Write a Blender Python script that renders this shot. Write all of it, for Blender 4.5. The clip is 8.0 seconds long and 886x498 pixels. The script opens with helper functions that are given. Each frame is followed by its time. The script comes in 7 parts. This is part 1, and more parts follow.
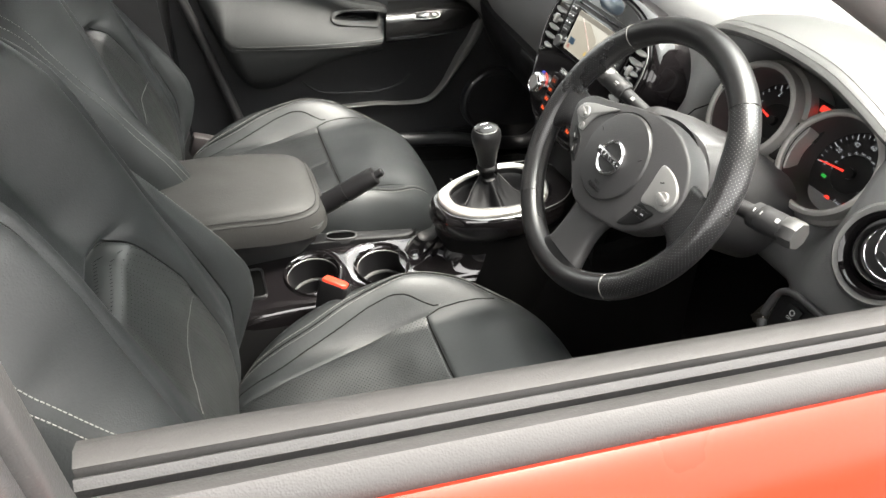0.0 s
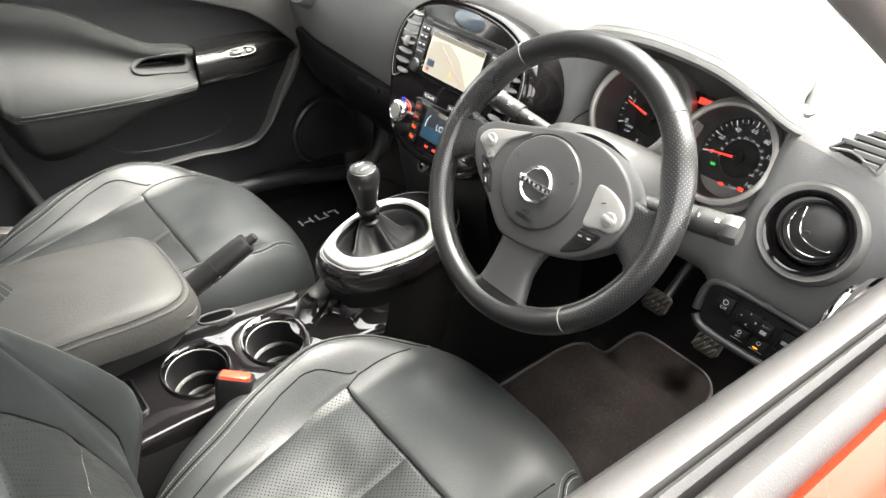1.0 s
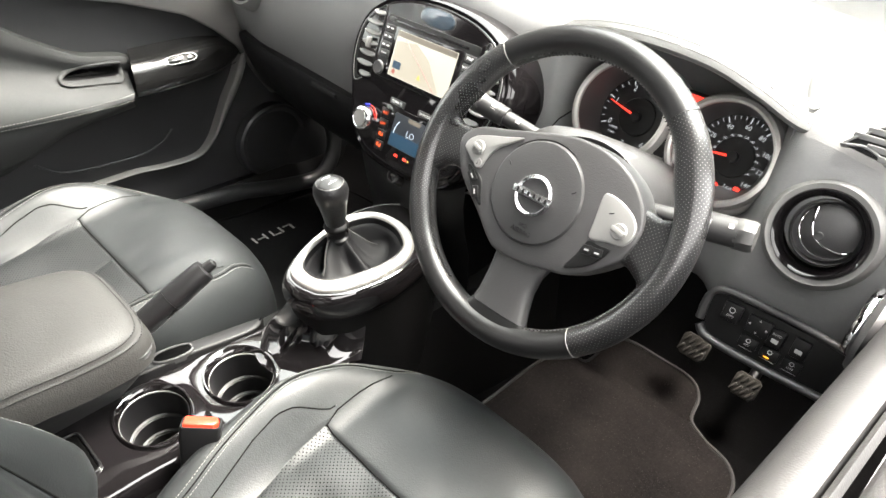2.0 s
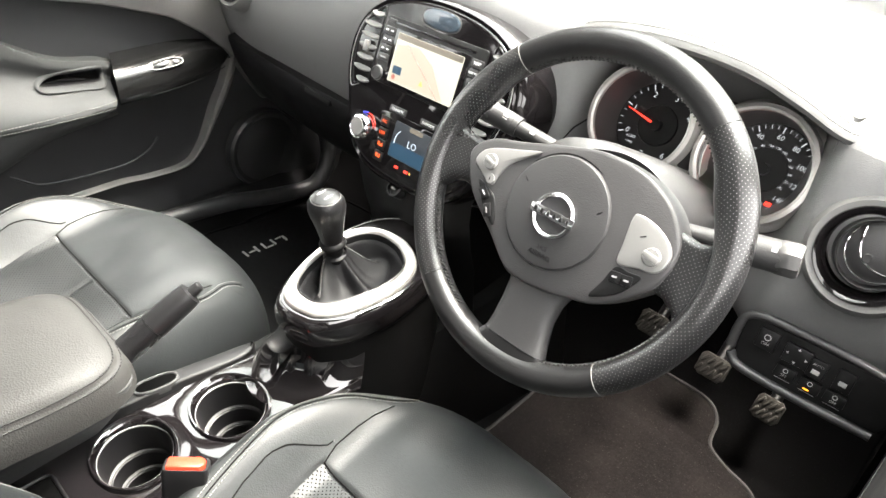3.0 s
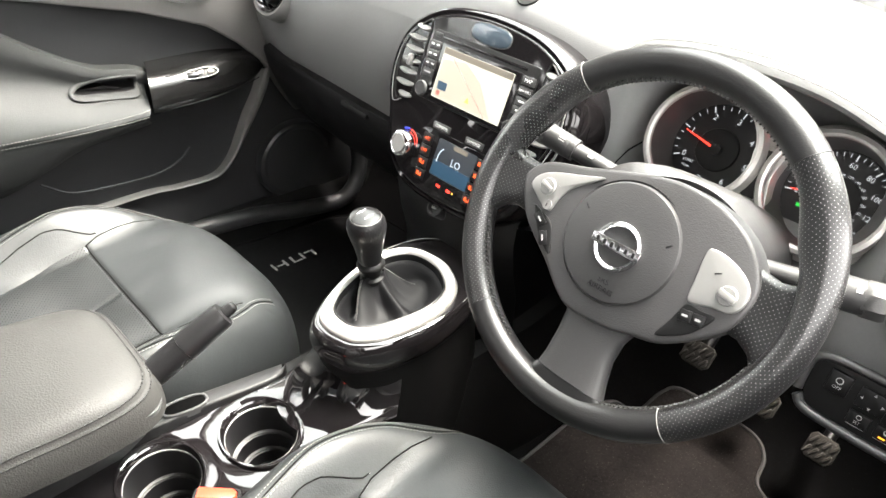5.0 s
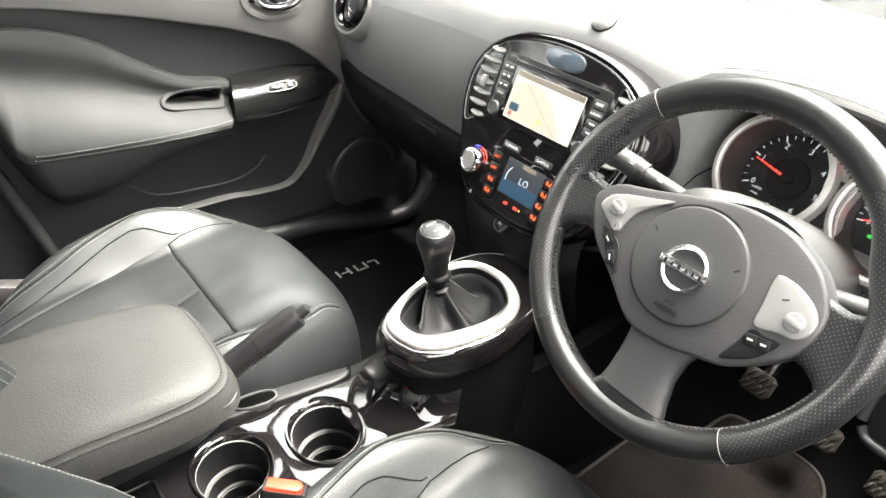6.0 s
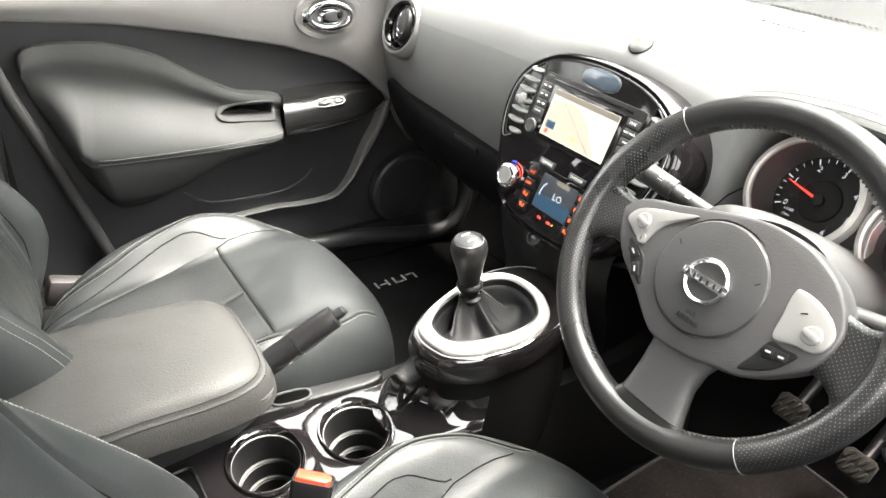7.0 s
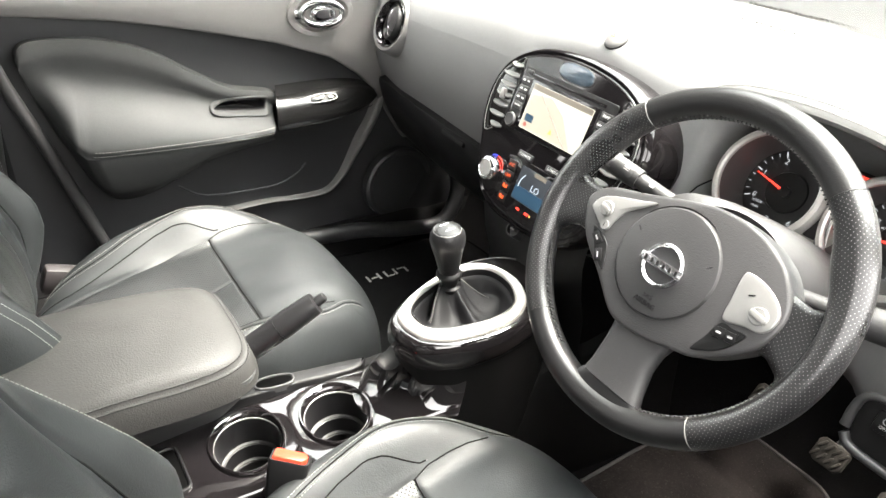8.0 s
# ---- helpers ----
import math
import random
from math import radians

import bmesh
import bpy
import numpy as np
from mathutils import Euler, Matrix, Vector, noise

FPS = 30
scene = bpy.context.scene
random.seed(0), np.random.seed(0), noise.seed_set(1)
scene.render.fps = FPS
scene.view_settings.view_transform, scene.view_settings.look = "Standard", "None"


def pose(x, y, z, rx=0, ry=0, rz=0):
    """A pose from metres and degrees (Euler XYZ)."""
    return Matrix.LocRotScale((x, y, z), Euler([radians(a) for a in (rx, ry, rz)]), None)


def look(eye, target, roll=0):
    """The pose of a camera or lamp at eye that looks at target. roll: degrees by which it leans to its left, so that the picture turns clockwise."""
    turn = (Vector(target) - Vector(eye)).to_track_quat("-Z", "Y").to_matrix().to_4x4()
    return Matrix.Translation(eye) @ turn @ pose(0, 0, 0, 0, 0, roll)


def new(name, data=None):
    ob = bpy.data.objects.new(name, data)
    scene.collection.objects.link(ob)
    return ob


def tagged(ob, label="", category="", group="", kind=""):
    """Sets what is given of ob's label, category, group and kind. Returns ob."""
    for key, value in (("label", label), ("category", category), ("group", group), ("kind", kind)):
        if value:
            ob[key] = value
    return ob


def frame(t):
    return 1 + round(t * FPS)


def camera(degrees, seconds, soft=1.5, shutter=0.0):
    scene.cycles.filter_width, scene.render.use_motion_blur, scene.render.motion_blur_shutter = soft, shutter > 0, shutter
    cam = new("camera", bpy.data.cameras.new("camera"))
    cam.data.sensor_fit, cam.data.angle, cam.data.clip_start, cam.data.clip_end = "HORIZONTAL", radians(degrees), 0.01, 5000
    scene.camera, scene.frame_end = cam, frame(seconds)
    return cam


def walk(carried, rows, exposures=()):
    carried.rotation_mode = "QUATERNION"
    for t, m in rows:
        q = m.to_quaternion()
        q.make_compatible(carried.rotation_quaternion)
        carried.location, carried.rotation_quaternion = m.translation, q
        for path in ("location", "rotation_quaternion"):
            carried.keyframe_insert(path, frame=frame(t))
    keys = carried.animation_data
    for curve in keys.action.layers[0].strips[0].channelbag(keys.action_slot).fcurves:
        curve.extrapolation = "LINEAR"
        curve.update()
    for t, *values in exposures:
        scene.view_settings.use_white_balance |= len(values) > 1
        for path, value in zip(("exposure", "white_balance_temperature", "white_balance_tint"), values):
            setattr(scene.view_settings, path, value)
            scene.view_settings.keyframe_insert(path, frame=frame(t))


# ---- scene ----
cam = camera(65.8, 8.0)
# eye, point looked at, roll
PATH = [
    (0, (0.961, -0.455, 1.415), (-0.513, 0.126, 0.196), 3.5),
    (0.5, (0.858, -0.523, 1.4), (-0.506, 0.335, 0.215), 3.6),
    (1, (0.792, -0.535, 1.397), (-0.424, 0.543, 0.232), 3.6),
    (1.5, (0.742, -0.533, 1.382), (-0.392, 0.638, 0.223), 4.0),
    (3, (0.638, -0.481, 1.342), (-0.458, 0.737, 0.195), 4.2),
    (3.5, (0.614, -0.464, 1.333), (-0.481, 0.765, 0.196), 4.3),
    (4, (0.594, -0.461, 1.329), (-0.503, 0.776, 0.205), 4.4),
    (5.5, (0.584, -0.489, 1.335), (-0.614, 0.659, 0.218), 4.6),
    (6, (0.592, -0.507, 1.344), (-0.674, 0.586, 0.248), 4.4),
    (6.5, (0.608, -0.52, 1.346), (-0.726, 0.525, 0.284), 4.4),
    (7, (0.629, -0.519, 1.347), (-0.742, 0.492, 0.299), 4.2),
    (7.5, (0.648, -0.518, 1.348), (-0.737, 0.477, 0.303), 4.2),
    (8, (0.678, -0.503, 1.348), (-0.708, 0.491, 0.304), 4.2),
]
walk(cam, [(t, look(e, g, r)) for t, e, g, r in PATH],
     exposures=[(0.0, 3.62), (0.5, 4.02), (1.0, 4.20), (1.5, 4.27), (3.0, 4.48), (8.0, 4.56)])

# ---- sky and sun: a bright overcast day ----
world = bpy.data.worlds.new("sky")
scene.world = world
world.use_nodes = True
wn, wl = world.node_tree.nodes, world.node_tree.links
sky = wn.new("ShaderNodeTexSky")
sky.sky_type = "NISHITA"
sky.sun_disc = False
sky.sun_elevation, sky.sun_rotation = radians(64), radians(17)
sky.dust_density = 4.0
cloud = wn.new("ShaderNodeHueSaturation")
cloud.inputs["Saturation"].default_value = 0.03
wl.new(sky.outputs[0], cloud.inputs["Color"])
haze = wn.new("ShaderNodeVectorMath")
haze.operation = "MULTIPLY"
haze.inputs[1].default_value = (1.02, 0.99, 0.955)
wl.new(cloud.outputs[0], haze.inputs[0])
wl.new(haze.outputs[0], wn["Background"].inputs[0])
wn["Background"].inputs[1].default_value = 0.15
sun = new("sun", bpy.data.lights.new("sun", "SUN"))
sun.data.energy, sun.data.angle, sun.data.color = 1.4, radians(30), (1.0, 0.91, 0.80)
sun.matrix_basis = look((0.62, 2.05, 5.2), (0, 0, 0.8))
# ---- modelling tools ----
V = Vector


def thing(name, at, label, category, group="", kind=""):
    """An Empty at the base of a thing, to hold its parts."""
    ob = new(name)
    ob.location = at
    ob.empty_display_size = 0.05
    return tagged(ob, label, category, group, kind)


def part(name, bm, material, parent=None, label="", smooth=40):
    """Link a bmesh as one mesh object, under a thing or a part."""
    me = bpy.data.meshes.new(name)
    bmesh.ops.recalc_face_normals(bm, faces=bm.faces[:]) if len(bm.faces) < 60000 else None
    for f in bm.faces:
        f.smooth = True
    for e in bm.edges:
        if len(e.link_faces) == 2 and e.calc_face_angle(0) > radians(smooth):
            e.smooth = False
    bm.to_mesh(me)
    bm.free()
    me.materials.append(material)
    ob = new(name, me)
    if parent is not None:
        ob.parent = parent
        if parent.parent is None:
            ob.matrix_parent_inverse = Matrix.Translation(parent.location).inverted()
    if label:
        ob["label"] = label
    return ob


def frm(o, ax, ay):
    """A frame with origin o, x along ax, y along ay (made square)."""
    ax = V(ax).normalized()
    az = ax.cross(V(ay)).normalized()
    ay = az.cross(ax)
    return Matrix(((ax.x, ay.x, az.x, o[0]), (ax.y, ay.y, az.y, o[1]), (ax.z, ay.z, az.z, o[2]), (0, 0, 0, 1)))


ID = Matrix.Identity(4)


def spline(pts, n=8, closed=False):
    """Catmull-Rom through the points, n steps a span."""
    pts = [V(p) for p in pts]
    k = len(pts)
    out = []
    for i in range(k if closed else k - 1):
        a = pts[(i - 1) % k] if closed or i > 0 else pts[0] * 2 - pts[1]
        b, c = pts[i], pts[(i + 1) % k]
        d = pts[(i + 2) % k] if closed or i + 2 < k else pts[-1] * 2 - pts[-2]
        for j in range(n):
            t = j / n
            out.append(0.5 * (2 * b + (c - a) * t + (2 * a - 5 * b + 4 * c - d) * t * t + (3 * b - a - 3 * c + d) * t ** 3))
    if not closed:
        out.append(pts[-1].copy())
    return out


def grid_bm(rows, close_u=False, close_v=False, cap=False):
    """Faces over rows of points; close_u joins each row's ends, close_v the last row to the first."""
    bm = bmesh.new()
    vs = [[bm.verts.new(p) for p in r] for r in rows]
    nr, nc = len(vs), len(vs[0])
    for i in range(nr if close_v else nr - 1):
        for j in range(nc if close_u else nc - 1):
            q = [vs[i][j], vs[i][(j + 1) % nc], vs[(i + 1) % nr][(j + 1) % nc], vs[(i + 1) % nr][j]]
            try:
                bm.faces.new(q)
            except ValueError:
                pass
    if cap:
        for r in (vs[0], vs[-1]):
            try:
                bm.faces.new(r)
            except ValueError:
                pass
    return bm


def loft(rings, cap=True, closed=True):
    return grid_bm(rings, close_u=closed, cap=cap)


def tube(path, r, n=12, closed=False, flat=1.0, cap=True, up=(0, 0, 1)):
    """A tube along a path; r a number or a function of 0..1; flat squeezes it along its own up."""
    path = [V(p) for p in path]
    k = len(path)
    rows = []
    for i, p in enumerate(path):
        a = path[(i - 1) % k] if closed or i else path[i]
        b = path[(i + 1) % k] if closed or i < k - 1 else path[i]
        t = (b - a).normalized()
        s = t.cross(V(up))
        s = s.normalized() if s.length > 1e-4 else t.orthogonal().normalized()
        u = s.cross(t)
        rr = r(i / max(1, k - 1)) if callable(r) else r
        rows.append([p + s * rr * math.cos(2 * math.pi * j / n) + u * rr * flat * math.sin(2 * math.pi * j / n) for j in range(n)])
    return grid_bm(rows, close_u=True, close_v=closed, cap=cap and not closed)


def revolve(profile, m=ID, n=32, a0=0.0, a1=360.0):
    """Turn a profile of (radius, height) about the frame's z."""
    full = abs(a1 - a0 - 360) < 1e-6
    steps = n if full else n + 1
    rows = []
    for i in range(steps):
        a = radians(a0 + (a1 - a0) * i / n)
        rows.append([m @ V((r * math.cos(a), r * math.sin(a), h)) for r, h in profile])
    bm = grid_bm(rows, close_v=full)
    bmesh.ops.remove_doubles(bm, verts=bm.verts[:], dist=1e-6)
    return bm


def inset(pts, d):
    """A closed flat outline moved inwards by d."""
    k = len(pts)
    area = sum(pts[i][0] * pts[(i + 1) % k][1] - pts[(i + 1) % k][0] * pts[i][1] for i in range(k))
    s = 1 if area > 0 else -1
    out = []
    for i in range(k):
        a, b = V(pts[i - 1]).to_2d(), V(pts[(i + 1) % k]).to_2d()
        t = (b - a).normalized()
        out.append((pts[i][0] - s * t.y * d, pts[i][1] + s * t.x * d))
    return out


def prism(outline, h0, h1, m=ID, bevel=0.002, steps=3):
    """A flat outline raised from h0 to h1 with a rounded upper edge."""
    rows = [[m @ V((p[0], p[1], h0)) for p in outline]]
    sg = 1 if h1 > h0 else -1
    for i in range(steps + 1):
        a = math.pi / 2 * i / steps
        o = inset(outline, bevel * (1 - math.cos(a)))
        rows.append([m @ V((p[0], p[1], h1 - sg * bevel * (1 - math.sin(a)))) for p in o])
    return loft(rows)


def ring_prism(outer, inner, h0, h1, m=ID, bevel=0.001):
    """A flat frame between two outlines with the same number of points."""
    o2, i2 = inset(outer, bevel), inset(inner, -bevel)
    rows = [[m @ V((*p[:2], h0)) for p in outer], [m @ V((*p[:2], h1 - bevel)) for p in outer], [m @ V((*p[:2], h1)) for p in o2],
            [m @ V((*p[:2], h1)) for p in i2], [m @ V((*p[:2], h1 - bevel)) for p in inner], [m @ V((*p[:2], h0)) for p in inner]]
    return grid_bm(rows, close_u=True, close_v=True)


def ellipse(rx, ry, n=40, p=2.0, c=(0, 0), rot=0.0):
    """A superellipse outline."""
    out = []
    for i in range(n):
        a = 2 * math.pi * i / n
        ca, sa = math.cos(a), math.sin(a)
        x = rx * math.copysign(abs(ca) ** (2 / p), ca)
        y = ry * math.copysign(abs(sa) ** (2 / p), sa)
        cr, sr = math.cos(radians(rot)), math.sin(radians(rot))
        out.append((c[0] + x * cr - y * sr, c[1] + x * sr + y * cr))
    return out


def rrect(w, h, r, n=4, c=(0, 0)):
    """A rounded rectangle outline."""
    out = []
    for sx, sy, a0 in ((1, 1, 0), (-1, 1, 90), (-1, -1, 180), (1, -1, 270)):
        for i in range(n + 1):
            a = radians(a0 + 90 * i / n)
            out.append((c[0] + sx * (w / 2 - r) + r * math.cos(a), c[1] + sy * (h / 2 - r) + r * math.sin(a)))
    return out


def rbox(size, m=ID, bevel=0.003, seg=2):
    bm = bmesh.new()
    bmesh.ops.create_cube(bm, size=1.0)
    for v in bm.verts:
        v.co = V((v.co.x * size[0], v.co.y * size[1], v.co.z * size[2]))
    bmesh.ops.bevel(bm, geom=bm.edges[:], offset=min(bevel, min(size) * 0.45), segments=seg, profile=0.5, affect="EDGES")
    bmesh.ops.transform(bm, matrix=m, verts=bm.verts[:])
    return bm


def smoothstep(a, b, x):
    t = min(1.0, max(0.0, (x - a) / (b - a)))
    return t * t * (3 - 2 * t)


def bump(d, w):
    return math.exp(-(d / w) ** 2)


def pillow(boundary, depth, top, m=ID, k=5.0, q=2.5, na=160, nr=60, regions=None):
    """A padded form: boundary(angle) gives the outline, top(x, y) the height inside it, and the edge rolls down by depth.
    Returns one bmesh, or a dict of them by regions(x, y)."""
    rows = []
    flat = []
    for i in range(nr + 1):
        r = math.sin(math.pi / 2 * i / nr) ** 0.9
        row, frow = [], []
        for j in range(na):
            bx, by = boundary(2 * math.pi * j / na)
            x, y = bx * r, by * r
            z = top(x, y) - depth * (1 - max(0.0, 1 - r ** k) ** (1 / q))
            row.append(m @ V((x, y, z)))
            frow.append((x, y))
        rows.append(row)
        flat.append(frow)
    if regions is None:
        bm = grid_bm(rows[1:], close_u=True)
        c = bm.verts.new(m @ V((0, 0, top(0, 0))))
        bm.verts.ensure_lookup_table()
        for j in range(na):
            bm.faces.new((c, bm.verts[j], bm.verts[(j + 1) % na]))
        return bm
    out = {}
    for i in range(nr):
        for j in range(na):
            j2 = (j + 1) % na
            qx = (flat[i][j][0] + flat[i + 1][j2][0]) / 2
            qy = (flat[i][j][1] + flat[i + 1][j2][1]) / 2
            out.setdefault(regions(qx, qy), []).append((i, j))
    done = {}
    for name, cells in out.items():
        idx, verts, faces = {}, [], []
        for i, j in cells:
            f = []
            for a, b in ((i, j), (i + 1, j), (i + 1, (j + 1) % na), (i, (j + 1) % na)):
                key = (a, b if a else 0)
                if key not in idx:
                    idx[key] = len(verts)
                    verts.append(rows[a][b])
                if idx[key] not in f:
                    f.append(idx[key])
            faces.append(f)
        bm = bmesh.new()
        vs = [bm.verts.new(p) for p in verts]
        for f in faces:
            bm.faces.new([vs[a] for a in f])
        done[name] = bm
    return done


def sup(rx, ry, p=4.0, front=1.0, back=1.0):
    """Outline function: superellipse, narrower towards +y by front and -y by back."""
    def f(a):
        ca, sa = math.cos(a), math.sin(a)
        r = (abs(ca) ** p + abs(sa) ** p) ** (-1 / p)
        x, y = rx * r * ca, ry * r * sa
        w = front if y > 0 else back
        return x * (1 + (w - 1) * (y / ry) ** 2), y
    return f


def stitches(path, up=None, step=0.0048, length=0.0032, r=0.00055, lift=0.0006):
    """A row of short raised threads along a path."""
    path = [V(p) for p in path]
    bm = bmesh.new()
    acc, nxt = 0.0, 0.0
    for a, b in zip(path, path[1:]):
        d = (b - a).length
        if d < 1e-7:
            continue
        t = (b - a) / d
        while nxt <= acc + d:
            p = a + t * (nxt - acc)
            s = t.orthogonal().normalized()
            u = t.cross(s)
            ring0 = [bm.verts.new(p - t * length / 2 + (s * x + u * y) * r) for x, y in ((1, 0), (0, 1), (-1, 0), (0, -1))]
            ring1 = [bm.verts.new(p + t * length / 2 + (s * x + u * y) * r) for x, y in ((1, 0), (0, 1), (-1, 0), (0, -1))]
            for i in range(4):
                bm.faces.new((ring0[i], ring0[(i + 1) % 4], ring1[(i + 1) % 4], ring1[i]))
            bm.faces.new(ring0)
            bm.faces.new(ring1)
            nxt += step
        acc += d
    return bm


def letters(text, size, m, depth=0.0004, align="CENTER"):
    """Raised lettering in the built-in font, as a bmesh in the frame m."""
    cu = bpy.data.curves.new("lettering", "FONT")
    cu.body, cu.size, cu.extrude, cu.align_x, cu.align_y = text, size, depth, align, "CENTER"
    cu.resolution_u = 2
    ob = bpy.data.objects.new("lettering", cu)
    scene.collection.objects.link(ob)
    me = bpy.data.meshes.new_from_object(ob.evaluated_get(bpy.context.evaluated_depsgraph_get()))
    bm = bmesh.new()
    bm.from_mesh(me)
    bpy.data.objects.remove(ob)
    bpy.data.curves.remove(cu)
    bpy.data.meshes.remove(me)
    bmesh.ops.transform(bm, matrix=m, verts=bm.verts[:])
    return bm
# ---- materials ----
def mat(name, col, rough=0.5, metal=0.0, grain=0.0, gscale=900.0, gtype="VORONOI", var=0.12, vscale=9.0, coat=0.0, spec=0.5, dirt=0.0, rvar=0.08, crease=0.0, sheen=0.0):
    m = bpy.data.materials.new(name)
    m.use_nodes = True
    n, l = m.node_tree.nodes, m.node_tree.links
    b = n["Principled BSDF"]
    tc = n.new("ShaderNodeTexCoord")
    b.inputs["Metallic"].default_value = metal
    b.inputs["Coat Weight"].default_value = coat
    b.inputs["Coat Roughness"].default_value = 0.06
    b.inputs["Specular IOR Level"].default_value = spec
    b.inputs["Sheen Weight"].default_value, b.inputs["Sheen Roughness"].default_value = sheen, 0.4
    # slow colour drift and fine speckle
    n1 = n.new("ShaderNodeTexNoise")
    n1.inputs["Scale"].default_value, n1.inputs["Detail"].default_value = vscale, 5
    l.new(tc.outputs["Object"], n1.inputs["Vector"])
    n2 = n.new("ShaderNodeTexNoise")
    n2.inputs["Scale"].default_value, n2.inputs["Detail"].default_value = vscale * 30, 3
    l.new(tc.outputs["Object"], n2.inputs["Vector"])
    mixf = n.new("ShaderNodeMix")
    mixf.inputs[0].default_value = 0.35
    l.new(n1.outputs["Fac"], mixf.inputs[2])
    l.new(n2.outputs["Fac"], mixf.inputs[3])
    ramp = n.new("ShaderNodeMapRange")
    ramp.inputs["From Min"].default_value, ramp.inputs["From Max"].default_value = 0.3, 0.7
    ramp.inputs["To Min"].default_value, ramp.inputs["To Max"].default_value = 1 - var, 1 + var
    l.new(mixf.outputs[0], ramp.inputs["Value"])
    vm = n.new("ShaderNodeVectorMath")
    vm.operation = "SCALE"
    vm.inputs[0].default_value = col
    l.new(ramp.outputs[0], vm.inputs["Scale"])
    base = vm.outputs[0]
    if dirt:
        n3 = n.new("ShaderNodeTexNoise")
        n3.inputs["Scale"].default_value, n3.inputs["Detail"].default_value = 420, 4
        l.new(tc.outputs["Object"], n3.inputs["Vector"])
        mr = n.new("ShaderNodeMapRange")
        mr.inputs["From Min"].default_value, mr.inputs["From Max"].default_value = 0.62, 0.8
        mr.inputs["To Max"].default_value = dirt
        l.new(n3.outputs["Fac"], mr.inputs["Value"])
        mx = n.new("ShaderNodeMix")
        mx.data_type = "RGBA"
        l.new(mr.outputs[0], mx.inputs[0])
        l.new(base, mx.inputs[6])
        mx.inputs[7].default_value = (0.3, 0.28, 0.25, 1)
        base = mx.outputs[2]
    l.new(base, b.inputs["Base Color"])
    rr = n.new("ShaderNodeMapRange")
    rr.inputs["From Min"].default_value, rr.inputs["From Max"].default_value = 0.3, 0.7
    rr.inputs["To Min"].default_value, rr.inputs["To Max"].default_value = max(0.0, rough - rvar), min(1.0, rough + rvar)
    l.new(n1.outputs["Fac"], rr.inputs["Value"])
    l.new(rr.outputs[0], b.inputs["Roughness"])
    if grain:
        if gtype == "VORONOI":
            g = n.new("ShaderNodeTexVoronoi")
            g.feature = "SMOOTH_F1"
            g.inputs["Scale"].default_value = gscale
            out = g.outputs["Distance"]
        else:
            g = n.new("ShaderNodeTexNoise")
            g.inputs["Scale"].default_value, g.inputs["Detail"].default_value = gscale, 6
            out = g.outputs["Fac"]
        l.new(tc.outputs["Object"], g.inputs["Vector"])
        bp = n.new("ShaderNodeBump")
        bp.inputs["Strength"].default_value, bp.inputs["Distance"].default_value = grain, 0.0006
        l.new(out, bp.inputs["Height"])
        last = bp
        if crease:
            # soft creases and dents from use
            cn = n.new("ShaderNodeTexNoise")
            cn.inputs["Scale"].default_value, cn.inputs["Detail"].default_value, cn.inputs["Distortion"].default_value = 26, 5, 1.2
            l.new(tc.outputs["Object"], cn.inputs["Vector"])
            last = n.new("ShaderNodeBump")
            last.inputs["Strength"].default_value, last.inputs["Distance"].default_value = crease, 0.004
            l.new(cn.outputs["Fac"], last.inputs["Height"])
            l.new(bp.outputs[0], last.inputs["Normal"])
        l.new(last.outputs[0], b.inputs["Normal"])
    return m


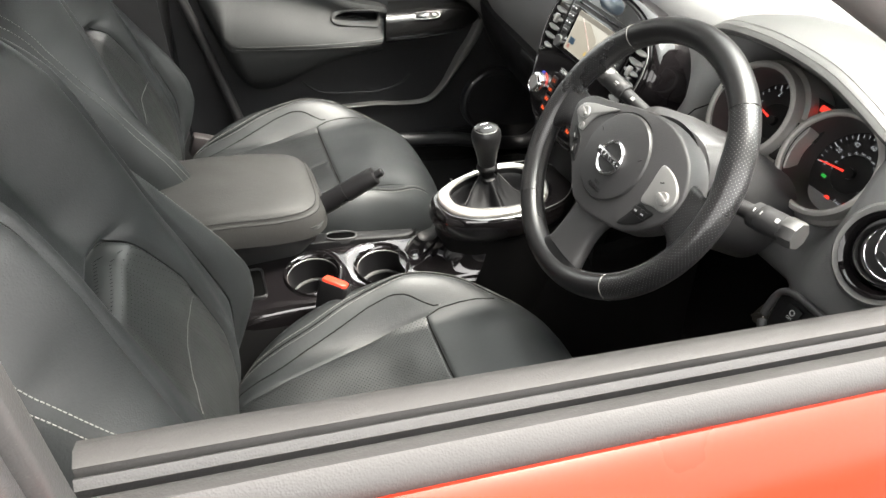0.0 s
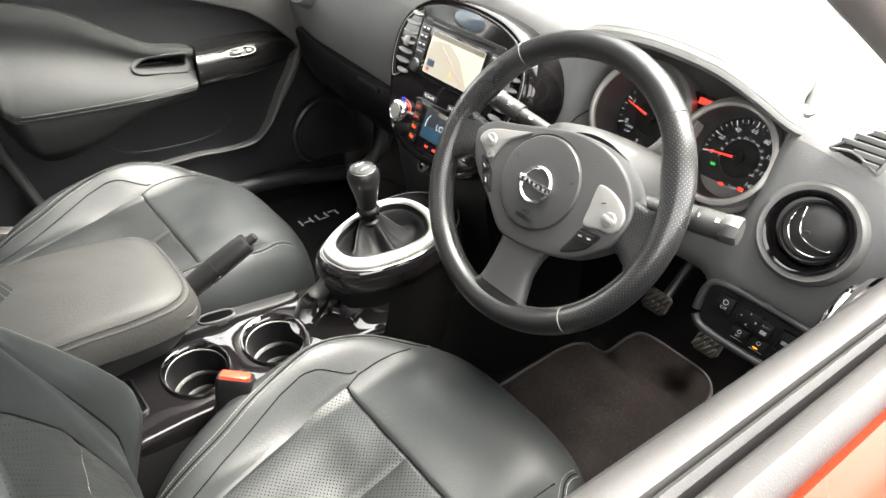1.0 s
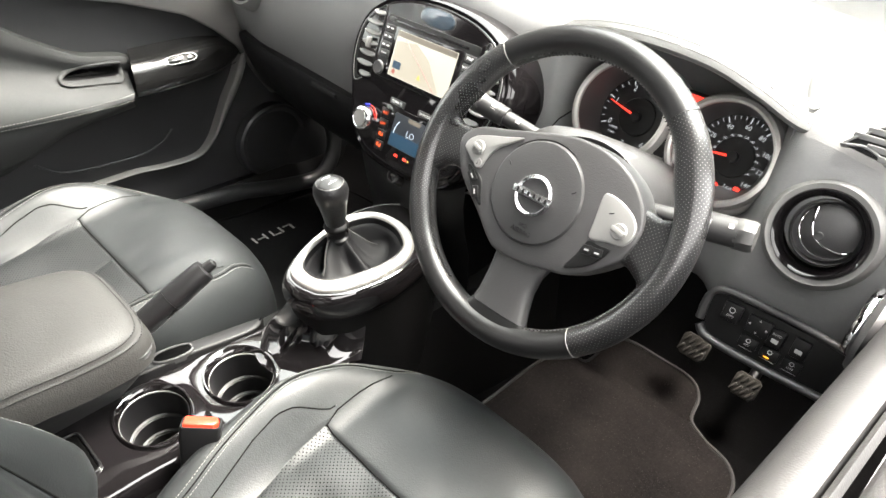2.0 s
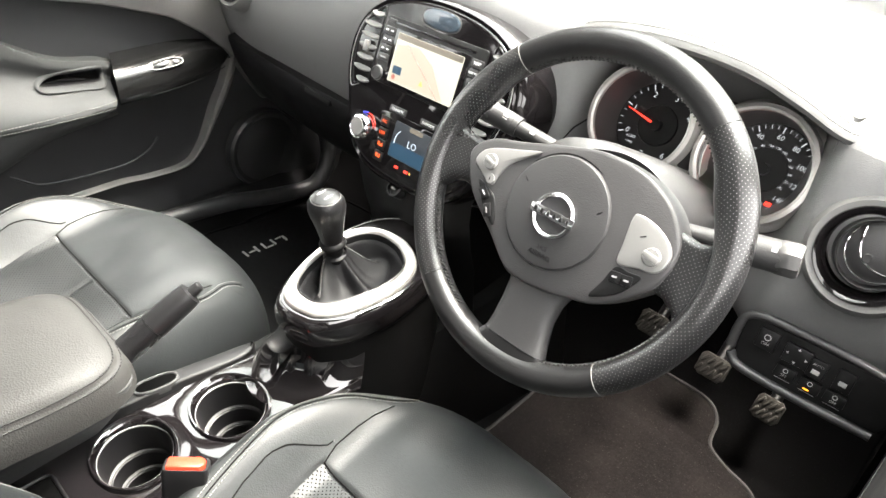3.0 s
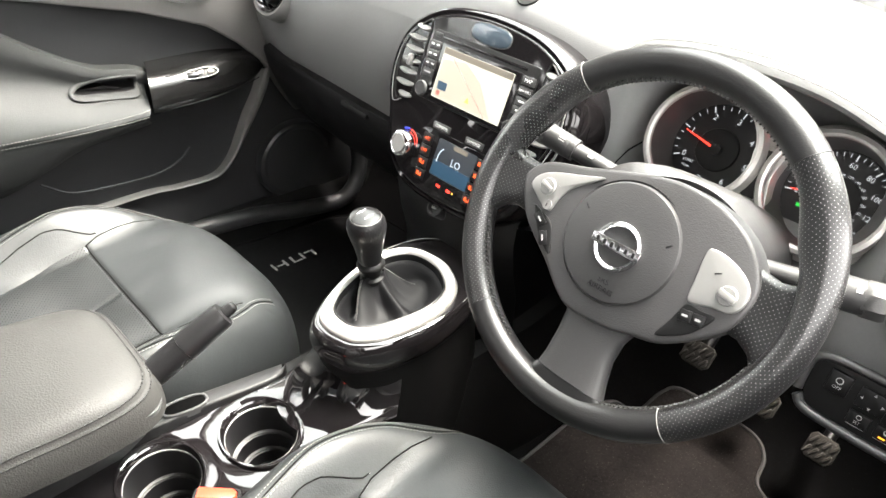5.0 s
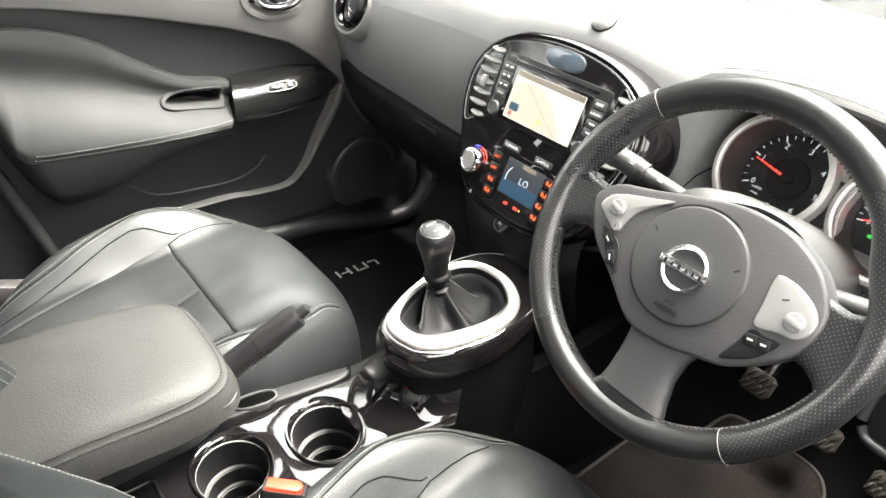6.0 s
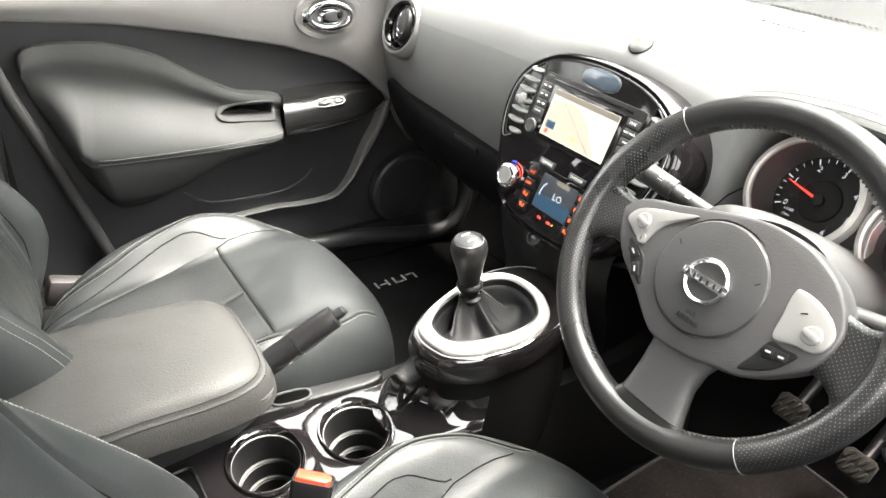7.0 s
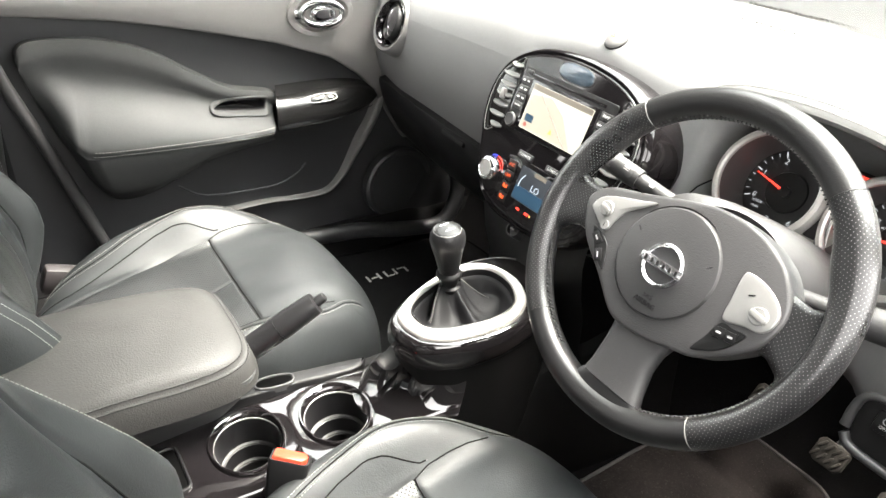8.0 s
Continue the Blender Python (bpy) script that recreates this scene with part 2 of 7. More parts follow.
def perforated(name, col, rough, pitch=0.0047, hole=0.18, axis="XY", hole_col=(0.002, 0.002, 0.002)):
    """Leather with a diagonal grid of small punched holes."""
    m = mat(name, col, rough, grain=0.15, gscale=900, rvar=0.03)
    n, l = m.node_tree.nodes, m.node_tree.links
    b = n["Principled BSDF"]
    tc = n.new("ShaderNodeTexCoord")
    mp = n.new("ShaderNodeMapping")
    mp.inputs["Scale"].default_value = (1 / pitch,) * 3
    mp.inputs["Rotation"].default_value = (0, 0, radians(45)) if axis in ("XY", "UV") else (radians(90), radians(45), 0)
    l.new(tc.outputs["UV" if axis == "UV" else "Object"], mp.inputs["Vector"])
    fr = n.new("ShaderNodeVectorMath")
    fr.operation = "FRACTION"
    l.new(mp.outputs[0], fr.inputs[0])
    sub = n.new("ShaderNodeVectorMath")
    sub.operation = "SUBTRACT"
    sub.inputs[1].default_value = (0.5, 0.5, 0.5)
    l.new(fr.outputs[0], sub.inputs[0])
    mul = n.new("ShaderNodeVectorMath")
    mul.operation = "MULTIPLY"
    mul.inputs[1].default_value = (1, 1, 0)
    l.new(sub.outputs[0], mul.inputs[0])
    ln = n.new("ShaderNodeVectorMath")
    ln.operation = "LENGTH"
    l.new(mul.outputs[0], ln.inputs[0])
    mr = n.new("ShaderNodeMapRange")
    mr.inputs["From Min"].default_value, mr.inputs["From Max"].default_value = hole * 0.75, hole
    l.new(ln.outputs["Value"], mr.inputs["Value"])
    old = b.inputs["Base Color"].links[0].from_socket
    mx = n.new("ShaderNodeMix")
    mx.data_type = "RGBA"
    l.new(mr.outputs[0], mx.inputs[0])
    mx.inputs[6].default_value = (*hole_col, 1)
    l.new(old, mx.inputs[7])
    l.new(mx.outputs[2], b.inputs["Base Color"])
    if axis != "UV":
        # a punched hole has no polished skin
        sp = n.new("ShaderNodeMath")
        sp.operation = "MULTIPLY"
        sp.inputs[1].default_value = 0.42
        l.new(mr.outputs[0], sp.inputs[0])
        l.new(sp.outputs[0], b.inputs["Specular IOR Level"])
    bp = n.new("ShaderNodeBump")
    bp.inputs["Strength"].default_value, bp.inputs["Distance"].default_value = 0.6, 0.0008
    l.new(mr.outputs[0], bp.inputs["Height"])
    l.new(b.inputs["Normal"].links[0].from_socket, bp.inputs["Normal"])
    l.new(bp.outputs[0], b.inputs["Normal"])
    return m


def glow(name, col, strength):
    m = bpy.data.materials.new(name)
    m.use_nodes = True
    b = m.node_tree.nodes["Principled BSDF"]
    b.inputs["Base Color"].default_value = (*[c * 0.08 for c in col], 1)
    b.inputs["Emission Color"].default_value = (*col, 1)
    b.inputs["Emission Strength"].default_value = strength
    b.inputs["Roughness"].default_value = 0.3
    return m


def glass(name, col=(1, 1, 1), alpha=0.06, rough=0.0):
    """Thin clear pane: mostly see-through with a glossy face."""
    m = bpy.data.materials.new(name)
    m.use_nodes = True
    n, l = m.node_tree.nodes, m.node_tree.links
    n.remove(n["Principled BSDF"])
    tr, gl, mx, fr = (n.new(k) for k in ("ShaderNodeBsdfTransparent", "ShaderNodeBsdfGlossy", "ShaderNodeMixShader", "ShaderNodeFresnel"))
    tr.inputs[0].default_value = (*col, 1)
    gl.inputs["Roughness"].default_value = rough
    fr.inputs[0].default_value = 1.45
    l.new(fr.outputs[0], mx.inputs[0])
    l.new(tr.outputs[0], mx.inputs[1])
    l.new(gl.outputs[0], mx.inputs[2])
    l.new(mx.outputs[0], n["Material Output"].inputs[0])
    return m


LEATHER = mat("black_leather", (0.0098, 0.0112, 0.0116), 0.48, grain=0.34, gscale=620, var=0.3, rvar=0.06, spec=0.37, crease=0.09)
LEATHER_PALE = mat("worn_armrest_leather", (0.0215, 0.0212, 0.0202), 0.58, spec=0.25, grain=0.55, gscale=560, var=0.22, rvar=0.1, crease=0.06)
PERF = perforated("perforated_leather", (0.0058, 0.0068, 0.0070), 0.46, pitch=0.0046, hole=0.21)
RIM_LEATHER = mat("rim_leather", (0.0090, 0.0090, 0.0093), 0.35, spec=0.44, grain=0.2, gscale=850, rvar=0.05)
RIM_PERF = perforated("perforated_rim_leather", (0.009, 0.009, 0.0095), 0.3, pitch=0.0034, hole=0.13, axis="UV", hole_col=(0.15, 0.15, 0.147))
THREAD = mat("pale_thread", (0.17, 0.17, 0.16), 0.7)
DARK_STITCH = mat("black_thread", (0.008, 0.008, 0.008), 0.8)
THREAD_MID = mat("grey_thread", (0.12, 0.12, 0.115), 0.7)
SEAM = mat("seam_shadow_gap", (0.003, 0.003, 0.003), 0.9, spec=0.1)
THREAD_DARK = mat("dark_thread", (0.022, 0.022, 0.022), 0.7)
DASH = mat("soft_dash_plastic", (0.115, 0.116, 0.116), 0.55, grain=0.3, gscale=800, var=0.08)
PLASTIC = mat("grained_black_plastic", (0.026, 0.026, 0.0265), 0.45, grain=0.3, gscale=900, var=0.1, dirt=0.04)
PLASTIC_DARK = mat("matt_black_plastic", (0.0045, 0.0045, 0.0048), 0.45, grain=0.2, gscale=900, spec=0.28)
GREY_PLASTIC = mat("grey_trim_plastic", (0.10, 0.10, 0.097), 0.5, grain=0.3, gscale=800, dirt=0.03)
PIANO = mat("gloss_black_lacquer", (0.0045, 0.004, 0.0043), 0.05, spec=0.45, var=0.05, rvar=0.03)
LACQUER = mat("clear_coated_black_lacquer", (0.0045, 0.004, 0.0043), 0.05, coat=1.0, spec=0.5, var=0.05, rvar=0.03)
RING_SILVER = mat("satin_ring_silver", (0.15, 0.148, 0.144), 0.5, metal=0.3, spec=0.35, var=0.05, rvar=0.06)
SILVER = mat("satin_silver_paint", (0.24, 0.238, 0.232), 0.36, metal=0.5, var=0.04, rvar=0.05)
CHROME = mat("chrome", (0.82, 0.82, 0.83), 0.08, metal=1.0, var=0.02, rvar=0.03)
BADGE_CHROME = mat("satin_chrome", (0.62, 0.62, 0.63), 0.24, metal=1.0, var=0.03, rvar=0.04)
# carpet base lowered towards black to carry the footwell's shade
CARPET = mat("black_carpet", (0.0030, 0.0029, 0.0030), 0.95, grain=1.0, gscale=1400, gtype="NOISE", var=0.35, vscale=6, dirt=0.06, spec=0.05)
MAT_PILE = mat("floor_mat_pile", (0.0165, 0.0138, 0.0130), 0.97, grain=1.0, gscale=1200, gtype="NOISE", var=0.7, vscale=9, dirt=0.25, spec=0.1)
MAT_EDGE = mat("floor_mat_binding", (0.055, 0.052, 0.05), 0.8, grain=0.6, gscale=1500)
RUBBER = mat("black_rubber", (0.02, 0.02, 0.02), 0.6, grain=0.3, gscale=700, dirt=0.12)
PAINT = mat("orange_car_paint", (0.25, 0.0125, 0.003), 0.3, coat=0.12, spec=0.12, var=0.05, rvar=0.04)
HEADLINER = mat("grey_cloth_lining", (0.10, 0.098, 0.094), 0.9, grain=0.5, gscale=900)
RED_PLASTIC = mat("red_plastic", (0.42, 0.030, 0.012), 0.35, var=0.05)
WHITE_INK = mat("white_print", (0.8, 0.8, 0.8), 0.5, var=0.02)
GREY_INK = mat("grey_print", (0.30, 0.30, 0.30), 0.6, var=0.02)
GLASS = glass("window_glass", (0.93, 0.96, 0.95))
TINTED = glass("tinted_window_glass", (0.16, 0.17, 0.17))
GROUND_GREY = mat("dark_ground_grey", (0.075, 0.074, 0.072), 0.9, grain=0.8, gscale=160, gtype="NOISE", var=0.3, vscale=1.5)
SCREEN = glow("map_display", (0.74, 0.70, 0.58), 0.064)
SCREEN_BLUE = glow("blue_display", (0.11, 0.13, 0.155), 0.014)
RED_GLOW = glow("red_lamp", (1.0, 0.05, 0.03), 0.1188)
AMBER_GLOW = glow("yellow_lamp", (1.0, 0.36, 0.02), 0.13)
ORANGE_GLOW = glow("amber_lamp", (1.0, 0.11, 0.025), 0.1050)
GREEN_GLOW = glow("green_lamp", (0.05, 0.8, 0.1), 0.0475)
YELLOW_GLOW = glow("yellow_lamp", (0.9, 0.6, 0.1), 0.0713)
WHITE_GLOW = glow("white_dial_print", (0.75, 0.78, 0.8), 0.0396)
SCREEN_DIM = glow("map_land", (0.62, 0.56, 0.44), 0.0598)
SCREEN_BAR = glow("map_status_bar", (0.30, 0.26, 0.20), 0.0475)
SCREEN_ROAD = glow("map_road_red", (0.55, 0.16, 0.12), 0.0554)
SCREEN_BLUE2 = glow("display_blue", (0.06, 0.16, 0.27), 0.022)
SCREEN_PALE = glow("display_pale", (0.65, 0.75, 0.85), 0.0713)
BLUE_GLOW = glow("blue_lamp", (0.05, 0.08, 1.0), 0.0950)
DARK_PRINT = mat("dark_print", (0.05, 0.05, 0.05), 0.6)
SMOKED = mat("smoked_glass_cover", (0.035, 0.05, 0.065), 0.12, coat=0.5, var=0.03)
# glossless black that paints the shade inside ducts, slots and joints
BLACKHOLE = mat("recess_shade_black", (0.002, 0.002, 0.002), 0.9, spec=0.0)
DIAL = mat("dial_black", (0.006, 0.0055, 0.006), 0.45, var=0.03)
DIAL_WALL = mat("dial_tube_plastic", (0.03, 0.027, 0.027), 0.4)
ORANGE_MARK = mat("orange_print", (0.7, 0.25, 0.04), 0.5)
HUB_PLASTIC = mat("hub_grained_plastic", (0.036, 0.0355, 0.036), 0.45, grain=0.35, gscale=800, var=0.08)
LEATHER_DASH = mat("dash_leatherette", (0.050, 0.051, 0.050), 0.5, grain=0.12, gscale=600)
BAND = mat("soft_door_plastic", (0.115, 0.112, 0.108), 0.6, grain=0.3, gscale=800, var=0.06)
SATIN_BLACK = mat("satin_black_door_panel", (0.018, 0.0185, 0.0195), 0.4, grain=0.25, gscale=900, var=0.08)
PALE_BADGE = mat("pale_badge_thread", (0.22, 0.215, 0.20), 0.7)
CUP_BLACK = mat("cup_well_plastic", (0.006, 0.006, 0.0064), 0.4, spec=0.3)
CARBON = mat("woven_look_grip", (0.007, 0.007, 0.0075), 0.34, grain=0.6, gscale=420, spec=0.42)
GRIP = mat("satin_black_grip_plastic", (0.0085, 0.0085, 0.009), 0.36, grain=0.1, gscale=900, spec=0.4)
# dirt-specked sill plastic, its base lowered to offset the open sky on it
SILL = mat("toned_down_sill_plastic", (0.024, 0.0236, 0.0232), 0.6, grain=0.3, gscale=700, spec=0.3, dirt=0.05)
# gaiter base cut to near black to carry the deep hollow's shade
GAITER = mat("gaiter_leather", (0.0055, 0.0055, 0.006), 0.6, grain=0.3, gscale=500, spec=0.10)
POD_BODY = mat("pod_satin_black", (0.004, 0.004, 0.004), 0.42, spec=0.14, grain=0.1, gscale=900, var=0.06)
PAD_LEATHER = mat("door_pad_leather", (0.028, 0.029, 0.029), 0.62, grain=0.25, gscale=650, spec=0.15)
PLATE = mat("gloss_black_switch_plate", (0.006, 0.006, 0.006), 0.17, spec=0.3, var=0.05, rvar=0.04)
PEDAL = mat("dusty_pedal_rubber", (0.026, 0.023, 0.019), 0.8, grain=0.4, gscale=500, var=0.4, dirt=0.3)
KNOB_CAP = mat("knob_cap_black", (0.008, 0.008, 0.008), 0.2, spec=0.32)
RING_SILVER = mat("dial_ring_silver", (0.34, 0.33, 0.315), 0.36, metal=0.6, var=0.05)
GREY_STALK = mat("grey_stalk_end", (0.036, 0.036, 0.0355), 0.5, grain=0.2, gscale=900)
STALK = mat("stalk_plastic", (0.020, 0.020, 0.0205), 0.5, grain=0.2, gscale=900, spec=0.25)
# darker copy of the mat pile, with the passenger footwell's shade in its colour
MAT_SHADED = mat("shaded_mat_pile", (0.0032, 0.0032, 0.0033), 0.97, grain=1.0, gscale=1200, gtype="NOISE", var=0.35, vscale=9, dirt=0.05, spec=0.05)
# ---- the shell of the car ----
def sheet(name, rows, material, thick, label, category, kind="structure", parent=None):
    """A curved sheet with thickness."""
    bm = grid_bm(rows)
    bmesh.ops.recalc_face_normals(bm, faces=bm.faces[:])
    bmesh.ops.solidify(bm, geom=bm.faces[:], thickness=thick)
    ob = part(name, bm, material, parent)
    return tagged(ob, label, category, kind=kind) if parent is None else ob


# unseen ground, its dark grey chosen to limit bounce light into the cabin
gr = bmesh.new()
bmesh.ops.create_grid(gr, x_segments=8, y_segments=8, size=600)
tagged(part("ground", gr, GROUND_GREY), "plain dark grey unseen ground under the parked car", "ground", kind="structure")

# carpeted floor with its toe board
sec = spline([(-1.5, 0.41), (-0.6, 0.405), (0.30, 0.405), (0.46, 0.42), (0.58, 0.52), (0.70, 0.72), (0.72, 1.0)], 6)
rows = [[V((x, p[0], p[1])) for p in (V((a.x, a.y)) for a in sec)] for x in np.linspace(-0.74, 0.74, 16)]
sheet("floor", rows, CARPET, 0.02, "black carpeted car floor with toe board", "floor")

# unseen roof with cloth lining; front edge and grey set to limit light inside
rows = [[V((0.60 * math.sin(a), y, 1.545 + 0.03 * math.cos(a * 1.2) - 0.05 * abs(y + 0.9) ** 2 * 0.3 - 0.09 * smoothstep(-0.6, -0.1, y))) for a in np.linspace(-1.5, 1.5, 20)] for y in np.linspace(-1.6, -0.12, 16)]
sheet("ceiling", rows, HEADLINER, 0.03, "grey cloth roof lining", "ceiling")

# plain rear wall of the cabin, added out of view to close it
rows = [[V((x, -1.5 - 0.1 * (z - 1), z)) for z in np.linspace(0.4, 1.1, 4)] for x in np.linspace(-0.72, 0.72, 6)]
sheet("wall_rear", rows, PLASTIC, 0.03, "plain dark wall closing the unseen rear of the cabin", "seat back")


def pillar(name, pts, w, d, material, label):
    """A pillar with a rounded section; its width runs fore and aft."""
    path = spline(pts, 8)
    rws = []
    for i, p in enumerate(path):
        t = (path[min(i + 1, len(path) - 1)] - path[max(i - 1, 0)]).normalized()
        side = V((1, 0, 0))
        u = t.cross(side).normalized()
        s = u.cross(t).normalized()
        rws.append([p + u * q[0] + s * q[1] for q in rrect(w, d, min(w, d) * 0.4)])
    return tagged(part(name, loft(rws), material), label, "pillar", kind="structure")


pillar("pillar_front_right", [(0.672, 0.52, 1.045), (0.660, 0.34, 1.135), (0.625, 0.02, 1.305), (0.565, -0.36, 1.505)], 0.11, 0.06, GREY_PLASTIC, "dark grey plastic windscreen pillar trim")
pillar("pillar_front_left", [(-0.690, 0.52, 1.045), (-0.678, 0.34, 1.135), (-0.635, 0.02, 1.305), (-0.575, -0.36, 1.505)], 0.11, 0.06, GREY_PLASTIC, "dark grey plastic windscreen pillar trim")
pillar("pillar_middle_left", [(-0.735, -0.66, 0.38), (-0.735, -0.62, 0.75), (-0.725, -0.60, 1.05), (-0.60, -0.66, 1.52)], 0.22, 0.07, PLASTIC, "black plastic door pillar behind the seat")
pillar("pillar_middle_right", [(0.735, -0.72, 0.38), (0.735, -0.72, 0.75), (0.725, -0.72, 1.05), (0.60, -0.75, 1.52)], 0.16, 0.07, PLASTIC, "black plastic door pillar beside the open window")

# windscreen and side glass
rows = [[V((x, 0.66 - 0.18 * (x / 0.62) ** 2 * (1 - 0.5 * t) - 0.78 * t, 1.09 + 0.375 * t - 0.02 * (x / 0.62) ** 2)) for x in np.linspace(-0.62, 0.62, 17)] for t in np.linspace(0, 1, 9)]
ws = thing("windscreen", (0, 0.66, 1.09), "clear raked windscreen over the dashboard", "windscreen", kind="structure")
pane = sheet("pane", rows, GLASS, 0.005, "", "", parent=ws)
pane.visible_shadow = False
lg = thing("window_1", (-0.72, -0.2, 1.05), "closed side window glass of the passenger door", "window", kind="structure")
pane = part("pane", prism([(-0.62, 1.06), (0.40, 1.06), (-0.36, 1.48), (-0.62, 1.5)], 0, 0.004, Matrix(((0, -0.25, 1, -0.46), (1, 0, 0, 0), (0, 1, 0, 0), (0, 0, 0, 1))), 0.001), GLASS, lg)
pane.visible_shadow = False

# unseen tinted panes behind the front doors, added to cut light from the rear
for sg, nm in ((-1, "window_2"), (1, "window_3")):
    rg = thing(nm, (sg * 0.70, -1.15, 1.06), "unseen dark tinted side pane cutting light from the rear", "window", kind="structure")
    part("pane", prism([(-1.58, 1.05), (-0.78, 1.05), (-0.80, 1.50), (-1.58, 1.50)], 0, 0.004, Matrix(((0, -sg * 0.25, sg, sg * 0.985), (1, 0, 0, 0), (0, 1, 0, 0), (0, 0, 0, 1))), 0.001), TINTED, rg)
rg = thing("window_4", (0, -1.6, 1.08), "unseen dark tinted rear pane cutting light from behind", "window", kind="structure")
part("pane", prism([(-0.66, 1.05), (0.66, 1.05), (0.58, 1.50), (-0.58, 1.50)], 0, 0.004, Matrix(((1, 0, 0, 0), (0, 0, -1, -1.60), (0, 1, 0, 0), (0, 0, 0, 1))), 0.001), TINTED, rg)

# plain walls added to close the cabin and keep stray light out
def plain(name, pts, material, label, category):
    """A flat wall through four corners, 20 mm thick."""
    a, b, c, d_ = (V(p) for p in pts)
    rows = [[a + (b - a) * t + ((d_ + (c - d_) * t) - (a + (b - a) * t)) * q for q in np.linspace(0, 1, 5)] for t in np.linspace(0, 1, 9)]
    return sheet(name, rows, material, 0.02, label, category)


plain("wall_left", [(-0.745, -1.55, 0.40), (-0.745, 0.75, 0.40), (-0.745, 0.62, 1.06), (-0.745, -1.55, 1.06)], PLASTIC_DARK, "dark inner body side behind the door trim", "car body")
plain("wall_right", [(0.745, -1.55, 0.40), (0.745, -0.60, 0.40), (0.745, -0.60, 1.07), (0.745, -1.55, 1.07)], PAINT, "orange painted body side behind the open window", "car body")
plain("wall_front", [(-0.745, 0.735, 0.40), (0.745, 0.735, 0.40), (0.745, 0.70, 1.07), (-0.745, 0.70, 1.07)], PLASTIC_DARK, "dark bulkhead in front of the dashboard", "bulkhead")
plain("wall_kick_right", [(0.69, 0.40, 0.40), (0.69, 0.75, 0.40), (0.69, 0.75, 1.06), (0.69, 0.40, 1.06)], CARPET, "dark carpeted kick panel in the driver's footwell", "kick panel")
plain("wall_pillar_left", [(-0.715, -0.92, 0.40), (-0.715, -0.50, 0.40), (-0.715, -0.53, 1.10), (-0.715, -0.92, 1.10)], PLASTIC, "black plastic trim at the foot of the door pillar", "pillar trim")
# scuttle and wiper beyond the dash top
sc = thing("scuttle", (0, 0.68, 1.07), "dark scuttle below the windscreen with a black wiper", "scuttle", kind="structure")
def dash_back(x):
    """Where the dash top ends under the windscreen."""
    pts = [(-0.72, 0.50), (-0.56, 0.57), (-0.22, 0.645), (0.0, 0.66), (0.17, 0.64), (0.24, 0.63), (0.44, 0.58), (0.51, 0.53), (0.62, 0.47), (0.72, 0.44)]
    i = max(k for k in range(len(pts) - 1) if pts[k][0] <= x)
    t = smoothstep(0, 1, (x - pts[i][0]) / (pts[i + 1][0] - pts[i][0]))
    return pts[i][1] + (pts[i + 1][1] - pts[i][1]) * t


rows = [[V((x, dash_back(x) + dy, 1.095 - 0.02 * abs(x) + dz)) for dy, dz in ((-0.016, -0.004), (-0.010, 0.014), (0.002, 0.017), (0.030, 0.008), (0.055, -0.03))] for x in np.linspace(-0.70, 0.70, 71)]
part("cover", grid_bm(rows), PLASTIC_DARK, sc)
part("wiper_arm", tube([V((x, 0.69 - 0.16 * (x / 0.62) ** 2 - 0.03 * (0.5 - x), 1.112 + 0.012 * math.sin(3 * x))) for x in np.linspace(-0.1, 0.5, 14)], 0.008, 8), RUBBER, sc)
# ---- front seats ----
def cos_steps(a, b, n):
    """n + 1 steps from a to b, closer together near both ends."""
    return [a + (b - a) * (1 - math.cos(math.pi * i / n)) / 2 for i in range(n + 1)]


def lin(pts, x):
    """Smooth interpolation through a short table of (x, value)."""
    if x <= pts[0][0]:
        return pts[0][1]
    for (a, b), (c, d) in zip(pts, pts[1:]):
        if x <= c:
            t = (x - a) / (c - a)
            return b + (d - b) * t
    return pts[-1][1]


def sewn(lines, splits, counts, height, name_of, m, warp=lambda g, y: y):
    """Panels sewn edge to edge. lines(y) gives the half widths of the seams out to the edge; splits are the cross seams along y.
    warp(g, y) slides the cross seam along y, g running 0 to 1 outwards over the outer columns.
    Returns a bmesh for each panel name; name_of(column, row span, side)."""
    out = {}
    for sg in (-1, 1):
        for r in range(len(splits) - 1):
            ys = cos_steps(splits[r], splits[r + 1], counts[1][r])
            for c in range(len(counts[0])):
                rows = []
                for y in ys:
                    row = []
                    for f in cos_steps(0.0, 1.0, counts[0][c]):
                        yw = warp((0.0, 0.74 * f, 0.74 + 0.10 * f ** 0.7)[c], y)
                        ls = lines(yw)
                        x = sg * (ls[c] + (ls[c + 1] - ls[c]) * f)
                        row.append(m @ V((x, yw, height(x, yw, y))))
                    rows.append(row)
                out.setdefault(name_of(c, r, sg), []).append(rows)
    done = {}
    for nm, patches in out.items():
        bm = bmesh.new()
        for rows in patches:
            vs = [[bm.verts.new(p) for p in row] for row in rows]
            for i in range(len(vs) - 1):
                for j in range(len(vs[0]) - 1):
                    bm.faces.new((vs[i][j], vs[i][j + 1], vs[i + 1][j + 1], vs[i + 1][j]))
        bmesh.ops.remove_doubles(bm, verts=bm.verts[:], dist=2e-5)
        done[nm] = bm
    return done


